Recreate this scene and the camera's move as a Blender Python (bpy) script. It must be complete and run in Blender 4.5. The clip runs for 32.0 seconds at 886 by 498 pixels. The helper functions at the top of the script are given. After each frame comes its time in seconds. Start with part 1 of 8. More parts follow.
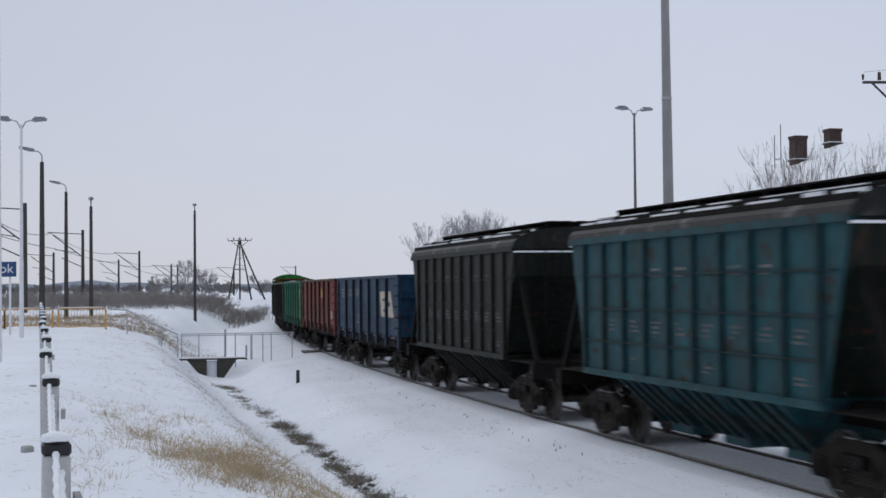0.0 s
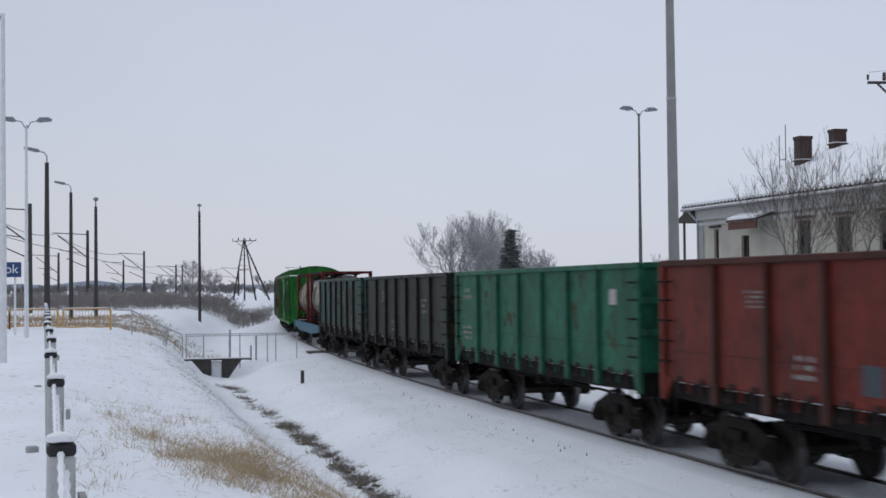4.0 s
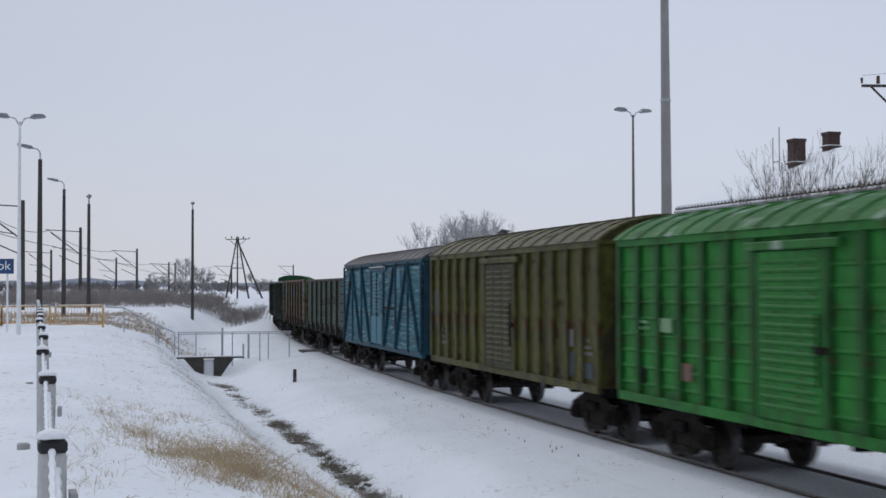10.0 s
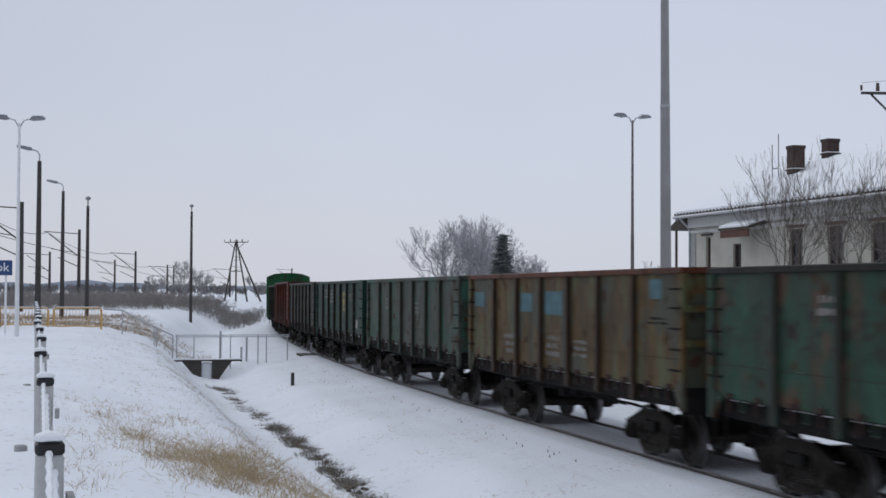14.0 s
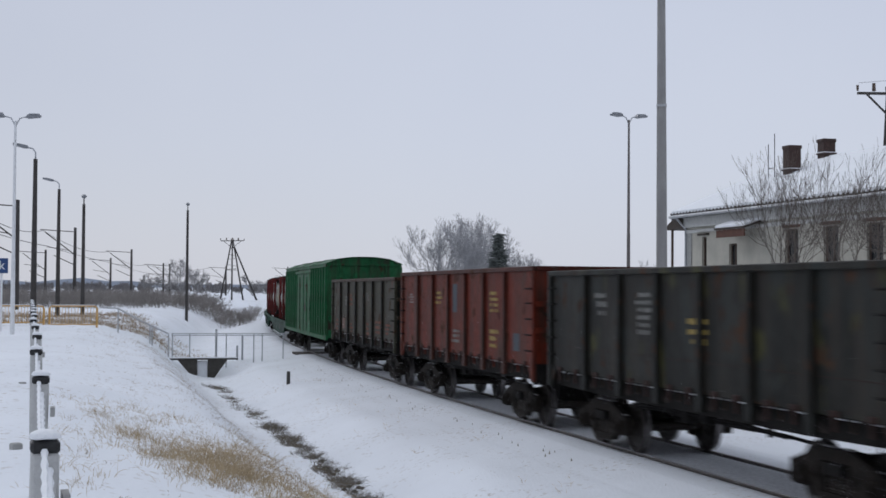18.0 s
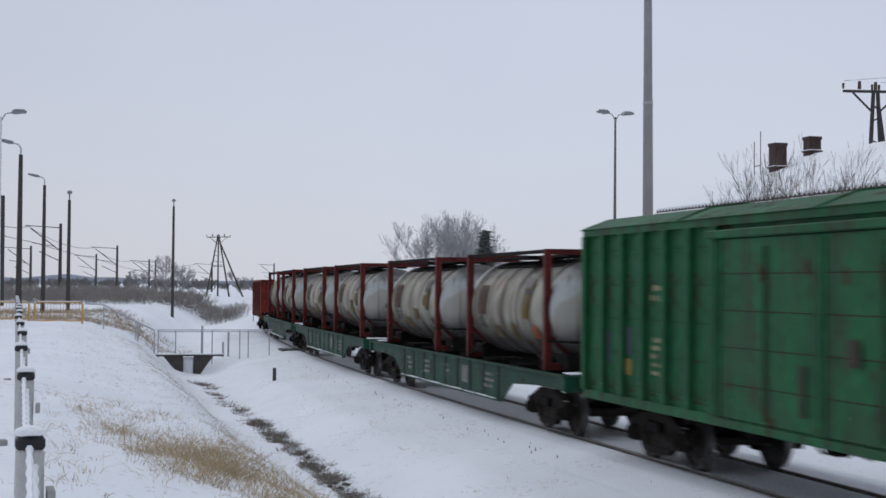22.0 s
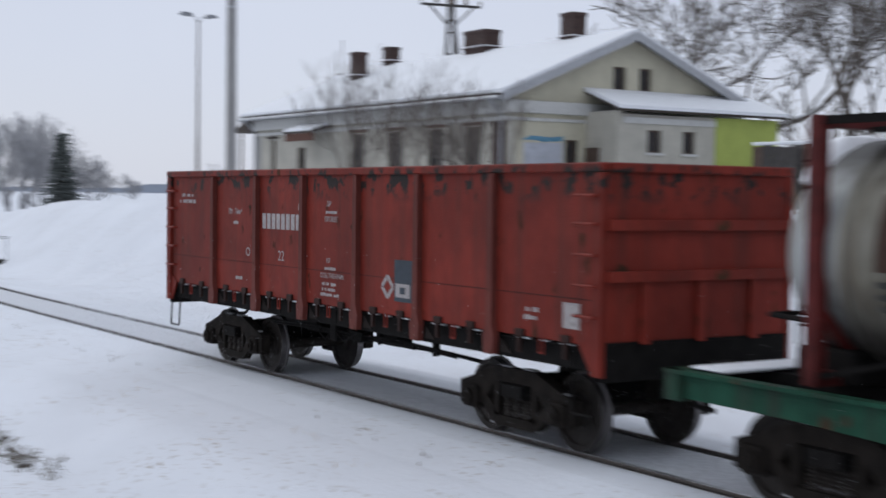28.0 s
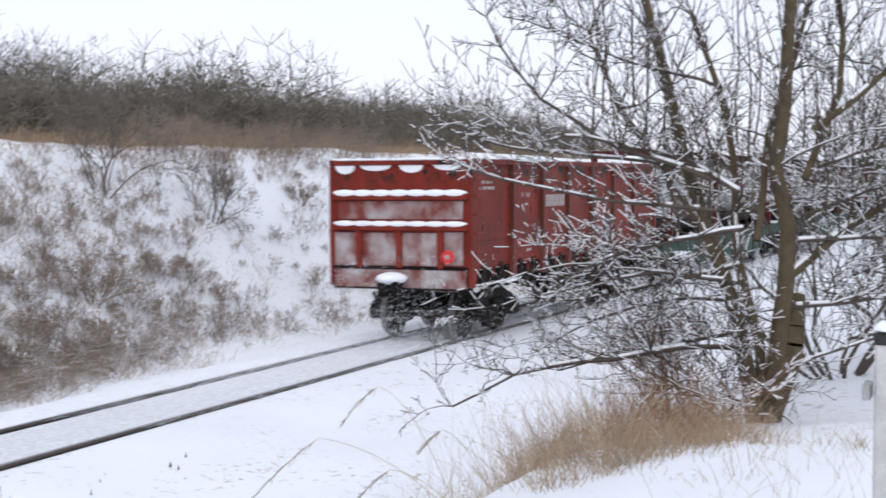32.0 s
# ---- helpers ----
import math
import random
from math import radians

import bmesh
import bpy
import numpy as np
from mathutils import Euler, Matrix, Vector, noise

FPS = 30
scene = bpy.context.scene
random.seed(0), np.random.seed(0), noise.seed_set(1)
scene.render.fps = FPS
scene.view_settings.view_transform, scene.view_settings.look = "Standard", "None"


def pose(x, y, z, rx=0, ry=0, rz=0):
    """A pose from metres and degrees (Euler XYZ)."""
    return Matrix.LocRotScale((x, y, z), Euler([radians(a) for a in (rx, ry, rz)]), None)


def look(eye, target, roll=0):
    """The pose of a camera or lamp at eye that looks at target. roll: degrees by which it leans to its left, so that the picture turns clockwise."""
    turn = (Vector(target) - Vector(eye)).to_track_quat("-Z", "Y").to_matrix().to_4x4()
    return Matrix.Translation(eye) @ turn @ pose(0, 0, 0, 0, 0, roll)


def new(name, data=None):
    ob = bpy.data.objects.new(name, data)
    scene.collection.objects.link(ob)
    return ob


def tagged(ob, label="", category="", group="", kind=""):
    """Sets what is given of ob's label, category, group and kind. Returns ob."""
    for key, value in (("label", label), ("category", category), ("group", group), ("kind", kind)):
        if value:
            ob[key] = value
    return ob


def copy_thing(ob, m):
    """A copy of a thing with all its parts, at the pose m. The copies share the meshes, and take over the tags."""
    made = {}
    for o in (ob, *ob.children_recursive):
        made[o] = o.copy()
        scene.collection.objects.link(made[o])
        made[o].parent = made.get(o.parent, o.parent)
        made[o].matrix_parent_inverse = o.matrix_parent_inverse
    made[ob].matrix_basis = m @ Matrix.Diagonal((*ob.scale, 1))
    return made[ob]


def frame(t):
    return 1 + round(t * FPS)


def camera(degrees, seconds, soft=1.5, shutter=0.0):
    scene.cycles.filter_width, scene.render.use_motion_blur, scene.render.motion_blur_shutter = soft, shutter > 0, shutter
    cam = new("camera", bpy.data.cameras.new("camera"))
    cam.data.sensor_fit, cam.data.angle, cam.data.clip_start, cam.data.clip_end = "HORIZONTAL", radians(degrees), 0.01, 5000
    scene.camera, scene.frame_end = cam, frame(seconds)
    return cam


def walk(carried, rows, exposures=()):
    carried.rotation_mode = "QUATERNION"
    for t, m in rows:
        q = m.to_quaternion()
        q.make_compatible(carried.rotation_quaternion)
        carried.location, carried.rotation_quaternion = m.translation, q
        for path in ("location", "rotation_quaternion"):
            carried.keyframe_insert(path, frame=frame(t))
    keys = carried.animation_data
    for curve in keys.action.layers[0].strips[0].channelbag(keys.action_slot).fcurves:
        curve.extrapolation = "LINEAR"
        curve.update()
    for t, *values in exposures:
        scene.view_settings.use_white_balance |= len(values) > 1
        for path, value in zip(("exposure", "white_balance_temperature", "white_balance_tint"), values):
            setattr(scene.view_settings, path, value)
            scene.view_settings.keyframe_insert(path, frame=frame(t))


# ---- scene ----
# ---------------------------------------------------------------- camera and its turn
cam = camera(35.3, 32.0, soft=1.6, shutter=0.62)
EYE = 3.096
# seconds, heading east of north, tilt, lean (degrees)
PATH = [
    (0.0, -75.55, 1.46, -0.52), (0.5, -75.56, 1.47, -0.51), (1.0, -75.66, 1.48, -0.53), (1.5, -75.70, 1.46, -0.48),
    (2.0, -75.71, 1.42, -0.44), (2.5, -75.73, 1.44, -0.43), (3.0, -75.73, 1.45, -0.46), (3.5, -75.72, 1.45, -0.51),
    (5.5, -75.79, 1.60, -0.48), (6.0, -75.75, 1.53, -0.42), (6.5, -75.68, 1.51, -0.40), (7.0, -75.67, 1.53, -0.44),
    (7.5, -75.67, 1.50, -0.44), (8.0, -75.65, 1.44, -0.36), (8.5, -75.60, 1.42, -0.37), (9.0, -75.56, 1.41, -0.34),
    (9.5, -75.51, 1.44, -0.25), (10.0, -75.46, 1.47, -0.10), (10.5, -75.42, 1.49, 0.07), (11.0, -75.46, 1.53, 0.07),
    (11.5, -75.50, 1.56, 0.09), (12.0, -75.51, 1.54, 0.17), (12.5, -75.45, 1.56, 0.20), (13.0, -75.41, 1.60, 0.20),
    (13.5, -75.41, 1.65, 0.20), (14.0, -75.41, 1.65, 0.27), (14.5, -75.39, 1.62, 0.34), (16.5, -75.38, 1.65, 0.30),
    (17.0, -75.30, 1.62, 0.44), (17.5, -75.23, 1.60, 0.47), (18.0, -75.25, 1.61, 0.41), (18.5, -75.26, 1.58, 0.36),
    (19.0, -75.16, 1.50, 0.39), (19.5, -75.05, 1.38, 0.42), (20.0, -74.98, 1.30, 0.44), (20.5, -74.93, 1.25, 0.39),
    (21.0, -74.85, 1.27, 0.46), (21.5, -74.77, 1.41, 0.48), (22.0, -74.69, 1.48, 0.50), (22.5, -74.66, 1.50, 0.48),
    (23.0, -74.64, 1.41, 0.46), (23.5, -74.57, 1.35, 0.44), (24.0, -74.47, 1.31, 0.48), (24.5, -74.23, 1.30, 0.45),
    (26.5, -70.24, -0.18, -0.15), (27.0, -67.81, -0.74, -0.18), (27.5, -63.68, -1.13, -0.10), (28.0, -57.63, -2.20, 0.78),
    (28.3, -52.78, -2.17, 0.58), (28.6, -45.30, -2.36, 0.50), (29.0, -29.42, -4.57, 0.00), (29.2, -19.45, -5.69, 0.38),
    (29.4, -9.05, -6.28, 0.60), (29.5, -3.30, -6.25, 0.40), (29.6, 2.46, -5.80, 0.05), (29.8, 15.00, -5.95, -0.33),
    (30.0, 27.42, -5.32, -0.05), (30.2, 38.60, -5.84, -0.25), (30.3, 42.90, -5.80, -0.68), (30.4, 46.60, -5.43, -0.80),
    (30.5, 49.40, -4.88, -0.78), (30.7, 53.60, -4.34, -0.55), (31.1, 59.15, -3.80, -0.35), (31.4, 62.40, -3.59, -0.05),
    (31.7, 64.97, -3.09, 0.00),
    (32.0, 66.65, -2.84, -0.34),
]
walk(cam, [(t, pose(0, 0, EYE, 90 + p, 0, -h) @ pose(0, 0, 0, 0, 0, r)) for t, h, p, r in PATH],
     exposures=[(0, 0.0, 6500, 10), (24.5, 0.0, 6500, 10), (27.0, 0.04, 6500, 10), (28.0, 0.14, 6500, 10), (28.6, 0.22, 6500, 10), (29.0, 0.36, 6500, 10), (29.3, 0.6, 6500, 10), (29.6, 0.84, 6500, 10), (30.0, 1.08, 6580, 11), (30.3, 1.10, 6580, 13), (31.0, 0.92, 6570, 15), (32.0, 0.69, 6710, 12)])

# ---------------------------------------------------------------- overcast sky and a weak, wide sun
world = bpy.data.worlds.new("overcast_sky")
scene.world = world
world.use_nodes = True
wn, wl = world.node_tree.nodes, world.node_tree.links
wn.clear()
w_out, w_bg = wn.new("ShaderNodeOutputWorld"), wn.new("ShaderNodeBackground")
w_sky = wn.new("ShaderNodeTexSky")
w_sky.sky_type, w_sky.sun_disc, w_sky.sun_elevation, w_sky.sun_rotation = "NISHITA", False, radians(36), radians(248)
w_co, w_sep, w_ramp = wn.new("ShaderNodeTexCoord"), wn.new("ShaderNodeSeparateXYZ"), wn.new("ShaderNodeValToRGB")
w_noise = wn.new("ShaderNodeTexNoise")
w_noise.inputs["Scale"].default_value, w_noise.inputs["Detail"].default_value = 2.2, 5
w_mix, w_cl = wn.new("ShaderNodeMixRGB"), wn.new("ShaderNodeMixRGB")
w_mix.inputs["Fac"].default_value = 0.93
w_cl.blend_type, w_cl.inputs["Fac"].default_value = "SOFT_LIGHT", 0.26
w_dim = wn.new("ShaderNodeMixRGB")
w_dim.blend_type, w_dim.inputs["Fac"].default_value, w_dim.inputs[2].default_value = "MULTIPLY", 1, (0.1, 0.1, 0.1, 1)
ramp = w_ramp.color_ramp
ramp.elements[0].position, ramp.elements[0].color = 0.0, (0.588, 0.625, 0.722, 1)
ramp.elements[1].position, ramp.elements[1].color = 1.0, (0.685, 0.73, 0.815, 1)
for at_, col in ((0.10, (0.585, 0.628, 0.745, 1)), (0.24, (0.568, 0.613, 0.738, 1)), (0.5, (0.625, 0.668, 0.775, 1))):
    ramp.elements.new(at_).color = col
wl.new(w_co.outputs["Generated"], w_sep.inputs[0])
wl.new(w_sep.outputs["Z"], w_ramp.inputs[0])
wl.new(w_co.outputs["Generated"], w_noise.inputs["Vector"])
wl.new(w_ramp.outputs[0], w_cl.inputs[1])
wl.new(w_noise.outputs["Fac"], w_cl.inputs[2])
wl.new(w_sky.outputs[0], w_dim.inputs[1])
wl.new(w_dim.outputs[0], w_mix.inputs[1])
wl.new(w_cl.outputs[0], w_mix.inputs[2])
w_side, w_tone = wn.new("ShaderNodeMapRange"), wn.new("ShaderNodeMixRGB")
for key_, v_ in (("From Min", -0.15), ("From Max", 0.32), ("To Min", 0.89), ("To Max", 1.0)):
    w_side.inputs[key_].default_value = v_
w_tone.blend_type, w_tone.inputs["Fac"].default_value = "MULTIPLY", 1
wl.new(w_sep.outputs["Y"], w_side.inputs["Value"])
wl.new(w_mix.outputs[0], w_tone.inputs[1])
wl.new(w_side.outputs[0], w_tone.inputs[2])
wl.new(w_tone.outputs[0], w_bg.inputs["Color"])
wl.new(w_bg.outputs[0], w_out.inputs["Surface"])
w_bg.inputs["Strength"].default_value = 1.0
sun = new("sun", bpy.data.lights.new("sun", "SUN"))
sun.data.energy, sun.data.angle, sun.data.color = 0.62, radians(40), (0.97, 0.98, 1.0)
sun.matrix_basis = look((0, 0, 50), (64, 26, 0))

# ---------------------------------------------------------------- the line of the track, and the run of the train
GAUGE = 0.76
_S = np.arange(-560.0, 260.01, 0.5)
_K = np.where(_S > -24.6, -0.000205, np.where(_S < -34.6, 1 / 625.6, -0.000205 + (1 / 625.6 + 0.000205) * (-24.6 - _S) / 10))
_K = np.where(_S > 40, 0.0, _K)
_I0 = int(np.argmin(abs(_S)))
_TH = np.concatenate([[0], np.cumsum((_K[1:] + _K[:-1]) / 4)])
_TH -= _TH[_I0]
_X = np.concatenate([[0], np.cumsum((np.cos(_TH[1:]) + np.cos(_TH[:-1])) / 4)])
_X -= _X[_I0]
_Y = np.concatenate([[0], np.cumsum((np.sin(_TH[1:]) + np.sin(_TH[:-1])) / 4)])
_Y += 11.255 - _Y[_I0]
_Z = np.where(_S < -20, (_S + 20) * 0.00248, 0.0)


def track(s, off=0.0, z=0.0):
    """A place on the track: s metres along it, off to the left, z over the rails."""
    a = np.interp(s, _S, _TH)
    return np.array((np.interp(s, _S, _X) - off * np.sin(a), np.interp(s, _S, _Y) + off * np.cos(a), np.interp(s, _S, _Z) + z))


V_T = [0, 4, 8, 12, 16, 20, 24, 28, 32]
V_MS = [11.92, 11.92, 11.74, 11.57, 12.07, 12.32, 12.17, 12.20, 12.28]
_TT = np.arange(0, 32.01, 0.05)
_VV = np.interp(_TT, V_T, V_MS)
_AD = np.concatenate([[0], np.cumsum((_VV[1:] + _VV[:-1]) * 0.025)])


def run(t):
    """Metres that the train has gone since the start."""
    return float(np.interp(t, _TT, _AD))


# ---------------------------------------------------------------- materials
def nodes_of(name):
    m = bpy.data.materials.new(name)
    m.use_nodes = True
    nt = m.node_tree
    return m, nt.nodes, nt.links, nt.nodes["Principled BSDF"]


def noise_fac(n, l, scale, detail=4, lo=0.4, hi=0.6, stretch=(1, 1, 1), offset=0.0):
    """A noise in the thing's own metres, cut to 0..1 between lo and hi."""
    co, mp, tx, rg = n.new("ShaderNodeTexCoord"), n.new("ShaderNodeMapping"), n.new("ShaderNodeTexNoise"), n.new("ShaderNodeMapRange")
    mp.inputs["Scale"].default_value = stretch
    mp.inputs["Location"].default_value = (offset, offset * 1.7, offset * 0.6)
    tx.inputs["Scale"].default_value, tx.inputs["Detail"].default_value = scale, detail
    rg.inputs["From Min"].default_value, rg.inputs["From Max"].default_value = lo, hi
    l.new(co.outputs["Object"], mp.inputs[0])
    l.new(mp.outputs[0], tx.inputs["Vector"])
    l.new(tx.outputs["Fac"], rg.inputs["Value"])
    return rg.outputs["Result"]


def mix(n, l, fac, a, b, kind="MIX"):
    m = n.new("ShaderNodeMixRGB")
    m.blend_type = kind
    for sock, v in zip(m.inputs, (fac, a, b)):
        if isinstance(v, (int, float)):
            sock.default_value = v
        elif isinstance(v, tuple):
            sock.default_value = (*v, 1) if len(v) == 3 else v
        else:
            l.new(v, sock)
    return m.outputs[0]


def bump(n, l, bsdf, height, strength, dist=0.02):
    b = n.new("ShaderNodeBump")
    b.inputs["Strength"].default_value, b.inputs["Distance"].default_value = strength, dist
    l.new(height, b.inputs["Height"])
    l.new(b.outputs[0], bsdf.inputs["Normal"])


def plain(name, rgb, rough=0.7, metal=0.0, var=0.25, scale=6.0, relief=0.15, spec=0.5):
    """A surface of one colour with mottling and a fine grain."""
    m, n, l, b = nodes_of(name)
    big = noise_fac(n, l, scale, 5, 0.3, 0.7)
    fine = noise_fac(n, l, scale * 9, 3, 0.3, 0.7, offset=3)
    dark = tuple(c * (1 - var) for c in rgb)
    light = tuple(min(1, c * (1 + var)) for c in rgb)
    col = mix(n, l, big, dark, light)
    col = mix(n, l, 0.25, col, mix(n, l, fine, dark, light))
    l.new(col, b.inputs["Base Color"])
    b.inputs["Roughness"].default_value, b.inputs["Metallic"].default_value = rough, metal
    b.inputs["Specular IOR Level"].default_value = spec
    bump(n, l, b, fine, relief)
    return m


def paint(name, rgb, other=None, rust=0.3, streak=0.4, patch=0.0, seed=0.0, rough=0.55, grime=(0.035, 0.028, 0.022), scuff=None, mottle=0.8, third=None):
    """Old wagon paint: faded patches, rain streaks running down, rust spots and grime."""
    m, n, l, b = nodes_of(name)
    fade = noise_fac(n, l, 0.9, 4, 0.3, 0.7, (1, 1, 1), seed)
    col = mix(n, l, fade, tuple(c * 0.72 for c in rgb), tuple(min(1, c * 1.2) for c in rgb))
    mott = noise_fac(n, l, 7.0, 6, 0.25, 0.75, (1, 1, 0.55), seed + 21)
    col = mix(n, l, mottle, col, mix(n, l, mott, (0.48, 0.46, 0.45), (1.32, 1.32, 1.32)), "MULTIPLY")
    if other:
        col = mix(n, l, noise_fac(n, l, 2.1, 9, 0.62 - patch, 0.68 - patch * 0.8, (1, 1, 0.45), seed + 5), col, other)
    if third:
        col = mix(n, l, noise_fac(n, l, 1.3, 7, 0.53, 0.58, (1, 1, 0.7), seed + 31), col, third)
    streak = min(0.85, streak * 1.6)
    run_ = noise_fac(n, l, 5.0, 6, 0.46, 0.72, (1, 1, 0.06), seed + 2)
    col = mix(n, l, mix(n, l, 1.0, run_, (streak, streak, streak), "MULTIPLY"), col, grime)
    spots = noise_fac(n, l, 3.2, 8, 0.66 - rust * 0.14, 0.72 - rust * 0.1, (1, 1, 0.7), seed + 9)
    col = mix(n, l, spots, col, mix(n, l, fade, (0.03, 0.018, 0.012), (0.075, 0.036, 0.02)))
    if scuff:
        # scraped and charred blotches in one band of height
        co, sp, up_, dn = n.new("ShaderNodeTexCoord"), n.new("ShaderNodeSeparateXYZ"), n.new("ShaderNodeMapRange"), n.new("ShaderNodeMapRange")
        l.new(co.outputs["Object"], sp.inputs[0])
        for r_, a, b_ in ((up_, scuff[0] - 0.22, scuff[0]), (dn, scuff[1] + 0.1, scuff[1])):
            r_.inputs["From Min"].default_value, r_.inputs["From Max"].default_value = a, b_
            l.new(sp.outputs["Z"], r_.inputs["Value"])
        blot = noise_fac(n, l, 5.5, 8, 0.53, 0.58, (1, 1, 0.8), seed + 13)
        band = mix(n, l, 1.0, mix(n, l, 1.0, up_.outputs[0], dn.outputs[0], "MULTIPLY"), blot, "MULTIPLY")
        col = mix(n, l, band, col, (0.025, 0.02, 0.018))
    l.new(col, b.inputs["Base Color"])
    fine = noise_fac(n, l, 40, 3, 0.3, 0.7, offset=seed)
    l.new(mix(n, l, spots, (rough,) * 3, (0.9,) * 3), b.inputs["Roughness"])
    b.inputs["Specular IOR Level"].default_value = 0.12
    bump(n, l, b, mix(n, l, 0.5, fine, spots), 0.2)
    return m


def planks_paint(name, rgb, pale, seed=0.0):
    """Weathered painted boards: the paint is worn off in long scratches along the board."""
    m, n, l, b = nodes_of(name)
    oi = n.new("ShaderNodeObjectInfo")

    def along(scale, lo, hi, sx, shift):
        """Noise stretched along each board, different on every board."""
        co, mp, ad, mu, tx, rg = (n.new(k) for k in ("ShaderNodeTexCoord", "ShaderNodeMapping", "ShaderNodeVectorMath", "ShaderNodeMath", "ShaderNodeTexNoise", "ShaderNodeMapRange"))
        mp.inputs["Scale"].default_value = (sx, 1, 9)
        mu.operation, mu.inputs[1].default_value = "MULTIPLY_ADD", 61.0
        mu.inputs[2].default_value = shift
        tx.inputs["Scale"].default_value, tx.inputs["Detail"].default_value = scale, 8
        rg.inputs["From Min"].default_value, rg.inputs["From Max"].default_value = lo, hi
        l.new(co.outputs["Object"], mp.inputs[0])
        l.new(oi.outputs["Random"], mu.inputs[0])
        l.new(mp.outputs[0], ad.inputs[0])
        l.new(mu.outputs[0], ad.inputs[1])
        l.new(ad.outputs[0], tx.inputs["Vector"])
        l.new(tx.outputs["Fac"], rg.inputs["Value"])
        return rg.outputs["Result"]
    worn = along(2.0, 0.5, 0.66, 3.0, seed)
    fade = noise_fac(n, l, 1.3, 4, 0.3, 0.7, offset=seed + 4)
    col = mix(n, l, fade, tuple(c * 0.6 for c in rgb), tuple(c * 1.3 for c in rgb))
    col = mix(n, l, mix(n, l, 1.0, oi.outputs["Random"], (0.5, 0.5, 0.5), "MULTIPLY"), col, tuple(c * 0.5 for c in rgb))
    col = mix(n, l, worn, col, pale)
    bare = along(1.6, 0.57, 0.66, 2.2, seed + 11)
    col = mix(n, l, bare, col, (0.05, 0.05, 0.045))
    l.new(col, b.inputs["Base Color"])
    b.inputs["Roughness"].default_value = 0.75
    b.inputs["Specular IOR Level"].default_value = 0.25
    bump(n, l, b, worn, 0.3)
    return m


def snow_material(name, dirt=(0.33, 0.27, 0.2), amount=0.75, tint=(0.76, 0.79, 0.84)):
    """Thin snow, grained, with dead grass and earth showing in small flecks."""
    m, n, l, b = nodes_of(name)
    big = noise_fac(n, l, 0.35, 5, 0.3, 0.7)
    col = mix(n, l, big, tuple(c * 0.95 for c in tint), tuple(min(0.93, c * 1.04) for c in tint))
    where = noise_fac(n, l, 0.5, 4, 0.44, 0.64, offset=7)
    fleck = noise_fac(n, l, 9.0, 7, 0.585, 0.67, offset=2)
    both = mix(n, l, 1.0, where, fleck, "MULTIPLY")
    col = mix(n, l, mix(n, l, 1.0, both, (amount,) * 3, "MULTIPLY"), col, dirt)
    l.new(col, b.inputs["Base Color"])
    b.inputs["Roughness"].default_value = 0.75
    b.inputs["Subsurface Weight"].default_value = 0.0
    bump(n, l, b, mix(n, l, 0.5, noise_fac(n, l, 2.5, 6, 0.2, 0.8), noise_fac(n, l, 22, 4, 0.2, 0.8)), 0.35, 0.05)
    return m


SNOW = snow_material("snow_ground")
SNOWCAP = plain("snow_cap", (0.84, 0.86, 0.89), 0.8, var=0.05, scale=8)
DIRTYSNOW = plain("grey_dirty_snow", (0.40, 0.40, 0.41), 0.85, var=0.35, scale=9)
BED = plain("grey_track_bed", (0.71, 0.73, 0.77), 0.85, var=0.18, scale=14, relief=0.5)
RAIL = plain("rail_steel", (0.09, 0.075, 0.065), 0.5, 0.5)
RAILTOP = plain("polished_rail", (0.30, 0.30, 0.31), 0.3, 0.9)
BLACK = plain("grimy_black_iron", (0.0095, 0.0085, 0.008), 0.85, 0.0, 0.5, 5, spec=0.1)
CASTIRON = plain("sooty_cast_iron", (0.0145, 0.0115, 0.0095), 0.85, 0.0, 0.55, 6, spec=0.12)
WHEEL = plain("brown_wheel_steel", (0.026, 0.021, 0.018), 0.65, 0.1, 0.4, 7, spec=0.25)
TREAD = plain("worn_tread_steel", (0.16, 0.15, 0.15), 0.35, 0.8)
CONCRETE = plain("grey_concrete", (0.36, 0.36, 0.35), 0.85, var=0.2, scale=9, relief=0.4)
POSTPALE = plain("limewashed_concrete", (0.50, 0.50, 0.49), 0.85, var=0.18, scale=7, relief=0.3)
WHITEPAINT = plain("white_paint", (0.74, 0.75, 0.76), 0.5, var=0.1)
GREYMETAL = plain("galvanised_grey", (0.42, 0.43, 0.45), 0.45, 0.4, 0.15)
DARKPOLE = plain("dark_weathered_pole", (0.055, 0.05, 0.047), 0.85, 0, 0.3)
YELLOW = plain("orange_yellow_paint", (0.56, 0.33, 0.10), 0.5, var=0.2)
BLUESIGN = plain("sign_blue", (0.015, 0.055, 0.17), 0.4, var=0.08)
BLACKBAND = plain("black_band_paint", (0.012, 0.012, 0.013), 0.5)
BRICK = plain("dark_red_brick", (0.055, 0.032, 0.027), 0.85, var=0.35, scale=7, relief=0.5)
MARK = plain("chalk_white_stencil", (0.36, 0.33, 0.32), 0.7, var=0.35, scale=18)
WORNMARK = plain("worn_grey_white_stencil", (0.19, 0.18, 0.17), 0.75, var=0.5, scale=16)
DIMMARK = plain("sooty_pale_stencil", (0.10, 0.10, 0.095), 0.75, var=0.5, scale=16)
CREAMMARK = plain("cream_emblem_paint", (0.42, 0.36, 0.28), 0.7, var=0.3, scale=5)
MARKG = plain("faded_pale_green_stencil", (0.15, 0.27, 0.14), 0.7, var=0.4, scale=14)
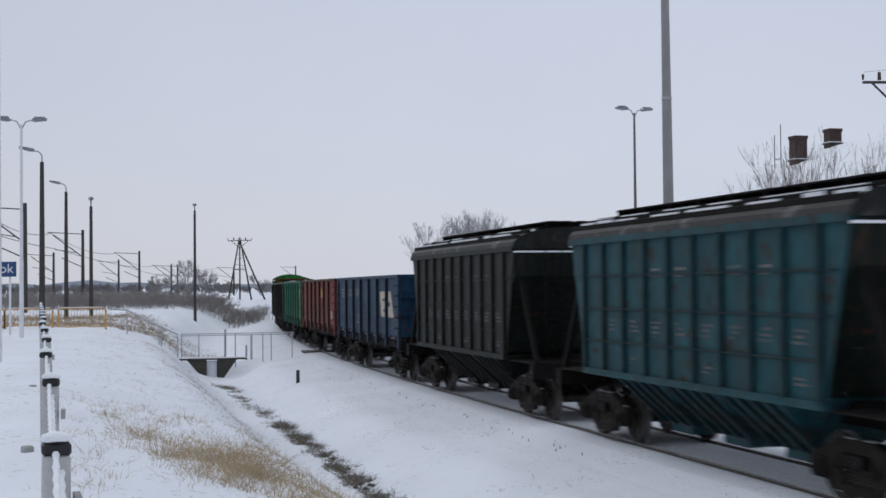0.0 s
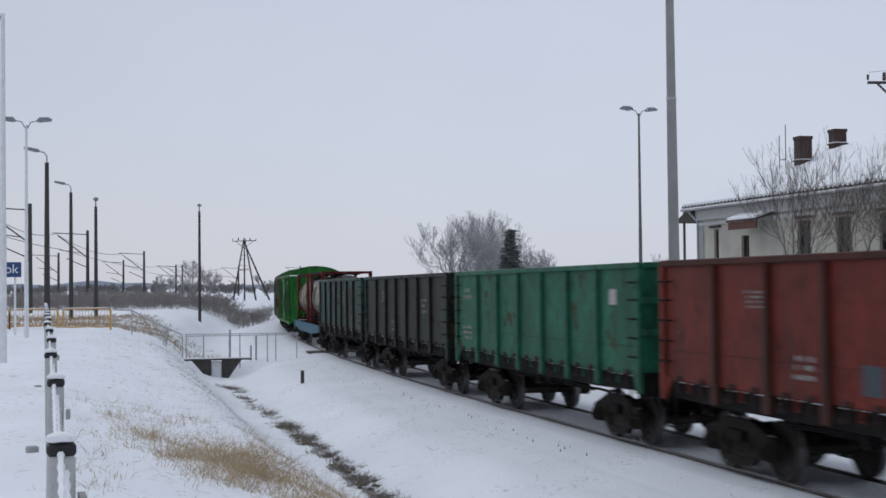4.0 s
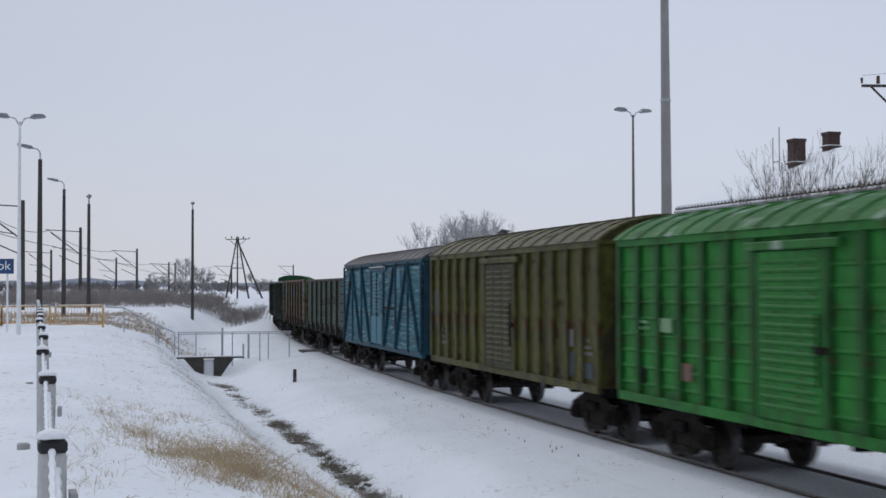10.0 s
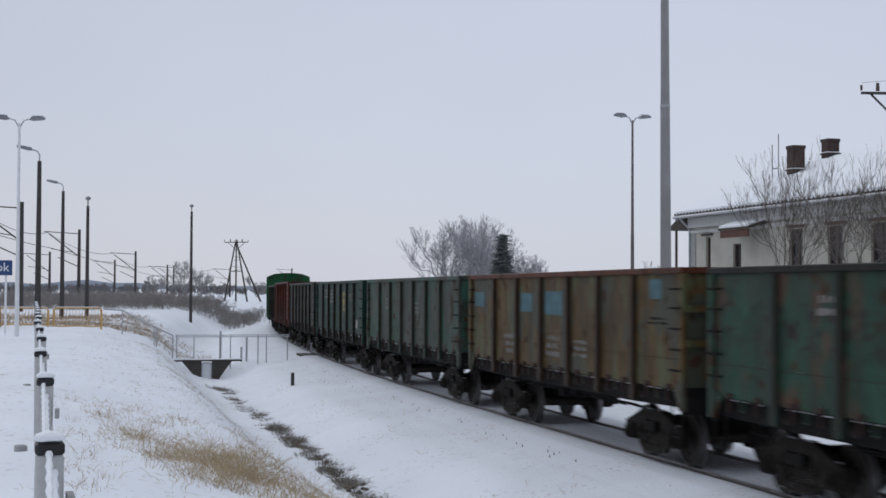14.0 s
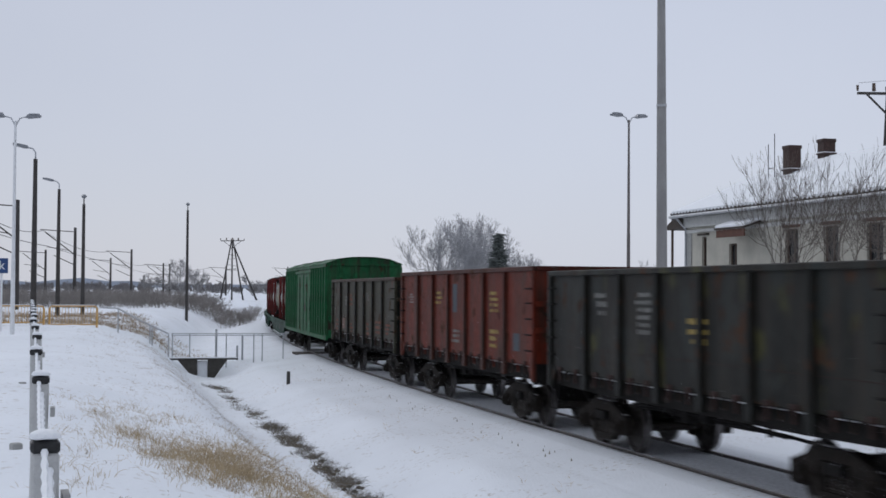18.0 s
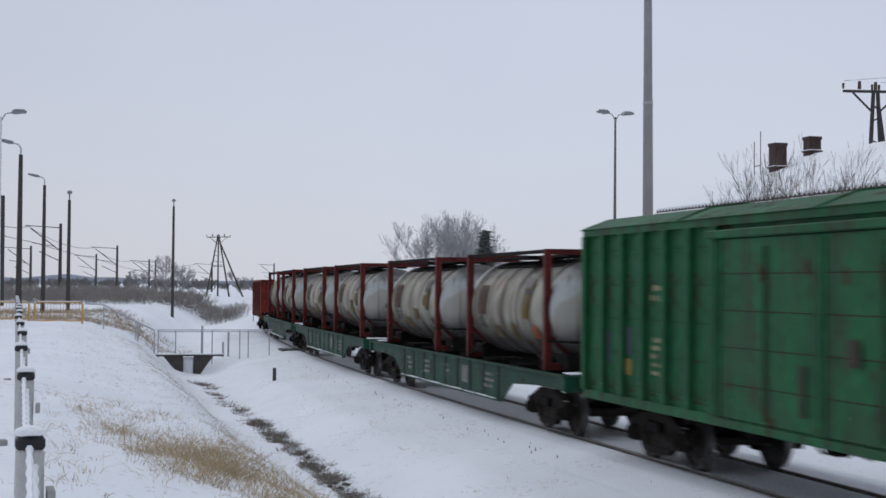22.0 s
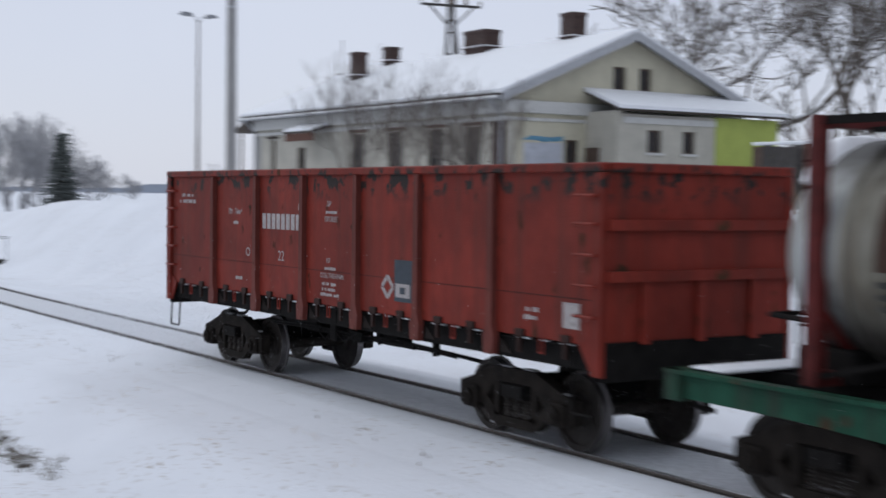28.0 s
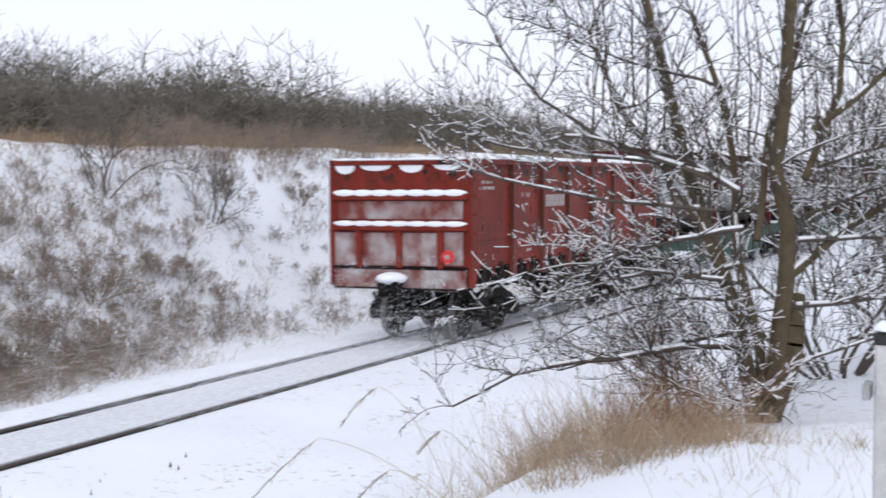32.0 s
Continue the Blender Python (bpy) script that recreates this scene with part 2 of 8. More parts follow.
MARKY = plain("ochre_stencil", (0.24, 0.17, 0.035), 0.7, var=0.2, scale=18)
MARKB = plain("slate_blue_panel", (0.030, 0.043, 0.057), 0.7, var=0.25, scale=12)
BARK = plain("olive_brown_bark", (0.098, 0.074, 0.042), 0.9, var=0.35, scale=10, relief=0.5)
TWIG = plain("grey_brown_twigs", (0.13, 0.11, 0.095), 0.9, var=0.3)
# pale from frost on nearby stalks; on far trees the haze is painted in
THICKET = plain("frosted_and_hazed_grey_twigs", (0.28, 0.275, 0.275), 0.95, var=0.3)
HAZETWIG = plain("haze_paled_grey_twigs", (0.36, 0.36, 0.37), 0.95, var=0.25)
REDTWIG = plain("russet_twigs", (0.23, 0.13, 0.085), 0.9, var=0.3)
LAMPPOLE = plain("dull_brown_grey_pole", (0.15, 0.135, 0.13), 0.6, 0.0, 0.15)
MASTGREY = plain("weathered_mast_concrete", (0.30, 0.295, 0.29), 0.9, var=0.12, scale=1.5, relief=0.2)
STUBBLE = plain("grey_brown_stubble", (0.30, 0.24, 0.175), 0.9, var=0.4, scale=3)
STRAW = plain("dry_straw_grass", (0.42, 0.325, 0.20), 0.9, var=0.35, scale=3)
WEED = plain("dark_dead_weeds", (0.16, 0.135, 0.10), 0.9, var=0.4, scale=3)
NEEDLE = plain("haze_paled_spruce_needles", (0.12, 0.135, 0.13), 0.9, var=0.4, scale=3)
GLASS = plain("dark_window_glass", (0.025, 0.028, 0.032), 0.12, var=0.2)
PLASTER = plain("stained_beige_plaster", (0.46, 0.44, 0.38), 0.9, var=0.16, scale=1.6)
CREAM = plain("cream_plaster", (0.52, 0.49, 0.38), 0.9, var=0.12, scale=1.6)
LIME = plain("lime_green_plaster", (0.36, 0.42, 0.10), 0.85, var=0.15, scale=2)
TRIMWHITE = plain("dull_white_trim", (0.55, 0.55, 0.53), 0.8, var=0.12)
RUSTFASCIA = plain("rust_red_fascia", (0.11, 0.045, 0.028), 0.8, var=0.25)
SOFFIT = plain("dark_brown_boards", (0.05, 0.038, 0.03), 0.85, var=0.25)
BROWNWOOD = plain("brown_door_wood", (0.09, 0.06, 0.045), 0.8, var=0.25)
WIRE = plain("dark_wire", (0.05, 0.05, 0.055), 0.6)
LAMPGLASS = plain("grey_lamp_housing", (0.22, 0.23, 0.25), 0.4, 0.2)


# ---------------------------------------------------------------- mesh helpers
def part(name, bm, material, parent=None, label=""):
    """Links a bmesh (or a ready mesh) as one mesh object under its thing."""
    if isinstance(bm, bpy.types.Mesh):
        me = bm
    else:
        me = bpy.data.meshes.new(name)
        bm.to_mesh(me)
        bm.free()
        me.materials.append(material)
    ob = new(name, me)
    if parent:
        ob.parent = parent
    if label:
        ob["label"] = label
    return ob


def raw(name, verts, faces, material, smooth=False):
    me = bpy.data.meshes.new(name)
    me.from_pydata(verts, [], faces)
    me.materials.append(material)
    if smooth:
        me.shade_smooth()
    return me


def box(bm, x0, x1, y0, y1, z0, z1, bev=0.0):
    r = bmesh.ops.create_cube(bm, size=1.0, matrix=Matrix.Translation(((x0 + x1) / 2, (y0 + y1) / 2, (z0 + z1) / 2)) @ Matrix.Diagonal((x1 - x0, y1 - y0, z1 - z0, 1)))
    if bev:
        ed = list({e for v in r["verts"] for e in v.link_edges})
        bmesh.ops.bevel(bm, geom=ed, offset=bev, segments=1, affect="EDGES", profile=0.7)
    return bm


def prism(bm, pts, a, b, axis="y"):
    """A flat outline, swept from a to b along an axis. pts: (x, z) for y, (y, z) for x, (x, y) for z."""
    def at3(p, k):
        return {"y": (p[0], k, p[1]), "x": (k, p[0], p[1]), "z": (p[0], p[1], k)}[axis]
    lo = [bm.verts.new(at3(p, a)) for p in pts]
    hi = [bm.verts.new(at3(p, b)) for p in pts]
    n = len(pts)
    fs = [bm.faces.new(lo), bm.faces.new(hi[::-1])]
    for i in range(n):
        j = (i + 1) % n
        fs.append(bm.faces.new((lo[i], hi[i], hi[j], lo[j])))
    bmesh.ops.recalc_face_normals(bm, faces=fs)
    return bm


def rod(bm, p, q, r, r2=None, seg=8):
    """A round bar from p to q."""
    p, q = Vector(p), Vector(q)
    d = q - p
    m = Matrix.Translation((p + q) / 2) @ d.to_track_quat("Z", "Y").to_matrix().to_4x4()
    bmesh.ops.create_cone(bm, cap_ends=True, segments=seg, radius1=r, radius2=r if r2 is None else r2, depth=d.length, matrix=m)
    return bm


def bar(bm, p, q, w, t):
    """A square bar from p to q."""
    p, q = Vector(p), Vector(q)
    d = q - p
    m = Matrix.Translation((p + q) / 2) @ d.to_track_quat("Z", "Y").to_matrix().to_4x4() @ Matrix.Diagonal((w, t, d.length, 1))
    bmesh.ops.create_cube(bm, size=1.0, matrix=m)
    return bm


def tube(bm, pts, r, seg=6, radii=None):
    """A bent round bar through points, one connected skin."""
    rings = []
    pts = [Vector(p) for p in pts]
    for i, p in enumerate(pts):
        d = (pts[min(i + 1, len(pts) - 1)] - pts[max(i - 1, 0)]).normalized()
        u = d.cross(Vector((0, 0, 1)) if abs(d.z) < 0.9 else Vector((1, 0, 0))).normalized()
        v = d.cross(u)
        rr = radii[i] if radii else r
        rings.append([bm.verts.new(p + (u * math.cos(2 * math.pi * k / seg) + v * math.sin(2 * math.pi * k / seg)) * rr) for k in range(seg)])
    for a, b_ in zip(rings[:-1], rings[1:]):
        for k in range(seg):
            bm.faces.new((a[k], a[(k + 1) % seg], b_[(k + 1) % seg], b_[k]))
    bm.faces.new(rings[0][::-1])
    bm.faces.new(rings[-1])
    return bm


def B():
    return bmesh.new()


def rounded_cap(bm, cx, cy, z, rx, ry, rz, seed=0):
    """A lump of snow: a flattened, slightly uneven dome."""
    rnd = random.Random(seed)
    r = bmesh.ops.create_icosphere(bm, subdivisions=2, radius=1.0, matrix=Matrix.Translation((cx, cy, z)) @ Matrix.Diagonal((rx, ry, rz, 1)))
    for v in r["verts"]:
        v.co.z = max(v.co.z, z - rz * 0.12) + rnd.uniform(-0.06, 0.06) * rz


def thing(name, m, label, category, group="", kind=""):
    """An empty that carries the parts of one thing."""
    ob = new(name)
    ob.matrix_basis = m
    ob.empty_display_size = 0.2
    return tagged(ob, label, category, group, kind)


# ---------------------------------------------------------------- the ground, one sheet to the horizon
def smooth01(v, a, b):
    u = np.clip((v - a) / (b - a), 0, 1)
    return u * u * (3 - 2 * u)


def ground_z(x, y):
    """Height of the snow: platform, ditch, track bed, the bank beyond it, and fields."""
    x, y = np.asarray(x, float), np.asarray(y, float)
    xc = np.clip(x, _X[0], _X[-1])
    d = (y - np.interp(xc, _X, _Y)) * np.cos(np.interp(xc, _X, _TH))
    tz = np.interp(xc, _X, _Z)
    # towards the camera: shoulder, ditch, slope, platform
    ditch = -0.95 + 0.55 * smooth01(x, -6, 8)
    top = 1.5 - 0.32 * smooth01(-x, 36, 66) - 0.25 * smooth01(-x, 70, 200) - 0.35 * smooth01(x, 4, 16)
    out_ = smooth01(x, 3, 9)
    e0, ec, e1 = -11.7 + 1.6 * out_, -9.0 + 1.1 * out_, -6.3 + 0.5 * out_
    brow = top - 0.5 + 0.2 * out_

    def seg(lo, hi, za, zb):
        return za + (zb - za) * smooth01(d, lo, hi)
    z_near = np.where(d < e0, top, np.where(d < e1, top + (brow - top) * smooth01(d, e0, ec + 0.5) ** 1.0 + (ditch - brow) * smooth01(d, ec - 0.3, e1), np.where(d < -5.7, ditch, np.where(d < -3.4, seg(-5.7, -3.4, ditch, -0.32), seg(-3.4, -2.3, -0.32, -0.2)))))
    # beyond the track: shoulder, shallow ditch, bank
    bank = 2.75 * smooth01(x, -125, -62) + 1.35 * smooth01(x, 5, 20)
    bank = np.maximum(bank, 0.6)
    z_far = np.where(d < 3.4, seg(2.3, 3.4, -0.2, -0.42), np.where(d < 4.6, -0.42 + 0 * d, -0.42 + (bank + 0.42) * smooth01(d, 4.6, 10.5)))
    far_side = bank + 0.4 * smooth01(d, 40, 300)
    z_far = np.where(d > 10.5, far_side, z_far)
    z = np.where(d < -2.3, z_near, np.where(d > 2.3, z_far, -0.2))
    z = z + np.where(abs(d) > 2.3, tz * smooth01(abs(d) * -1, -12, -2.3), tz)
    # the footpath across the line, with its banks over the ditches
    path = (1 - smooth01(abs(x + 68.3), 1.5, 2.6)) * (1 - smooth01(abs(d), 8.5, 10.0))
    z = z + path * np.maximum(0, -0.28 + tz - z) * (abs(d) > 2.2)
    # gentle unevenness
    und = 0.05 * np.sin(x * 0.9 + 0.6 * np.sin(y * 0.7)) * np.sin(y * 1.1 + 1.3 * np.sin(x * 0.31)) + 0.035 * np.sin(x * 2.3 + y * 1.7) * np.sin(y * 2.9 - x * 0.8)
    und += 0.10 * np.sin(x * 0.23 + 1) * np.sin(y * 0.37 + x * 0.11)
    return z + und * smooth01(abs(d), 2.6, 4.5)


def gz(x, y):
    return float(ground_z(x, y))


def spread(lo, hi, step, reach, grow_=1.16):
    v = list(np.arange(lo, hi + step / 2, step))
    st, a, b = step, v[0], v[-1]
    left, right = [], []
    while a > -reach or b < reach:
        st *= grow_
        a, b = a - st, b + st
        left.append(a)
        right.append(b)
    return np.array(left[::-1] + v + right)


gx, gy = spread(-92, 44, 0.45, 4200), spread(-7, 27, 0.3, 4200)
GX, GY = np.meshgrid(gx, gy, indexing="ij")
GZ = ground_z(GX, GY)
nx_, ny_ = GX.shape
ids = np.arange(nx_ * ny_).reshape(nx_, ny_)
quads = np.stack([ids[:-1, :-1], ids[1:, :-1], ids[1:, 1:], ids[:-1, 1:]], -1).reshape(-1, 4)
ground = part("ground", raw("ground", np.stack([GX, GY, GZ], -1).reshape(-1, 3).tolist(), quads.tolist(), SNOW, True), None)
tagged(ground, "thin snow over rough grass, sloping to a ditch beside the line", "ground", kind="structure")


# ---------------------------------------------------------------- track: bed, sleepers, rails
def ribbon(s0, s1, step, section, material, name, smooth=False):
    """A closed cross section (off, z) swept along the track."""
    ss = np.arange(s0, s1 + step / 2, step)
    n = len(section)
    verts = [tuple(track(s, o, z)) for s in ss for o, z in section]
    faces = []
    for i in range(len(ss) - 1):
        for k in range(n):
            j = (k + 1) % n
            faces.append((i * n + k, i * n + j, (i + 1) * n + j, (i + 1) * n + k))
    faces.append(tuple(range(n))[::-1])
    faces.append(tuple((len(ss) - 1) * n + k for k in range(n)))
    return raw(name, verts, faces, material, smooth)


railway = thing("railway_track", pose(0, 0, 0), "single railway track with dark rails in a snow-filled bed", "railway track", kind="structure")
part("track_bed", ribbon(-420, 150, 2.0, [(-0.70, -0.5), (-0.715, -0.06), (-0.62, -0.035), (0.0, -0.02), (0.62, -0.035), (0.715, -0.06), (0.70, -0.5)], BED, "track_bed"), BED, railway, "grey wind-swept snow and ballast between the rails")
for sy in (-1, 1):
    part("snow_shoulder", ribbon(-420, 150, 2.0, [(sy * 0.80, -0.5), (sy * 0.80, -0.06), (sy * 0.95, -0.04), (sy * 1.5, -0.06), (sy * 2.6, -0.24), (sy * 2.6, -0.6)][::sy], SNOW, "snow_shoulder"), SNOW, railway, "snow lying against the rail")
for off, nm in ((-GAUGE, "near"), (GAUGE, "far")):
    o = off
    rail = part("rail", ribbon(-420, 150, 1.5, [(o - 0.066, -0.16), (o + 0.066, -0.16), (o + 0.02, -0.125), (o + 0.016, -0.05), (o + 0.036, -0.036), (o + 0.034, -0.004), (o - 0.034, -0.004), (o - 0.036, -0.036), (o - 0.016, -0.05), (o - 0.02, -0.125)], RAIL, "rail"), RAIL, railway)
    part("rail_head", ribbon(-420, 150, 1.5, [(o - 0.028, -0.006), (o + 0.028, -0.006), (o + 0.026, 0.0), (o - 0.026, 0.0)], RAILTOP, "rail_head"), RAILTOP, rail, "polished running surface")

# ---------------------------------------------------------------- running gear, shared by all wagons
def wheelset_mesh():
    bm = B()
    prof = [(0.62, 0.09), (0.66, 0.16), (0.70, 0.19), (0.70, 0.41), (0.665, 0.44), (0.665, 0.505), (0.695, 0.507), (0.705, 0.478), (0.80, 0.472), (0.80, 0.40), (0.765, 0.38), (0.755, 0.19), (0.80, 0.16), (0.82, 0.09)]
    seg = 40
    for sgn in (-1, 1):
        rings = []
        for k in range(seg):
            a = 2 * math.pi * k / seg
            rings.append([bm.verts.new((r * math.cos(a), sgn * y, r * math.sin(a))) for y, r in prof])
        for k in range(seg):
            u, v = rings[k], rings[(k + 1) % seg]
            for i in range(len(prof) - 1):
                f = bm.faces.new((u[i], u[i + 1], v[i + 1], v[i]))
                f.material_index = 1 if 5 <= i <= 7 else 0
        # lightening marks on the outer web
        for k in range(3):
            a = 2 * math.pi * k / 3
            box(bm, 0.27 * math.cos(a) - 0.03, 0.27 * math.cos(a) + 0.03, sgn * 0.768 - 0.02, sgn * 0.768 + 0.02, 0.27 * math.sin(a) - 0.03, 0.27 * math.sin(a) + 0.03)
    rod(bm, (0, -1.12, 0), (0, 1.12, 0), 0.08, seg=14)
    bmesh.ops.recalc_face_normals(bm, faces=bm.faces[:])
    me = bpy.data.meshes.new("wheelset")
    bm.to_mesh(me)
    bm.free()
    me.materials.append(WHEEL)
    me.materials.append(TREAD)
    return me


def side_frame_mesh():
    """Cast side frame of a freight bogie: arched top chord, window for the springs, jaws over the axle boxes."""
    bm = B()
    prism(bm, [(-1.22, 0.36), (-1.22, 0.66), (-0.95, 0.74), (-0.45, 0.92), (0.45, 0.92), (0.95, 0.74), (1.22, 0.66), (1.22, 0.36), (1.10, 0.36), (1.08, 0.58), (0.80, 0.58), (0.74, 0.40), (0.62, 0.52), (0.40, 0.74), (-0.40, 0.74), (-0.62, 0.52), (-0.74, 0.40), (-0.80, 0.58), (-1.08, 0.58), (-1.10, 0.36)], 0.94, 1.10)
    prism(bm, [(-0.74, 0.42), (-0.62, 0.52), (-0.34, 0.30), (0.34, 0.30), (0.62, 0.52), (0.74, 0.42), (0.42, 0.17), (-0.42, 0.17)], 0.95, 1.09)
    for sx in (-1, 1):
        box(bm, sx * 0.40 - 0.05, sx * 0.40 + 0.05, 0.95, 1.09, 0.28, 0.8)
        box(bm, sx * 0.925 - 0.17, sx * 0.925 + 0.17, 0.93, 1.17, 0.33, 0.62, 0.03)
        rod(bm, (sx * 0.925, 1.15, 0.475), (sx * 0.925, 1.22, 0.475), 0.11, seg=14)
        box(bm, sx * 0.925 - 0.05, sx * 0.925 + 0.05, 1.21, 1.24, 0.44, 0.51)
    bmesh.ops.recalc_face_normals(bm, faces=bm.faces[:])
    me = bpy.data.meshes.new("side_frame")
    bm.to_mesh(me)
    bm.free()
    me.materials.append(CASTIRON)
    return me


def spring_mesh():
    bm = B()
    pts = [(0.075 * math.cos(a), 1.0 + 0.075 * math.sin(a), 0.31 + 0.25 * a / 37.7) for a in np.linspace(0, 37.7, 41)]
    tube(bm, pts, 0.018, 4)
    me = bpy.data.meshes.new("spring")
    bm.to_mesh(me)
    bm.free()
    me.materials.append(WHEEL)
    return me


def bolster_mesh():
    bm = B()
    prism(bm, [(-1.15, 0.56), (-1.15, 0.72), (-0.5, 0.82), (0.5, 0.82), (1.15, 0.72), (1.15, 0.56), (0.4, 0.40), (-0.4, 0.40)], -0.22, 0.22, "x")
    rod(bm, (0, 0, 0.8), (0, 0, 0.98), 0.2, seg=14)
    for sx in (-1, 1):
        box(bm, sx * 0.42 - 0.05, sx * 0.42 + 0.05, -1.0, 1.0, 0.34, 0.48)
        for sy in (-1, 1):
            box(bm, sx * 0.43 - 0.03, sx * 0.43 + 0.03, sy * 0.73 - 0.06, sy * 0.73 + 0.06, 0.3, 0.66)
    me = bpy.data.meshes.new("bogie")
    bm.to_mesh(me)
    bm.free()
    me.materials.append(BLACK)
    return me


WHEEL_ME, FRAME_ME, SPRING_ME, BOLSTER_ME = wheelset_mesh(), side_frame_mesh(), spring_mesh(), bolster_mesh()
WHEELSETS = {0.925: [], -0.925: []}


def bogie_snow_mesh():
    bm = B()
    rnd = random.Random(8)
    for sy in (-1, 1):
        for x0, x1, z in ((-1.14, -0.86, 0.665), (0.8, 1.05, 0.70), (-0.34, -0.1, 0.925), (0.12, 0.36, 0.925)):
            box(bm, x0, x1, sy * 1.02 - 0.05, sy * 1.02 + rnd.uniform(0.03, 0.06), z, z + rnd.uniform(0.015, 0.035), 0.006)
        for x0 in (-0.55, 0.3):
            box(bm, x0, x0 + rnd.uniform(0.12, 0.25), sy * 1.02 - 0.05, sy * 1.02 + 0.05, 0.175, 0.19)
    me = bpy.data.meshes.new("snow_lump")
    bm.to_mesh(me)
    bm.free()
    me.materials.append(DIRTYSNOW)
    return me


BOGIE_SNOW_ME = bogie_snow_mesh()


def bogie(parent, x):
    b = part("bogie", BOLSTER_ME, None, parent)
    b.location.x = x
    tagged(part("snow_lump", BOGIE_SNOW_ME, None, b, "grey snow clinging to the bogie"), kind="stuff")
    for sgn in (-1, 1):
        f = part("side_frame", FRAME_ME, None, b)
        for x_ in (-0.2, 0.0, 0.2):
            sp = part("spring", SPRING_ME, None, b)
            sp.location.x = x_
            sp.rotation_euler.z = math.pi if sgn < 0 else 0
        if sgn < 0:
            f.rotation_euler.z = math.pi
        w = part("wheelset", WHEEL_ME, None, b, "brown steel wheels with bright treads")
        w.location = (sgn * 0.925, 0, 0.475)
        WHEELSETS[sgn * 0.925].append(w)
    return b


def coupler_mesh():
    bm = B()
    box(bm, -0.9, -0.12, -0.07, 0.07, 1.0, 1.16, 0.02)
    prism(bm, [(-0.15, -0.16), (-0.02, -0.2), (0.12, -0.2), (0.16, -0.08), (0.02, -0.02), (0.06, 0.1), (0.17, 0.12), (0.1, 0.21), (-0.15, 0.17)], 0.93, 1.24, "z")
    rod(bm, (-0.25, -0.45, 0.98), (-0.1, -0.3, 0.72), 0.03, seg=6)
    rod(bm, (-0.1, -0.3, 0.72), (0.1, -0.25, 0.7), 0.03, seg=6)
    me = bpy.data.meshes.new("coupler")
    bm.to_mesh(me)
    bm.free()
    me.materials.append(BLACK)
    return me


COUPLER_ME = coupler_mesh()


def running_gear(w, length, base):
    bogie(w, base / 2)
    bogie(w, -base / 2)
    for sgn in (-1, 1):
        c = part("coupler", COUPLER_ME, None, w)
        c.location.x = sgn * (length / 2 - 0.02)
        c.rotation_euler.z = 0 if sgn > 0 else math.pi


_parts = {}


def shared(key, build, material):
    """One mesh per shape and material."""
    k = (key, material.name)
    if k not in _parts:
        bm = B()
        build(bm)
        me = bpy.data.meshes.new(key[0] if isinstance(key, tuple) else key)
        bm.to_mesh(me)
        bm.free()
        me.materials.append(material)
        _parts[k] = me
    return _parts[k]


def brake_gear(w, base):
    """Pipes, levers, reservoir and brake cylinder between the bogies."""
    h = base / 2 - 1.5

    def put(name, build, label=""):
        part(name, shared((name, round(base, 2)), build, BLACK), None, w, label)
    put("air_reservoir", lambda bm: rod(bm, (-2.2, -1.0, 1.08), (-1.1, -1.0, 1.08), 0.10, seg=14))
    put("brake_cylinder", lambda bm: rod(bm, (0.25, -0.62, 0.98), (0.85, -0.62, 0.98), 0.15, seg=14))
    put("brake_valve", lambda bm: box(bm, -0.6, -0.4, -1.12, -0.9, 0.82, 1.12, 0.02))
    put("brake_box", lambda bm: prism(bm, [(0.03, 1.04), (0.4, 1.02), (0.36, 0.88), (0.28, 0.86), (0.25, 0.9), (0.06, 0.88)], -1.1, -0.92))
    put("slack_adjuster", lambda bm: rod(bm, (1.08, -0.98, 0.945), (1.75, -0.98, 0.935), 0.042, seg=10))
    put("brake_lever", lambda bm: prism(bm, [(2.25, 1.1), (2.36, 1.1), (2.38, 0.88), (2.26, 0.86)], -1.02, -0.96))
    put("hanger", lambda bm: prism(bm, [(0.74, 1.2), (0.86, 1.2), (0.83, 0.9), (0.77, 0.88)], -1.04, -0.98))
    for y, z, r in ((-1.06, 0.99, 0.02), (-0.98, 0.935, 0.022), (-0.35, 0.80, 0.03), (0.9, 0.84, 0.03)):
        me_ = shared(("brake_pipe", round(base, 2), y), lambda m_: tube(m_, [(-h, y, z - 0.02), (-h * 0.4, y - 0.03, z + 0.02), (0.0, y, z - 0.015), (h * 0.5, y + 0.02, z + 0.01), (h, y, z - 0.03)], r, 6), BLACK)
        part("brake_pipe", me_, None, w)
    put("air_hose", lambda bm: tube(bm, [(-0.62, -1.05, 1.0), (-0.75, -1.1, 0.82), (-0.98, -1.08, 0.9), (-1.1, -1.02, 1.05)], 0.018, 6))
    put("drain_rod", lambda bm: tube(bm, [(-0.4, -1.1, 0.95), (-0.1, -1.14, 0.86), (0.1, -1.12, 0.94), (0.5, -1.2, 1.05)], 0.012, 5))


DUSTYIRON = plain("dust_greyed_iron", (0.034, 0.028, 0.025), 0.9, 0.0, 0.6, 5, spec=0.1)
HINGE = plain("grimy_red_brown_iron", (0.032, 0.014, 0.011), 0.75, 0.0, 0.6, 7, spec=0.2)


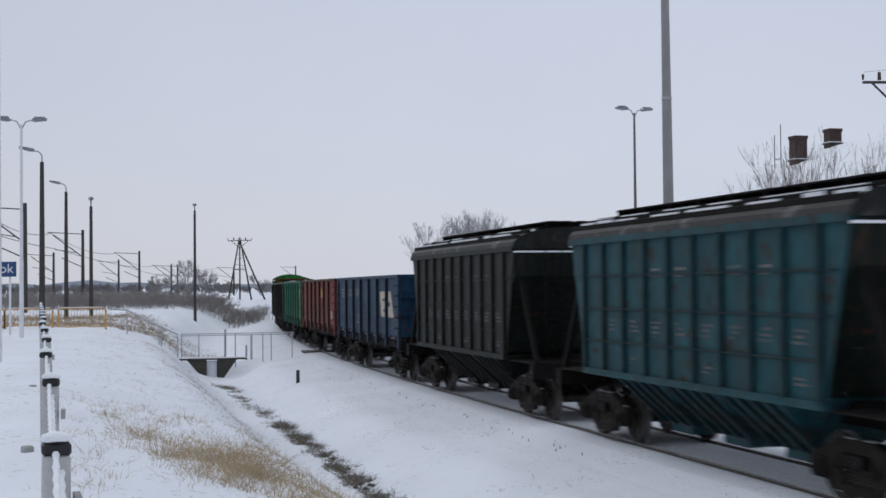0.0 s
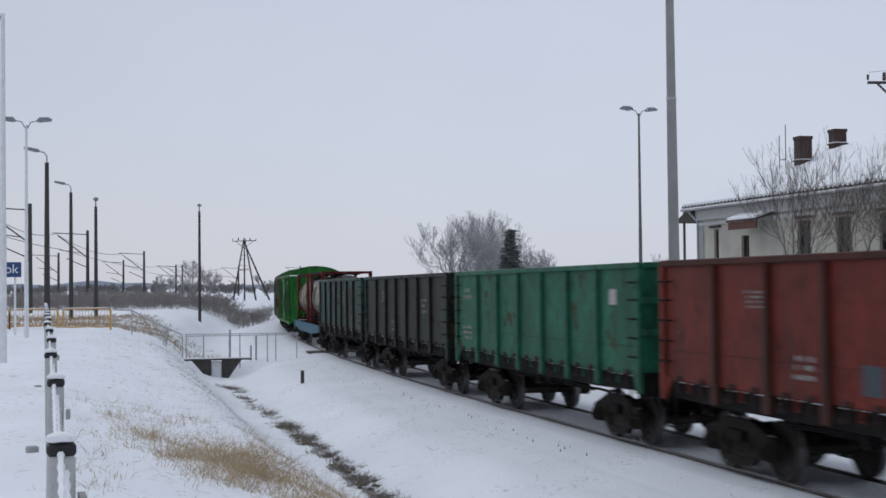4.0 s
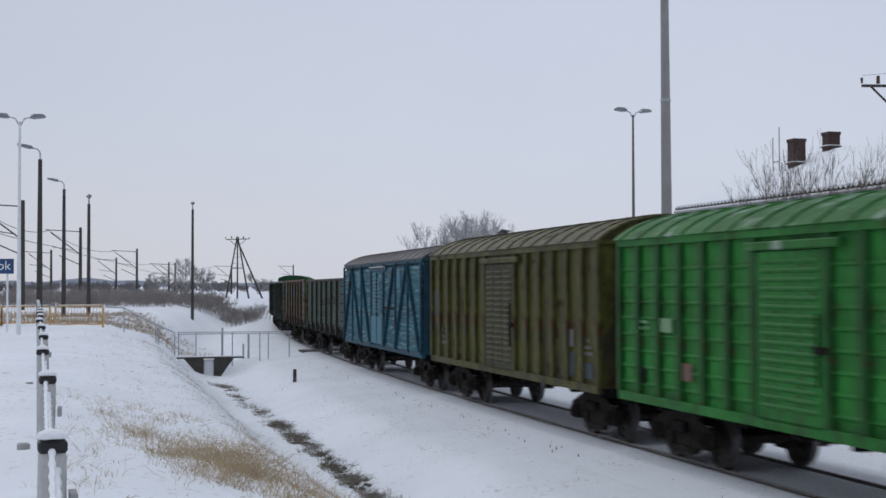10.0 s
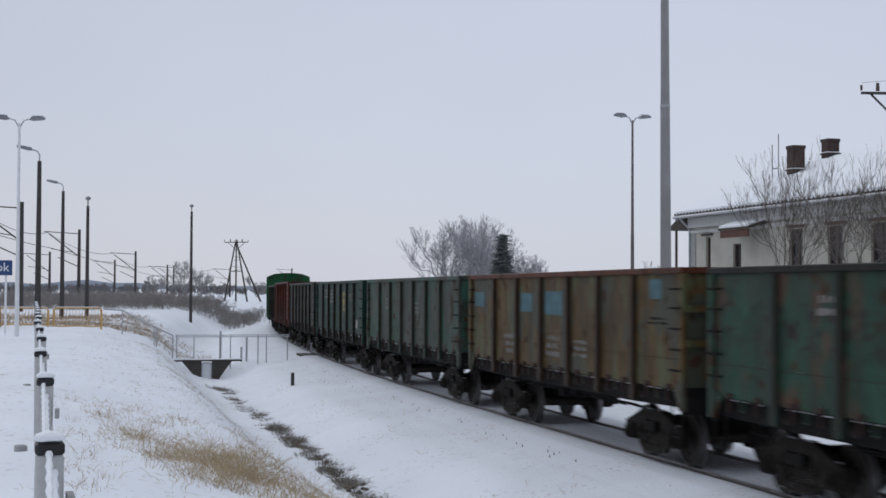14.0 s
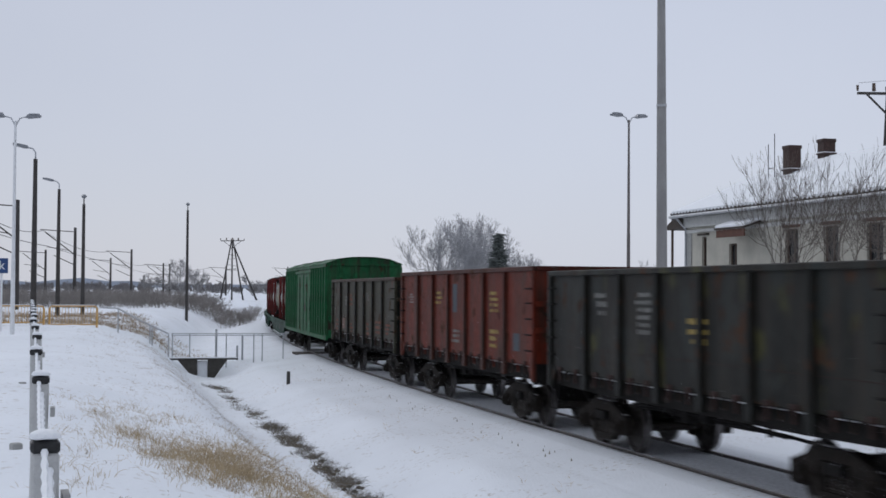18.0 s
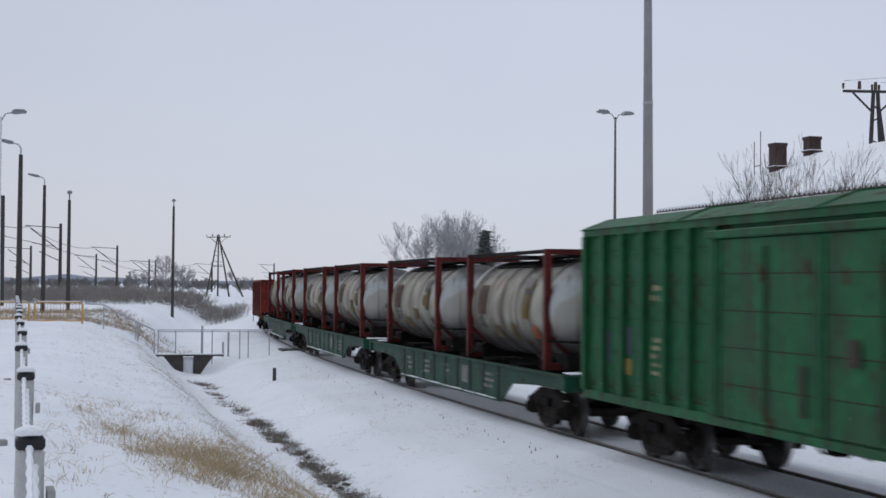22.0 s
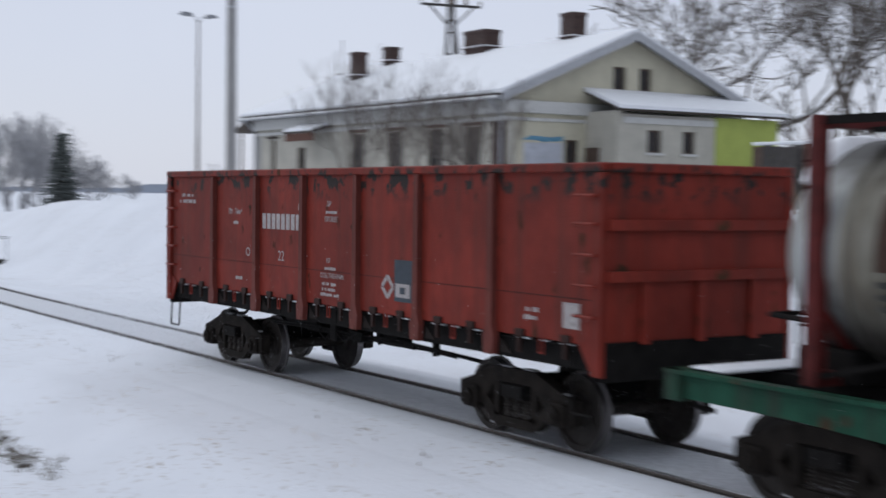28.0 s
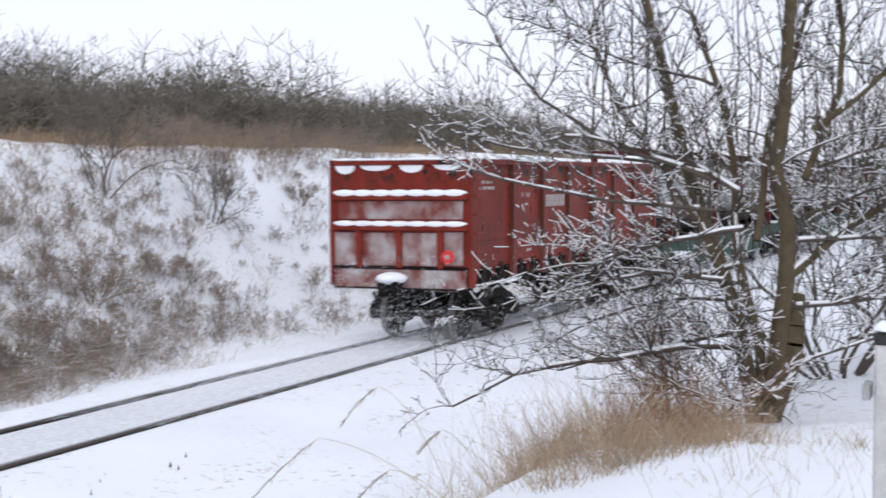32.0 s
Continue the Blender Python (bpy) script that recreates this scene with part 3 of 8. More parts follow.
# ---------------------------------------------------------------- gondola wagons
def gondola(label, body, length=13.92, marks=(), hz=3.49, sill_z=1.08, postmat=None, railmat=None, endmat=None):
    postmat, railmat = postmat or body, railmat or body
    w = thing("gondola_wagon", pose(0, 0, 0), label, "freight wagon", "wagons of the train")
    hx, hy = length / 2 - 0.46, 1.42
    running_gear(w, length, 8.65)
    brake_gear(w, 8.65)
    k = round(hx, 2), round(hz, 2)

    def sill(bm):
        box(bm, -hx + 0.05, hx - 0.05, -0.28, 0.28, 0.98, 1.36)
    part("centre_sill", shared(("centre_sill", k), sill, BLACK), None, w)

    def bearer(bm):
        prism(bm, [(-1.38, 1.38), (1.38, 1.38), (1.38, 1.16), (0.4, 1.04), (-0.4, 1.04), (-1.38, 1.16)], -0.09, 0.09, "x")
    for x in np.linspace(-hx + 0.8, hx - 0.8, 7):
        c_ = part("cross_bearer", shared("cross_bearer", bearer, BLACK), None, w)
        c_.location.x = float(x)

    def end_sill(bm):
        box(bm, -0.11, 0.11, -1.42, 1.42, 1.02, 1.438)
    for sx in (-1, 1):
        c_ = part("end_sill", shared("end_sill", end_sill, BLACK), None, w)
        c_.location.x = sx * (hx - 0.11)

    def side_sill(bm):
        prism(bm, [(-hx + 0.225, 1.436), (hx - 0.225, 1.436), (hx - 0.225, 1.12), (4.0, sill_z), (-4.0, sill_z), (-hx + 0.225, 1.12)], -0.03, 0.03)
    for sy in (-1, 1):
        c_ = part("side_sill", shared(("side_sill", k, sill_z), side_sill, BLACK), None, w)
        c_.location.y = sy * 1.34

    def floor_(bm):
        box(bm, -hx, hx, -hy, hy, 1.44, 1.47)
    part("floor", shared(("floor", k), floor_, BLACK), None, w)
    posts = [-4.33, -2.56, -0.86, 0.86, 2.56, 4.33]
    for sy in (-1, 1):
        def wall(bm):
            box(bm, -hx + 0.02, hx - 0.02, sy * hy - 0.012, sy * hy + 0.012, 1.42, hz - 0.1)
        part("side_wall", shared(("side_wall", k, sy), wall, body), None, w)

        def toprail(bm):
            box(bm, -hx, hx, sy * 1.45 - 0.05, sy * 1.45 + 0.05, hz - 0.11, hz, 0.015)
        part("top_rail", shared(("top_rail", k, sy), toprail, railmat), None, w)

        def post(bm):
            prism(bm, [(-0.05, hz - 0.11), (0.05, hz - 0.11), (0.065, 1.5), (0.12, 1.36), (0.10, 1.14), (-0.10, 1.14), (-0.12, 1.36), (-0.065, 1.5)], sy * 1.43, sy * 1.515)
        for x in posts:
            p = part("post", shared(("post", k[1], sy), post, postmat), None, w)
            p.location.x = x

        def corner(bm):
            box(bm, -0.09, 0.09, sy * 1.45 - 0.045, sy * 1.45 + 0.045, 1.08, hz - 0.11, 0.012)
            prism(bm, [(-0.09, 1.08), (-0.34, 1.42), (-0.09, 1.55)], sy * 1.43, sy * 1.46)
        for sx in (-1, 1):
            p = part("corner_post", shared(("corner_post", k[1], sy), corner if sy < 0 else corner, body), None, w)
            p.location.x = sx * (hx - 0.09)
            if sx < 0:
                p.scale.x = -1

        def hinge(bm):
            box(bm, -0.09, 0.09, sy * 1.44 - 0.03, sy * 1.44 + 0.03, 1.40, 1.50, 0.01)
            box(bm, -0.03, 0.03, sy * 1.45 - 0.02, sy * 1.45 + 0.02, 1.22, 1.42)

        def loop(bm):
            rod(bm, (-0.04, sy * 1.46, 1.25), (-0.04, sy * 1.46, 1.43), 0.014, seg=5)
            rod(bm, (0.04, sy * 1.46, 1.25), (0.04, sy * 1.46, 1.43), 0.014, seg=5)
            rod(bm, (-0.05, sy * 1.46, 1.25), (0.05, sy * 1.46, 1.25), 0.014, seg=5)

        def seam(bm):
            box(bm, -hx + 0.1, hx - 0.1, sy * (hy + 0.012) - 0.005, sy * (hy + 0.012) + 0.005, 1.93, 1.938)
        part("pressed_seam", shared(("pressed_seam", k, sy), seam, HINGE), None, w)
        edges = [-hx + 0.1] + posts + [hx - 0.1]

        def crumbs(bm):
            rnd = random.Random(17)
            for x0 in (-0.62, -0.2, 0.25):
                box(bm, x0 + rnd.uniform(0, 0.1), x0 + rnd.uniform(0.2, 0.36), sy * 1.40 - 0.025, sy * 1.40 + 0.028, 1.386, 1.402, 0.004)

        def gusset(bm, side):
            prism(bm, [(side * 0.10, 1.36), (side * 0.10, 1.17), (side * 0.34, 1.17)], sy * 1.375, sy * 1.395)

        def ledge(bm):
            box(bm, -hx + 0.2, hx - 0.2, sy * 1.395 - 0.03, sy * 1.395 + 0.03, 1.372, 1.386)
        part("sill_ledge", shared(("sill_ledge", k, sy), ledge, BLACK), None, w)
        for x in posts:
            for side in (-1, 1):
                p = part("gusset", shared(("gusset", sy, side), lambda bm: gusset(bm, side), DUSTYIRON), None, w)
                p.location.x = x
        for a, b_ in zip(edges[:-1], edges[1:]):
            for f in (0.28, 0.72):
                h_ = part("hatch_hinge", shared(("hatch_hinge", sy), hinge, HINGE), None, w)
                h_.location.x = a + (b_ - a) * f
            h_ = tagged(part("snow_crumb", shared(("snow_crumb", sy), crumbs, SNOWCAP), None, w), kind="stuff")
            h_.location.x = (a + b_) / 2
            h_ = part("hatch_loop", shared(("hatch_loop", sy), loop, body), None, w)
            h_.location.x = a + (b_ - a) * 0.5

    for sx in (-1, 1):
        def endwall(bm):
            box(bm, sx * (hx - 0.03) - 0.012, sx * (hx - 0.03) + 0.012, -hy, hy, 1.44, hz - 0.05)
        # endmat puts the shade of the gap between wagons into the paint
        e = part("end_wall", shared(("end_wall", k, sx), endwall, endmat or body), None, w, "end wall painted near-black for the shade between wagons" if endmat else "")

        def rib(bm):
            prism(bm, [(-hy, -0.07), (hy, -0.07), (hy, 0.05), (-hy, 0.05)], -0.045, 0.045, "x")
        for z in (2.22, 2.80):
            r_ = part("end_rib", shared("end_rib", rib, body), None, e)
            r_.location = (sx * (hx + 0.025), 0, z)

        def cap(bm):
            box(bm, -0.05, 0.05, -1.395, 1.395, hz - 0.11, hz, 0.015)
        r_ = part("end_top_rail", shared(("end_top_rail", k[1]), cap, railmat), None, e)
        r_.location.x = sx * hx

        def stud(bm):
            box(bm, -0.03, 0.03, -0.06, 0.06, 1.44, 2.145)
        for y in (-0.85, 0.0, 0.85):
            r_ = part("end_post", shared("end_post", stud, body), None, e)
            r_.location = (sx * (hx + 0.012), y, 0)

        def rung(bm):
            tube(bm, [(-0.18, 0.07, 0), (-0.18, 0, 0), (0.18, 0, 0), (0.18, 0.07, 0)], 0.019, 5)
        for z in (1.75, 2.1, 2.45, 2.8, 3.12):
            r_ = part("rung", shared("rung", rung, body if body.name.startswith("red_oxide") else BLACK), None, w)
            r_.location = (sx * (hx - 0.27), -1.53, z)

        def stirrup(bm):
            tube(bm, [(-0.2, 0.03, 1.3), (-0.2, 0, 0.66), (-0.18, 0, 0.62), (0.18, 0, 0.62), (0.2, 0, 0.66), (0.2, 0.03, 1.3)], 0.016, 5)
        r_ = part("step_stirrup", shared("step_stirrup", stirrup, BLACK), None, w)
        r_.location = (sx * (hx - 0.35), -1.45, 0)
    for mk in marks:
        mark(w, *mk)
    return w


def mark(w, kind, x, z, wid, hei, material, y=-1.4345, side=-1, label=""):
    """Stencilled writing that cannot be read: short bars of its size."""
    bm = B()
    if kind == "plate":
        box(bm, x, x + wid, y - 0.003, y + 0.003, z, z + hei)
    elif kind == "rows":
        n = max(1, int(hei / (0.13 if hei > 0.3 else 0.075)))
        rnd = random.Random(int(x * 100) + int(z * 10))
        for i in range(n):
            pitch = hei / n
            zz = z + pitch * i
            u, end = rnd.uniform(0, 0.2) * wid, wid * rnd.uniform(0.7, 1.0)
            while u < end:
                v = u + min(0.065, max(0.022, pitch * rnd.uniform(0.35, 0.6)))
                if rnd.random() < 0.86:
                    lo = rnd.uniform(0, 0.12) * pitch
                    box(bm, x + u, x + v, y - 0.003, y + 0.003, zz + lo, zz + pitch * rnd.uniform(0.5, 0.68))
                u = v + (0.014 if rnd.random() < 0.82 else 0.05)
    elif kind == "digits":
        n = 8
        for i in range(n):
            u = x + wid * i / n
            box(bm, u, u + 0.74 * wid / n, y - 0.003, y + 0.003, z, z + hei)
    elif kind == "emblem":
        # two plain shapes on either side of a post: a notched slab and a notched gable
        for pts in ([(0.0, 1.0), (0.46, 1.0), (0.46, 0.72), (0.2, 0.72), (0.2, 0.62), (0.46, 0.62), (0.46, 0.3), (0.24, 0.3), (0.24, 0.2), (0.46, 0.2), (0.46, 0.0), (0.1, 0.0)], [(0.66, 1.0), (0.80, 1.0), (1.0, 0.0), (0.62, 0.0), (0.62, 0.42), (0.76, 0.42), (0.76, 0.6), (0.62, 0.6)]):
            prism(bm, [(x + u * wid, z + v * hei) for u, v in pts], y - 0.003, y + 0.003)
    elif kind == "ring":
        # a small ring, or a lozenge where it is large
        n = 10 if wid < 0.2 else 4
        for k in range(n):
            a, b_ = 2 * math.pi / n * k, 2 * math.pi / n * (k + 1)
            bar(bm, (x + wid / 2 + wid / 2 * math.cos(a), y, z + hei / 2 + hei / 2 * math.sin(a)), (x + wid / 2 + wid / 2 * math.cos(b_), y, z + hei / 2 + hei / 2 * math.sin(b_)), 0.006, 0.02 if wid < 0.2 else 0.06)
    ob = part("marking", bm, material, w, label)
    if kind in ("rows", "digits", "ring"):
        tagged(ob, kind="stuff")


# ---------------------------------------------------------------- the train, from its front to its tail
# (wagon, rear coupler at the start in metres along the track, length)
TRAIN = []


def place(w, rear, length, base, load=()):
    TRAIN.append((w, rear + length / 2, base, load))


P_TEAL = paint("teal_hopper_paint", (0.012, 0.066, 0.078), None, 0.25, 0.35, seed=1)
P_DARK = paint("sooty_and_shade_black_green_paint", (0.0075, 0.0125, 0.0105), None, 0.2, 0.3, seed=2)
P_BLUE = paint("navy_blue_paint", (0.0105, 0.042, 0.085), None, 0.35, 0.35, seed=3)
P_RED1 = paint("dull_red_paint", (0.135, 0.0215, 0.0145), None, 0.35, 0.35, seed=4)
P_GREEN1 = paint("sea_green_paint", (0.016, 0.112, 0.066), None, 0.3, 0.3, seed=5)
P_DARKA = paint("sooty_brown_green_paint", (0.013, 0.027, 0.021), (0.008, 0.0085, 0.0065), 0.5, 0.6, 0.10, seed=6, third=(0.013, 0.0105, 0.0075))
P_DARKB = paint("sooty_teal_paint", (0.021, 0.083, 0.071), (0.009, 0.009, 0.007), 0.45, 0.5, 0.12, seed=7, third=(0.020, 0.021, 0.016))
P_LIME = paint("bright_green_paint", (0.023, 0.178, 0.03), (0.03, 0.07, 0.025), 0.2, 0.5, -0.02, seed=8)
P_OLIVE = paint("olive_paint", (0.0861, 0.0857, 0.0220), (0.04, 0.036, 0.022), 0.45, 0.65, 0.05, seed=9, mottle=1.0)
P_SKY = planks_paint("worn_blue_board_paint", (0.024, 0.115, 0.15), (0.16, 0.27, 0.31), 3)
P_SKYF = paint("blue_frame_paint", (0.016, 0.072, 0.108), None, 0.2, 0.3, seed=11)
P_GREEN2 = paint("grey_green_paint", (0.022, 0.062, 0.04), (0.085, 0.05, 0.035), 0.35, 0.45, 0.03, seed=12, third=(0.03, 0.05, 0.037), scuff=(2.3, 2.85))
P_RUST = paint("rusty_ochre_paint", (0.092, 0.056, 0.02), (0.085, 0.09, 0.042), 0.5, 0.45, 0.08, seed=13, third=(0.06, 0.062, 0.045))
P_GREY13 = paint("grey_green_faded_paint", (0.052, 0.062, 0.05), (0.035, 0.115, 0.085), 0.4, 0.5, 0.05, seed=14, third=(0.03, 0.075, 0.055))
P_TEALY = paint("pine_teal_paint", (0.0085, 0.036, 0.027), (0.07, 0.09, 0.075), 0.35, 0.4, 0.0, seed=15)
P_DARK15 = paint("sooty_grey_paint", (0.011, 0.0115, 0.0095), (0.045, 0.044, 0.014), 0.45, 0.5, 0.04, seed=16, third=(0.018, 0.021, 0.019))
P_RED16 = paint("brick_red_paint", (0.122, 0.0165, 0.0065), (0.06, 0.02, 0.012), 0.45, 0.45, 0.02, seed=17)
P_GREY17 = paint("stone_grey_paint", (0.04, 0.039, 0.026), (0.12, 0.04, 0.028), 0.4, 0.5, 0.0, seed=18)
P_BOX2 = paint("emerald_green_paint", (0.0165, 0.118, 0.046), (0.035, 0.03, 0.022), 0.4, 0.5, -0.02, seed=19, third=(0.027, 0.088, 0.04))
P_LAST = paint("red_oxide_paint", (0.198, 0.028, 0.0185), None, 0.16, 0.22, seed=20, scuff=(3.2, 3.42), mottle=0.3)

# soot on posts and rails; on end walls it imitates shade
SOOTSHADE = paint("sooty_post_shaded_end_paint", (0.008, 0.0095, 0.008), None, 0.3, 0.5, seed=51)
GREENPOST = paint("grimy_green_post_paint", (0.010, 0.036, 0.024), None, 0.3, 0.5, seed=52)
REDPOST = paint("grimy_red_post_paint", (0.062, 0.013, 0.008), None, 0.3, 0.5, seed=53)
BROWNPOST = paint("rust_brown_post_paint", (0.038, 0.020, 0.011), None, 0.4, 0.5, seed=54)
BLUEPOST = paint("grimy_blue_post_paint", (0.006, 0.022, 0.046), None, 0.3, 0.4, seed=55)
RUSTRAIL = paint("rust_red_rail_paint", (0.095, 0.030, 0.014), None, 0.4, 0.3, seed=56)
SKYPATCH = plain("faded_pale_blue_patch", (0.040, 0.105, 0.125), 0.75, var=0.45, scale=5)
P_HROOF = paint("frost_streaked_dark_roof", (0.016, 0.019, 0.0185), (0.085, 0.09, 0.095), 0.1, 0.3, 0.05, seed=43)
P_LIMERIB = paint("darker_green_rib_paint", (0.014, 0.085, 0.018), None, 0.2, 0.45, seed=44)
P_OLIVEDOOR = paint("sooty_olive_door_paint", (0.042, 0.043, 0.016), (0.02, 0.02, 0.014), 0.4, 0.6, 0.04, seed=45)


# ---------------------------------------------------------------- hopper wagons
def hopper(label, body, roofmat, length, grid=False, ribmat=None, light=False):
    w = thing("hopper_wagon", pose(0, 0, 0), label, "freight wagon", "wagons of the train")
    running_gear(w, length, 9.4)
    # ribmat is darker than the panels: the ribs' shade is painted on
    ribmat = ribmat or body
    top, mid, low = length / 2 - 1.75, length / 2 - 2.1, length / 2 - 2.5
    hy, ze, zb = 1.52, 3.95, 1.40

    key_ = round(length, 2)
    part("centre_sill", shared(("hopper_sill", key_), lambda bm: box(bm, -length / 2 + 0.55, length / 2 - 0.55, -0.3, 0.3, 0.98, 1.32), BLACK), None, w)
    for sx in (-1, 1):
        c_ = part("end_sill", shared("hopper_end_sill", lambda bm: box(bm, -0.14, 0.14, -1.45, 1.45, 0.98, 1.3), BLACK), None, w)
        c_.location.x = sx * (length / 2 - 0.7)
        c_ = part("end_platform", shared("hopper_platform", lambda bm: box(bm, -0.95, 0.95, -1.4, 1.4, 1.305, 1.335), BLACK), None, w)
        c_.location.x = sx * (length / 2 - 1.6)
        for sy in (-1, 1):
            part("end_strut", shared(("hopper_strut", key_, sx, sy), lambda bm: bar(bm, (sx * (length / 2 - 0.7), sy * 1.3, 1.3), (sx * (length / 2 - 1.9), sy * 1.3, 3.3), 0.1, 0.1), BLACK), None, w)
    # bin: long sides upright, ends sloping in, curved roof
    bm = B()
    prism(bm, [(-top, ze), (top, ze), (top - 0.05, 3.3), (low - 1.4, 1.36), (-low + 1.4, 1.36), (-top + 0.05, 3.3)], -hy + 0.05, hy - 0.05)
    # near-black on either hopper, so shade on the sloping ends is painted in
    part("bin", bm, P_DARK, w)
    for sy in (-1, 1):
        bm = B()
        prism(bm, [(-top, ze), (top, ze), (low, zb), (-low, zb)], sy * (hy - 0.045), sy * (hy - 0.02))
        part("side_wall", bm, body, w)

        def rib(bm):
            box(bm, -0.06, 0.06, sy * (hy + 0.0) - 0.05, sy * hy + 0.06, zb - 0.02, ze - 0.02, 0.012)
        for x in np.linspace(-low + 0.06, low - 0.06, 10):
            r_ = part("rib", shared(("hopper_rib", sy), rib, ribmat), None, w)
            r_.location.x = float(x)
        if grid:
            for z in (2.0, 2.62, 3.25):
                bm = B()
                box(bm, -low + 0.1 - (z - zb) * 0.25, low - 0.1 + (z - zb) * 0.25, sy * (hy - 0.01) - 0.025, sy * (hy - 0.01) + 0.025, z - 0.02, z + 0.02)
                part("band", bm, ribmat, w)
        for z in (zb, ze):
            bm = B()
            h_ = low if z == zb else top
            box(bm, -h_, h_, sy * hy - 0.05, sy * hy + 0.06, z - 0.07, z + 0.05)
            part("edge_beam", bm, body, w)

    # pyramid chutes with ribs running down their long slopes
    def chute(bm):
        top_, foot = [(-1.08, -1.47), (1.08, -1.47), (1.08, 1.47), (-1.08, 1.47)], [(-0.42, -0.5), (0.42, -0.5), (0.42, 0.5), (-0.42, 0.5)]
        a = [bm.verts.new((x, y, 1.38)) for x, y in top_]
        b_ = [bm.verts.new((x, y, 0.5)) for x, y in foot]
        for k in range(4):
            bm.faces.new((a[k], b_[k], b_[(k + 1) % 4], a[(k + 1) % 4]))
        bm.faces.new(b_)
        bmesh.ops.recalc_face_normals(bm, faces=bm.faces[:])
        box(bm, -0.45, 0.45, -0.53, 0.53, 0.34, 0.5)

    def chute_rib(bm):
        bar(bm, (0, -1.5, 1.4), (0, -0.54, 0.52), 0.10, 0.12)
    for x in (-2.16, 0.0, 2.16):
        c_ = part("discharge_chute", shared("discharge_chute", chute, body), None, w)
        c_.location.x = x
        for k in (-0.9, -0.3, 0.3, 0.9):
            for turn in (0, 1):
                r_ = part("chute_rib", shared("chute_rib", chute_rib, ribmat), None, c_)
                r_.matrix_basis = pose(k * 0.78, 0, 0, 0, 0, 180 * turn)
    arc = [(-hy - 0.04, ze)] + [(1.56 * math.sin(a), ze + 0.50 * math.cos(a) ** 0.8) for a in np.linspace(-1.35, 1.35, 13)] + [(hy + 0.04, ze)]
    bm = B()
    prism(bm, arc, -top - 0.05, top + 0.05, "x")
    part("roof", bm, roofmat, w)

    def crown(y):
        return ze + 0.50 * max(0.0, 1 - (y / 1.56) ** 2) ** 0.4
    # ribs lying along the roof, snow caught between them, a raised walk on the ridge
    for y in (-1.40, -1.14, -0.86, 0.86, 1.14, 1.40):
        bm = B()
        box(bm, -top - 0.03, top + 0.03, y - 0.045, y + 0.045, crown(y) - 0.04, crown(y) + 0.06, 0.01)
        part("roof_rib", bm, BLACK, w)
    for y in (-1.26, -1.0, 1.0):
        bm = B()
        rnd = random.Random(int(length * 10) + int(y * 50))
        u = -top
        while u < top - 0.5:
            v = min(top, u + rnd.uniform(0.5, 1.8))
            bar(bm, (u, y, crown(y) + 0.012), (v, y, crown(y) + 0.012), 0.03, rnd.uniform(0.05, 0.13))
            u = v + rnd.uniform(0.05, 0.8)
        tagged(part("roof_snow", bm, SNOWCAP, w, "snow streaks between the roof ribs"), kind="stuff")
    for y in (-0.52, -0.2, 0.2, 0.52):
        bm = B()
        box(bm, -top + 0.35, top + 0.02, y - 0.13, y + 0.13, ze + 0.60, ze + 0.64, 0.008)
        part("roof_walk", bm, BLACK, w)
    for x in np.linspace(-top + 0.5, top - 0.2, 9):
        b_ = part("walk_bracket", shared("walk_bracket", lambda bm: box(bm, -0.03, 0.03, -0.66, 0.66, ze + 0.42, ze + 0.60), BLACK), None, w)
        b_.location.x = float(x)
    for x in (-3.4, -1.1, 1.1, 3.4):
        bm = B()
        box(bm, x - 0.3, x + 0.3, -0.3, 0.3, ze + 0.46, ze + 0.68, 0.05)
        part("roof_hatch", bm, roofmat, w)
    for sx in (-1, 1):
        bm = B()
        for y in (-0.75, -0.35):
            rod(bm, (sx * (top + 0.04), y, 1.4), (sx * (top + 0.04), y, ze), 0.018, seg=5)
        for z in np.arange(1.6, 3.9, 0.35):
            rod(bm, (sx * (top + 0.04), -0.75, z), (sx * (top + 0.04), -0.35, z), 0.014, seg=5)
        part("ladder", bm, BLACK, w)
        bm = B()
        box(bm, sx * (top + 0.02) - 0.02, sx * (top + 0.02) + 0.02, -hy, hy, ze - 0.10, ze - 0.06)
        part("end_ledge", bm, SNOWCAP, w, "snow on the end ledge")
    bays_ = np.linspace(-low + 0.06, low - 0.06, 10)
    for i, (a, b_) in enumerate(zip(bays_[:-1], bays_[1:])):
        x_ = float(a) + 0.22
        if i in (3, 4, 6, 7):
            mark(w, "rows", x_, 3.2, 0.42, 0.2, DIMMARK if not light else WORNMARK, y=-hy + 0.015)
        if i > 0:
            mark(w, "rows", x_, 2.2, 0.42, 0.26, DIMMARK, y=-hy + 0.015)
        if i in (2, 5, 8):
            mark(w, "rows", x_, 1.62, 0.4, 0.16, DIMMARK, y=-hy + 0.015)
    return w


# ---------------------------------------------------------------- box wagons
VENTBLUE = plain("pale_blue_hatch_paint", (0.05, 0.16, 0.21), 0.6, var=0.25, scale=4, spec=0.25)


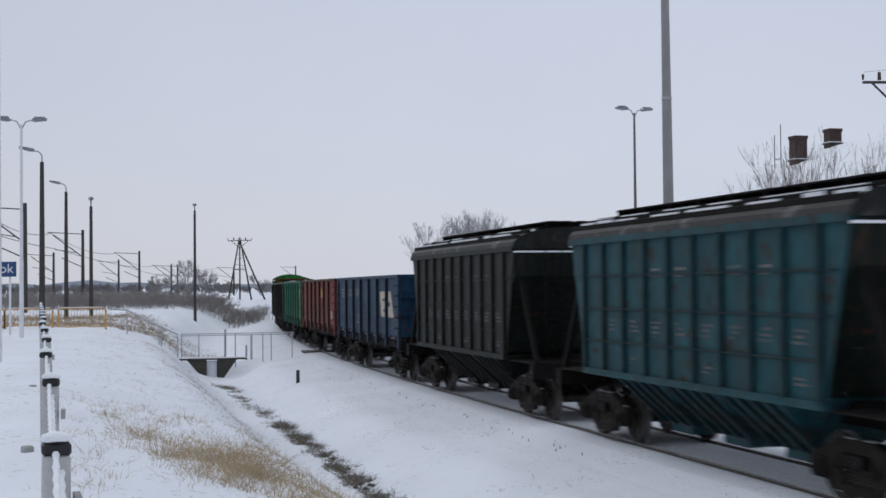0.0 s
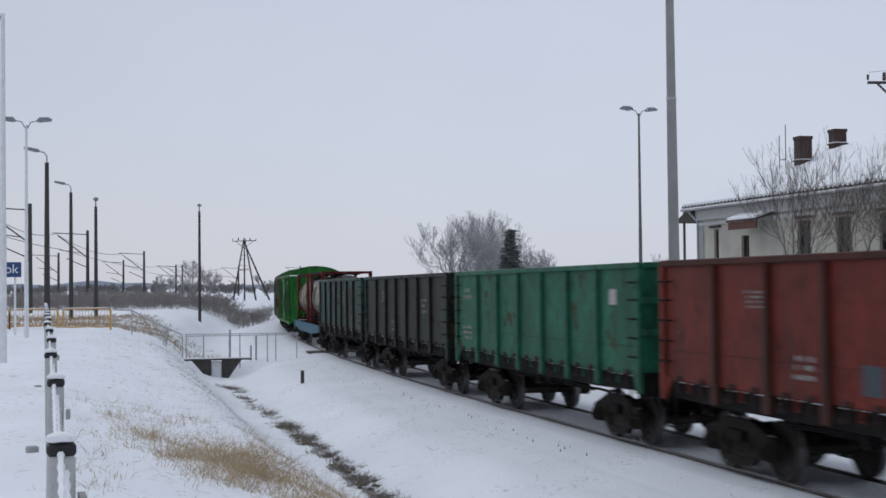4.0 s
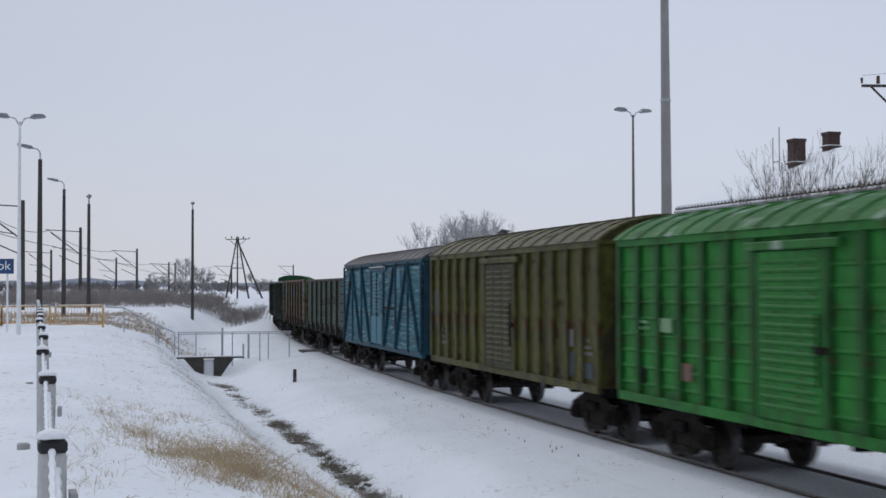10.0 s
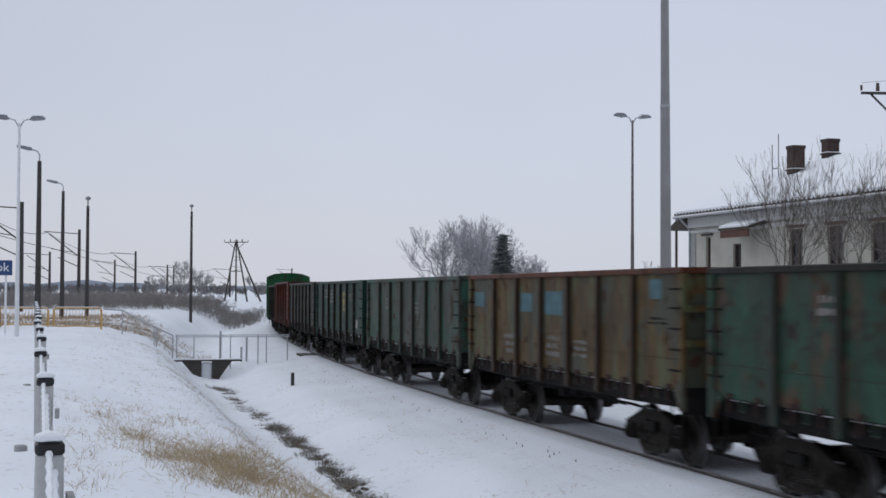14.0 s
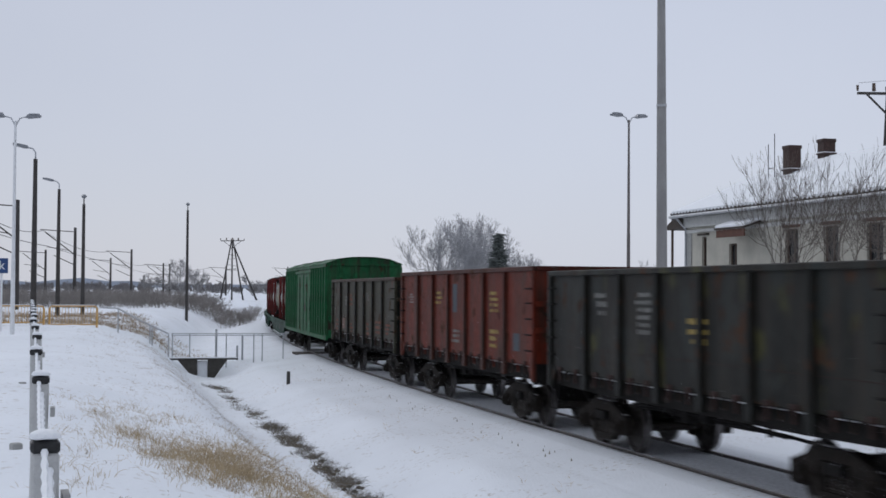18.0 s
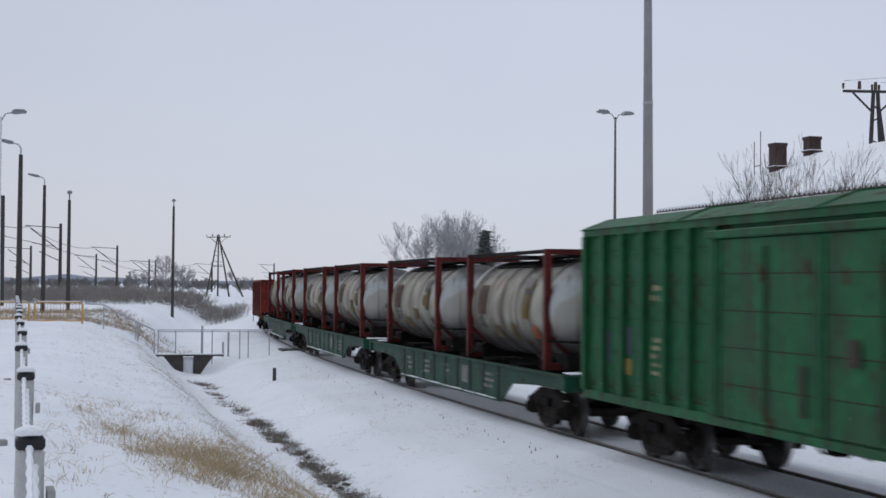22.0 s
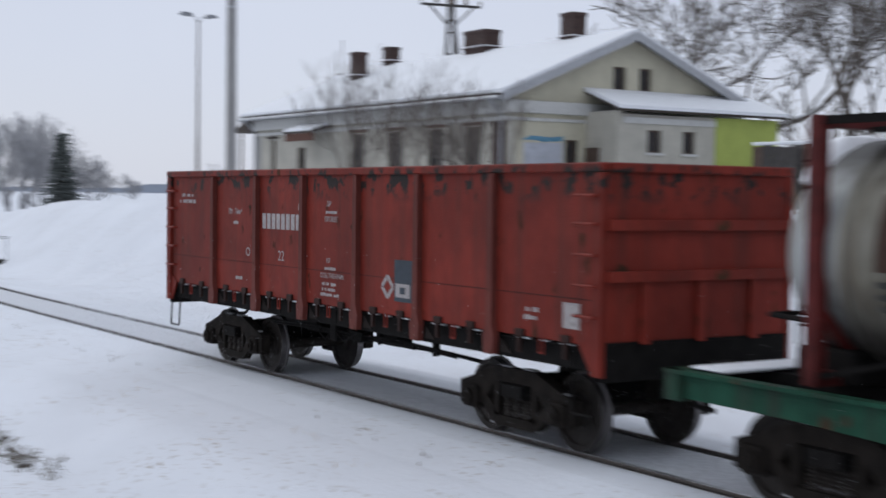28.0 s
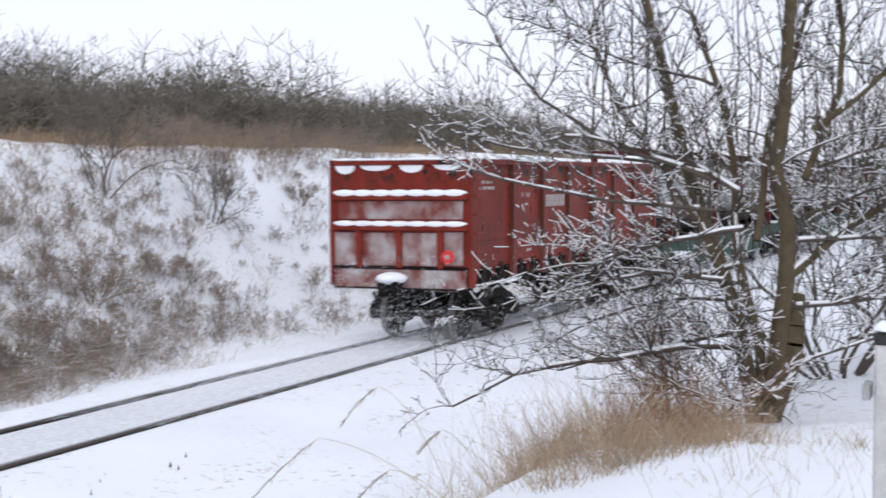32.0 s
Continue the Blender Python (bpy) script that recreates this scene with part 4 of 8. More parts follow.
def boxcar(label, body, length, style, roofmat=None, ze=3.98, zr=4.62, base=10.0, marks=(), ribmat=None, doormat=None):
    ribmat, doormat = ribmat or body, doormat or body
    w = thing("box_wagon", pose(0, 0, 0), label, "freight wagon", "wagons of the train")
    running_gear(w, length, base)
    brake_gear(w, base)
    hx, hy, zb = length / 2 - 0.5, 1.56, 1.10
    roofmat = roofmat or body

    part("centre_sill", shared(("box_sill", round(hx, 2)), lambda bm: box(bm, -hx, hx, -0.3, 0.3, 0.86, 1.12), BLACK), None, w)
    for x in np.linspace(-hx + 0.15, hx - 0.15, 9):
        c_ = part("cross_bearer", shared("box_bearer", lambda bm: box(bm, -0.08, 0.08, -1.5, 1.5, 0.92, 1.12), BLACK), None, w)
        c_.location.x = float(x)
    door0, door1 = {"long": (-3.0, 3.0), "pressed": (-0.95, 0.95)}.get(style, (-1.1, 1.1))
    for sy in (-1, 1):
        bm = B()
        box(bm, -hx, hx, sy * (hy - 0.07) - 0.02, sy * (hy - 0.07) + 0.02, zb, ze)
        part("side_wall", bm, body, w)
        bm = B()
        box(bm, -hx, hx, sy * (hy - 0.03) - 0.05, sy * (hy - 0.03) + 0.05, zb - 0.1, zb + 0.06)
        part("side_sill", bm, body, w)
        bm = B()
        box(bm, -hx - 0.02, hx + 0.02, sy * (hy - 0.02) - 0.06, sy * (hy - 0.02) + 0.05, ze - 0.1, ze + 0.02)
        part("eave_beam", bm, body, w)
    sides = (-1, 1) if style != "planks" else (-1,)
    for sy in sides:
        n = 6
        bays = [np.linspace(-hx + 0.05, door0 - 0.1, n + 1), np.linspace(door1 + 0.1, hx - 0.05, n + 1)]
        if style in ("pressed", "ribbed", "long"):
            depth = 0.05 if style != "long" else 0.08

            def rib(bm):
                box(bm, -0.08, 0.08, sy * (hy - 0.01) - depth, sy * (hy - 0.01) + depth * 0.9, zb + 0.06, ze - 0.1, 0.012)
            for row in bays:
                for x in row:
                    r_ = part("rib", shared(("box_rib", sy, depth, ze), rib, ribmat), None, w)
                    r_.location.x = float(x)
            bw = float(bays[0][1] - bays[0][0]) - 0.13

            def sheet(bm):
                outl = [(sy * (hy - 0.06), zb + 0.08)]
                zz = zb + 0.2
                stepz = 0.29 if style == "pressed" else 0.6
                while zz < ze - 0.3:
                    if style == "long":
                        outl += [(sy * (hy - 0.04), zz), (sy * (hy - 0.052), zz + 0.01), (sy * (hy - 0.052), zz + 0.03), (sy * (hy - 0.04), zz + 0.04)]
                    else:
                        outl += [(sy * (hy - 0.045), zz), (sy * (hy - 0.012), zz + 0.03), (sy * (hy - 0.012), zz + 0.05), (sy * (hy - 0.045), zz + 0.08)]
                    zz += stepz
                outl += [(sy * (hy - 0.045), ze - 0.12), (sy * (hy - 0.08), ze - 0.12), (sy * (hy - 0.08), zb + 0.08)]
                prism(bm, outl, -bw / 2, bw / 2, "x")
            if style != "ribbed":
                for row in bays:
                    for a, b_ in zip(row[:-1], row[1:]):
                        s_ = part("panel", shared(("box_panel", sy, style, round(bw, 2), ze), sheet, body), None, w)
                        s_.location.x = float((a + b_) / 2)
        # sliding door
        bm = B()
        box(bm, door0, door1, sy * (hy - 0.01) - 0.03, sy * (hy - 0.01) + 0.03, zb + 0.02, ze - 0.32)
        d_ = part("door", bm, doormat, w)
        if style in ("pressed", "ribbed"):
            def slat(bm):
                prism(bm, [(sy * (hy + 0.02), 0.0), (sy * (hy + 0.045), 0.03), (sy * (hy + 0.045), 0.05), (sy * (hy + 0.02), 0.08)], -0.26, 0.26, "x")
            for x in (door0 + 0.4, (door0 + door1) / 2, door1 - 0.4):
                for z in np.arange(zb + 0.2, ze - 0.5, 0.13):
                    s_ = part("slat", shared(("door_slat", sy), slat, body), None, d_)
                    s_.location = (x, 0, float(z))
        if style == "long":
            for x in (-2.92, -0.06, 0.06, 2.92):
                bm = B()
                box(bm, x - 0.04, x + 0.04, sy * (hy + 0.03) - 0.02, sy * (hy + 0.03) + 0.02, zb + 0.05, ze - 0.35)
                part("door_stile", bm, body, d_)
            for z in (1.65, 2.2, 2.75, 3.3):
                bm = B()
                box(bm, door0 + 0.1, door1 - 0.1, sy * (hy + 0.021) - 0.003, sy * (hy + 0.021) + 0.003, z, z + 0.014)
                part("door_seam", bm, HINGE, d_)
            for x in (-1.5, 1.5):
                bm = B()
                rod(bm, (x, sy * (hy + 0.05), zb + 0.1), (x, sy * (hy + 0.05), ze - 0.45), 0.022, seg=6)
                part("lock_bar", bm, body, d_)
        bm = B()
        box(bm, door0 - 0.3, door1 + 0.5, sy * (hy + 0.04) - 0.05, sy * (hy + 0.04) + 0.05, ze - 0.30, ze - 0.17, 0.02)
        part("door_track", bm, roofmat if style == "pressed" else body, w)
        bm = B()
        rod(bm, (door1 - 0.1, sy * (hy + 0.06), zb + 0.6), (door1 - 0.1, sy * (hy + 0.06), zb + 1.6), 0.02, seg=6)
        box(bm, door1 - 0.2, door1 + 0.12, sy * (hy + 0.06) - 0.02, sy * (hy + 0.06) + 0.02, zb + 1.05, zb + 1.15)
        part("door_latch", bm, BLACK, d_)
    if style == "planks":
        def board(bm):
            box(bm, -0.5, 0.5, -hy - 0.035, -hy + 0.015, 0.0, 0.135, 0.007)
        for x0, x1 in ((-hx + 0.04, door0 - 0.02), (door0 + 0.05, door1 - 0.05), (door1 + 0.02, hx - 0.04)):
            for z in np.arange(zb + 0.06, ze - 0.2, 0.142):
                b_ = part("board", shared("wall_board", board, P_SKY), None, w)
                b_.location = ((x0 + x1) / 2, -0.02 if x0 == door0 + 0.05 else 0, float(z))
                b_.scale.x = x1 - x0
        for x in (-hx + 0.05, -5.0, -3.1, door0 - 0.03, door1 + 0.03, 3.1, 5.0, hx - 0.05):
            bm = B()
            box(bm, x - 0.06, x + 0.06, -hy - 0.09, -hy - 0.03, zb, ze - 0.05, 0.01)
            part("frame_post", bm, P_SKYF, w)
        for x0, x1 in ((-hx + 0.15, -5.05), (-3.2, -4.9), (-1.3, -2.95), (1.3, 2.95), (3.2, 4.9), (hx - 0.15, 5.05)):
            bm = B()
            bar(bm, (x0, -hy - 0.06, zb + 0.1), (x1, -hy - 0.06, ze - 0.15), 0.15, 0.05)
            part("diagonal_brace", bm, P_SKYF, w)
        for x in (door0 + 0.05, 0.0, door1 - 0.05):
            bm = B()
            box(bm, x - 0.05, x + 0.05, -hy - 0.1, -hy - 0.05, zb + 0.1, ze - 0.35)
            part("door_batten", bm, P_SKYF, w)
        def louvre(bm):
            prism(bm, [(-hy - 0.05, 0.0), (-hy - 0.085, 0.0), (-hy - 0.085, 0.03), (-hy - 0.05, 0.075)], -0.25, 0.25, "x")
        for x in (-0.55, 0.12):
            for z in np.arange(zb + 1.15, ze - 0.5, 0.12):
                s_ = part("slat", shared("plank_door_louvre", louvre, VENTBLUE), None, d_)
                s_.location = (x + 0.1, 0, float(z))
        bm = B()
        box(bm, door0 + 0.1, door1 - 0.1, -hy - 0.085, -hy - 0.05, zb + 0.08, zb + 1.0, 0.01)
        part("door_sheet", bm, VENTBLUE, d_)
        bm = B()
        box(bm, door0 - 0.1, door1 + 0.15, -hy - 0.12, -hy - 0.03, ze - 0.165, ze - 0.12, 0.01)
        part("snow_line", bm, DIRTYSNOW, w, "snow on the door track")
        bm = B()
        rod(bm, (door1 + 0.1, -hy - 0.1, zb + 1.3), (3.1, -hy - 0.1, zb + 1.3), 0.03, seg=6)
        part("door_rail", bm, BLACK, w)
        for x in (-3.6, 3.65):
            bm = B()
            box(bm, x - 0.27, x + 0.27, -hy - 0.075, -hy - 0.04, ze - 0.85, ze - 0.25, 0.01)
            part("vent_hatch", bm, VENTBLUE, w)
    arc = [(hy * math.sin(a) / math.sin(1.1) * 1.02, ze + (zr - ze) * (math.cos(a) - math.cos(1.1)) / (1 - math.cos(1.1))) for a in np.linspace(-1.1, 1.1, 17)]
    if style == "long":
        # sheet roof folded in flat planes
        arc = [(u * hy * 1.02, ze + (zr - ze) * v) for u, v in ((-1, 0), (-0.66, 0.72), (-0.30, 0.97), (0.0, 1.0), (0.30, 0.97), (0.66, 0.72), (1, 0))]
    for sx in (-1, 1):
        bm = B()
        prism(bm, [(-hy + 0.02, zb), (-hy + 0.02, ze)] + arc[1:-1] + [(hy - 0.02, ze), (hy - 0.02, zb)], sx * (hx - 0.02) - 0.025, sx * (hx - 0.02) + 0.025, "x")
        e = part("end_wall", bm, body, w)
        for y in (-0.95, -0.32, 0.32, 0.95):
            bm = B()
            box(bm, sx * (hx + 0.02) - 0.035, sx * (hx + 0.02) + 0.035, y - 0.05, y + 0.05, zb + 0.05, ze - 0.02)
            part("end_post", bm, body, e)
        bm = B()
        box(bm, sx * (hx + 0.03) - 0.05, sx * (hx + 0.03) + 0.05, -hy, hy, ze - 0.04, ze + 0.03)
        part("end_cornice", bm, SNOWCAP if style == "pressed" else body, e)
    bm = B()
    outer = [(y * 1.03, z + 0.03) for y, z in arc]
    prism(bm, outer + arc[::-1], -hx - 0.08, hx + 0.08, "x")
    part("roof", bm, roofmat, w)

    def batten(bm):
        prism(bm, [(y * 1.035, z + 0.055) for y, z in arc] + outer[::-1], -0.035, 0.035, "x")
    for x in (np.linspace(-hx + 0.3, hx - 0.3, 15) if style != "long" else (-hx * 0.5, 0.0, hx * 0.5)):
        b_ = part("roof_batten", shared(("roof_batten", ze, zr), batten, roofmat), None, w)
        b_.location.x = float(x)
    for mk in marks:
        mark(w, *mk)
    return w


# ---------------------------------------------------------------- container flats and tank containers
def flat_wagon(label, body, length, base, belly, markmat=MARK):
    w = thing("flat_wagon", pose(0, 0, 0), label, "flat wagon", "wagons of the train")
    running_gear(w, length, base)
    hx = length / 2 - 0.5
    deep = 0.47 if belly else 0.86
    b2 = base / 2
    for sy in (-1, 1):
        bm = B()
        if belly:
            outl = [(-hx, 1.29), (hx, 1.29), (hx, 1.02), (b2 + 0.2, 1.0), (b2 - 1.55, 0.92), (b2 - 2.4, deep), (-b2 + 2.4, deep), (-b2 + 1.55, 0.92), (-b2 - 0.2, 1.0), (-hx, 1.02)]
        else:
            outl = [(-hx, 1.29), (hx, 1.29), (hx, 1.0), (b2 - 1.3, deep), (-b2 + 1.3, deep), (-hx, 1.0)]
        prism(bm, outl, sy * 1.33, sy * 1.36)
        s_ = part("side_sill", bm, body, w)
        bm = B()
        box(bm, -hx, hx, sy * 1.35 - 0.09, sy * 1.35 + 0.06, 1.27, 1.31)
        part("top_flange", bm, body, s_)
        h_ = b2 - 2.4 if belly else b2 - 1.3
        bm = B()
        box(bm, -h_, h_, sy * 1.36 - 0.06, sy * 1.36 + 0.07, deep - 0.02, deep + 0.015)
        part("bottom_flange", bm, body, s_)
        if belly:
            bm = B()
            rnd = random.Random(int(sy) + 5)
            u = -h_ + 0.1
            while u < h_ - 0.3:
                v = min(h_ - 0.1, u + rnd.uniform(0.25, 1.1))
                box(bm, u, v, sy * 1.39 - 0.02, sy * 1.39 + 0.03, deep + 0.015, deep + rnd.uniform(0.03, 0.05), 0.006)
                u = v + rnd.uniform(0.02, 0.3)
            tagged(part("snow_line", bm, SNOWCAP, s_, "snow caught on the flange"), kind="stuff")
            def stiff(bm):
                box(bm, -0.11, 0.11, sy * 1.36 - 0.02, sy * 1.36 + 0.1, deep + 0.015, 1.27)
            for x in np.linspace(-h_ + 0.3, h_ - 0.3, 9):
                k_ = part("stiffener", shared(("stiffener", sy), stiff, GREENPOST), None, s_)
                k_.location.x = float(x)
    bm = B()
    box(bm, -hx, hx, -0.35, 0.35, 0.9, 1.27)
    part("centre_sill", bm, BLACK, w)
    for x in np.linspace(-hx + 0.35, hx - 0.35, 9):
        c_ = part("cross_bearer", shared("flat_bearer", lambda bm_: box(bm_, -0.08, 0.08, -1.33, 1.33, 1.05, 1.268), BLACK), None, w)
        c_.location.x = float(x)
    for sx in (-1, 1):
        bm = B()
        box(bm, sx * (hx - 0.1) - 0.12, sx * (hx - 0.1) + 0.12, -1.42, 1.42, 0.98, 1.31, 0.02)
        part("end_beam", bm, body, w)
        bm = B()
        box(bm, sx * (hx - 0.4) - 0.25, sx * (hx - 0.4) + 0.25, -1.2, 0.9, 1.305, 1.34, 0.02)
        part("snow_patch", bm, SNOWCAP, w, "snow lying on the deck")
    if belly:
        for i, x in enumerate(np.linspace(-4.2, 3.6, 5)):
            mark(w, "rows" if i != 3 else "digits", float(x), 0.70, 0.75, 0.42, WORNMARK, y=-1.364)
    return w


def tank_material(name, seed, band, dark=(0.20, 0.185, 0.14), light=(0.35, 0.335, 0.28)):
    m, n, l, b = nodes_of(name)
    co, sp = n.new("ShaderNodeTexCoord"), n.new("ShaderNodeSeparateXYZ")
    l.new(co.outputs["Object"], sp.inputs[0])
    fade = noise_fac(n, l, 1.2, 5, 0.3, 0.7, offset=seed)
    col = mix(n, l, fade, dark, light)
    col = mix(n, l, noise_fac(n, l, 0.8, 6, 0.62, 0.68, (1, 1, 1), seed + 4), col, band)
    run_ = noise_fac(n, l, 4.5, 7, 0.46, 0.70, (1, 1, 0.1), seed + 2)
    col = mix(n, l, mix(n, l, 1.0, run_, (0.75,) * 3, "MULTIPLY"), col, (0.075, 0.055, 0.035))
    # spilled grime along the crown, and a darker tone towards the keel
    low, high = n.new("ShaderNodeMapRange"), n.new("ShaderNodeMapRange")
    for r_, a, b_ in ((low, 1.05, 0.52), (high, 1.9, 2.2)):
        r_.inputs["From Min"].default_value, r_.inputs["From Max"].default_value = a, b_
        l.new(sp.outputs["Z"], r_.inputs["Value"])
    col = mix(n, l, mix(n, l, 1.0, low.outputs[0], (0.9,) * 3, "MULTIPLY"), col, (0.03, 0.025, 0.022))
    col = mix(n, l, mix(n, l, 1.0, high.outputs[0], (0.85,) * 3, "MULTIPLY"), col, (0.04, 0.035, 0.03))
    l.new(col, b.inputs["Base Color"])
    b.inputs["Roughness"].default_value = 0.55
    b.inputs["Specular IOR Level"].default_value = 0.3
    bump(n, l, b, fade, 0.1)
    return m


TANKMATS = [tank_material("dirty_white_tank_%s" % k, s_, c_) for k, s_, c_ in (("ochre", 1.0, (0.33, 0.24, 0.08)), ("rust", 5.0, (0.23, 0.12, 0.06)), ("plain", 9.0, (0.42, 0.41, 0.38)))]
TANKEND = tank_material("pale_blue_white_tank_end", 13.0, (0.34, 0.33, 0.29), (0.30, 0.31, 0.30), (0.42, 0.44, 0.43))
FRAMERED = plain("dark_red_frame_paint", (0.088, 0.0135, 0.012), 0.65, var=0.5, scale=4, spec=0.2)
SPILL = plain("ochre_spill_stain", (0.20, 0.145, 0.065), 0.7, var=0.45, scale=4)
ORANGE = plain("orange_placard", (0.50, 0.13, 0.02), 0.6, var=0.15, scale=10)
REDMARK = plain("red_placard", (0.45, 0.05, 0.05), 0.6, var=0.15, scale=10)
BROWNMARK = plain("brown_data_plate", (0.13, 0.065, 0.045), 0.6, var=0.25, scale=10)
RUSTMARK = plain("smeared_orange_red", (0.14, 0.04, 0.022), 0.75, var=0.4, scale=8)
GREYMARK = plain("grey_stencil_block", (0.13, 0.13, 0.12), 0.7, var=0.3, scale=20)


def tank_container(label, material, seed, redword=False, over=0.72, heap=False):
    """A twenty-foot tank in its frame; the origin is the middle of its underside."""
    c = thing("tank_container", pose(0, 0, 0), label, "tank container", "tank containers on the flats")
    rnd = random.Random(seed)
    rad, zc, seg = 1.12, 1.27, 40
    ends = [(2.98 + over, 0.02), (2.96 + over, 0.42), (2.88 + over, 0.76), (2.77 + over, 0.96), (2.62 + over, 1.06), (2.44 + over, rad)]
    def turned(prof):
        bm = B()
        rings = [[bm.verts.new((x, r * math.cos(2 * math.pi * k / seg), zc + r * math.sin(2 * math.pi * k / seg))) for k in range(seg)] for x, r in prof]
        for u, v in zip(rings[:-1], rings[1:]):
            for k in range(seg):
                bm.faces.new((u[k], v[k], v[(k + 1) % seg], u[(k + 1) % seg])).smooth = True
        bmesh.ops.recalc_face_normals(bm, faces=bm.faces[:])
        return bm
    body_end = 2.62
    prof = [(-body_end, rad)]
    for x in (-2.5, -1.55, -0.6, 0.6, 1.55, 2.5):
        prof += [(x - 0.06, rad), (x - 0.055, rad + 0.012), (x + 0.055, rad + 0.012), (x + 0.06, rad)]
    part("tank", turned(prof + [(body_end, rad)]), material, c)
    for sx in (-1, 1):
        dome = part("tank_end", turned([(sx * x, r) for x, r in ends] + [(sx * body_end, rad - 0.004)]), TANKEND, c, "paler bulging end of the tank")
        part("end_ring", turned([(sx * (body_end + 0.02), rad - 0.01), (sx * (body_end + 0.02), rad + 0.025), (sx * (body_end + 0.1), rad + 0.025), (sx * (body_end + 0.1), rad - 0.01)]), material, dome)
        bm = B()
        box(bm, min(sx * 2.7, sx * (2.75 + over)), max(sx * 2.7, sx * (2.75 + over)), -0.85, 0.85, 0.0, 0.34, 0.03)
        part("outlet_housing", bm, BLACK, c, "dark housing under the tank end")
        bm = B()
        tube(bm, [(sx * 2.95, -1.14, 0.62), (sx * (3.05 + over), -0.9, 0.62), (sx * (3.05 + over), 0.9, 0.62), (sx * 2.95, 1.14, 0.62)], 0.03, 6)
        part("end_guard", bm, BLACK, c)
    # sooty sheet cladding bent over the crown
    bm = B()
    arc_ = [math.radians(a) for a in np.linspace(58, 122, 9)]
    for x0, x1 in ((-2.4, -0.7), (-0.5, 1.2), (1.3, 2.45)):
        prism(bm, [((rad + 0.03) * math.cos(a), zc + (rad + 0.03) * math.sin(a)) for a in arc_] + [((rad + 0.016) * math.cos(a), zc + (rad + 0.016) * math.sin(a)) for a in arc_[::-1]], x0, x1, "x")
    part("crown_cladding", bm, BLACK, c, "sooty spilled crust along the crown")
    for sx in (-1, 1):
        for sy in (-1, 1):
            part("corner_post", shared(("tank_corner", sx, sy), lambda bm: box(bm, sx * 2.95 - 0.08, sx * 2.95 + 0.08, sy * 1.14 - 0.08, sy * 1.14 + 0.08, 0.0, 2.59, 0.012), FRAMERED), None, c)
            part("frame_brace", shared(("tank_brace_low", sx, sy), lambda bm: bar(bm, (sx * 2.95, sy * 1.1, 0.75), (sx * 2.95, sy * 0.45, 0.12), 0.1, 0.07), FRAMERED), None, c)
        for z0, z1 in ((2.47, 2.59), (0.0, 0.14)):
            part("end_beam", shared(("tank_beam", sx, z0), lambda bm: box(bm, sx * 2.95 - 0.07, sx * 2.95 + 0.07, -1.055, 1.055, z0, z1), FRAMERED), None, c)

        def knee(bm):
            bar(bm, (sx * 2.9, -1.14, 0.1), (sx * 2.1, -1.04, 0.30), 0.06, 0.06)
        part("knee_brace", shared(("knee_brace", sx), knee, BLACK), None, c)
    for sy in (-1, 1):
        bm = B()
        box(bm, -2.87, 2.87, sy * 1.14 - 0.035, sy * 1.14 + 0.035, 2.50, 2.58)
        part("top_rail", bm, BLACK, c)
    bm = B()
    box(bm, -2.8, 2.8, -0.62, -0.22, 2.44, 2.49)
    box(bm, 0.3, 0.8, -0.9, 0.9, 2.44, 2.49)
    part("walkway", bm, BLACK, c)
    bm = B()
    rod(bm, (0, 0, 2.36), (0, 0, 2.52), 0.3, seg=16)
    part("manhole", bm, BLACK, c)
    bm = B()
    for i in range(5):
        u = -2.2 + i * 1.0 + rnd.uniform(-0.15, 0.15)
        bmesh.ops.create_icosphere(bm, subdivisions=2, radius=0.4, matrix=Matrix.Translation((u, rnd.uniform(0.1, 0.4), 2.41)) @ Matrix.Diagonal((1.1, 0.5, 0.07, 1)))
    part("snow_crust", bm, SNOWCAP, c, "snow crusted on top of the tank")

    if heap:
        bm = B()
        box(bm, -3.07, -3.035, -1.2, -0.98, 0.78, 1.4, 0.008)
        part("document_box", bm, GREYMETAL, c, "pale flat box hung on the frame post")
        bm = B()
        rounded_cap(bm, -3.32, 0.0, 1.95, 0.42, 0.88, 0.52, 5)
        part("snow_heap", bm, SNOWCAP, c, "snow heaped on the end of the tank")
        bm = B()
        for y in (-0.55, -0.2):
            rod(bm, (-3.0 - over, y, 0.3), (-3.0 - over, y, 2.3), 0.018, seg=5)
        for z in np.arange(0.5, 2.3, 0.28):
            rod(bm, (-3.0 - over, -0.55, z), (-3.0 - over, -0.2, z), 0.014, seg=5)
        part("ladder", bm, BLACK, c)

    def placard(x, ang, wx, wz, material_, nm="placard"):
        """A thin plate bent round the tank, ang degrees over the middle."""
        bm = B()
        n = 6
        lo, hi = [], []
        for i in range(n + 1):
            a = math.radians(ang) + (i / n - 0.5) * wz / rad
            for col, xx in ((lo, x), (hi, x + wx)):
                col.append((xx, -(rad + 0.034) * math.cos(a), zc + (rad + 0.034) * math.sin(a)))
        lv, hv = [bm.verts.new(p) for p in lo], [bm.verts.new(p) for p in hi]
        for i in range(n):
            bm.faces.new((lv[i], hv[i], hv[i + 1], lv[i + 1]))
        bmesh.ops.solidify(bm, geom=bm.faces[:], thickness=0.004)
        part(nm, bm, material_, c)
    placard(-2.25, 12 + rnd.uniform(-3, 3), 0.62, 0.72, BROWNMARK, "data_plate")
    for k in range(3):
        placard(-2.25, -13 - 6 * k, rnd.uniform(0.35, 0.6), 0.06, GREYMARK, "lettering")
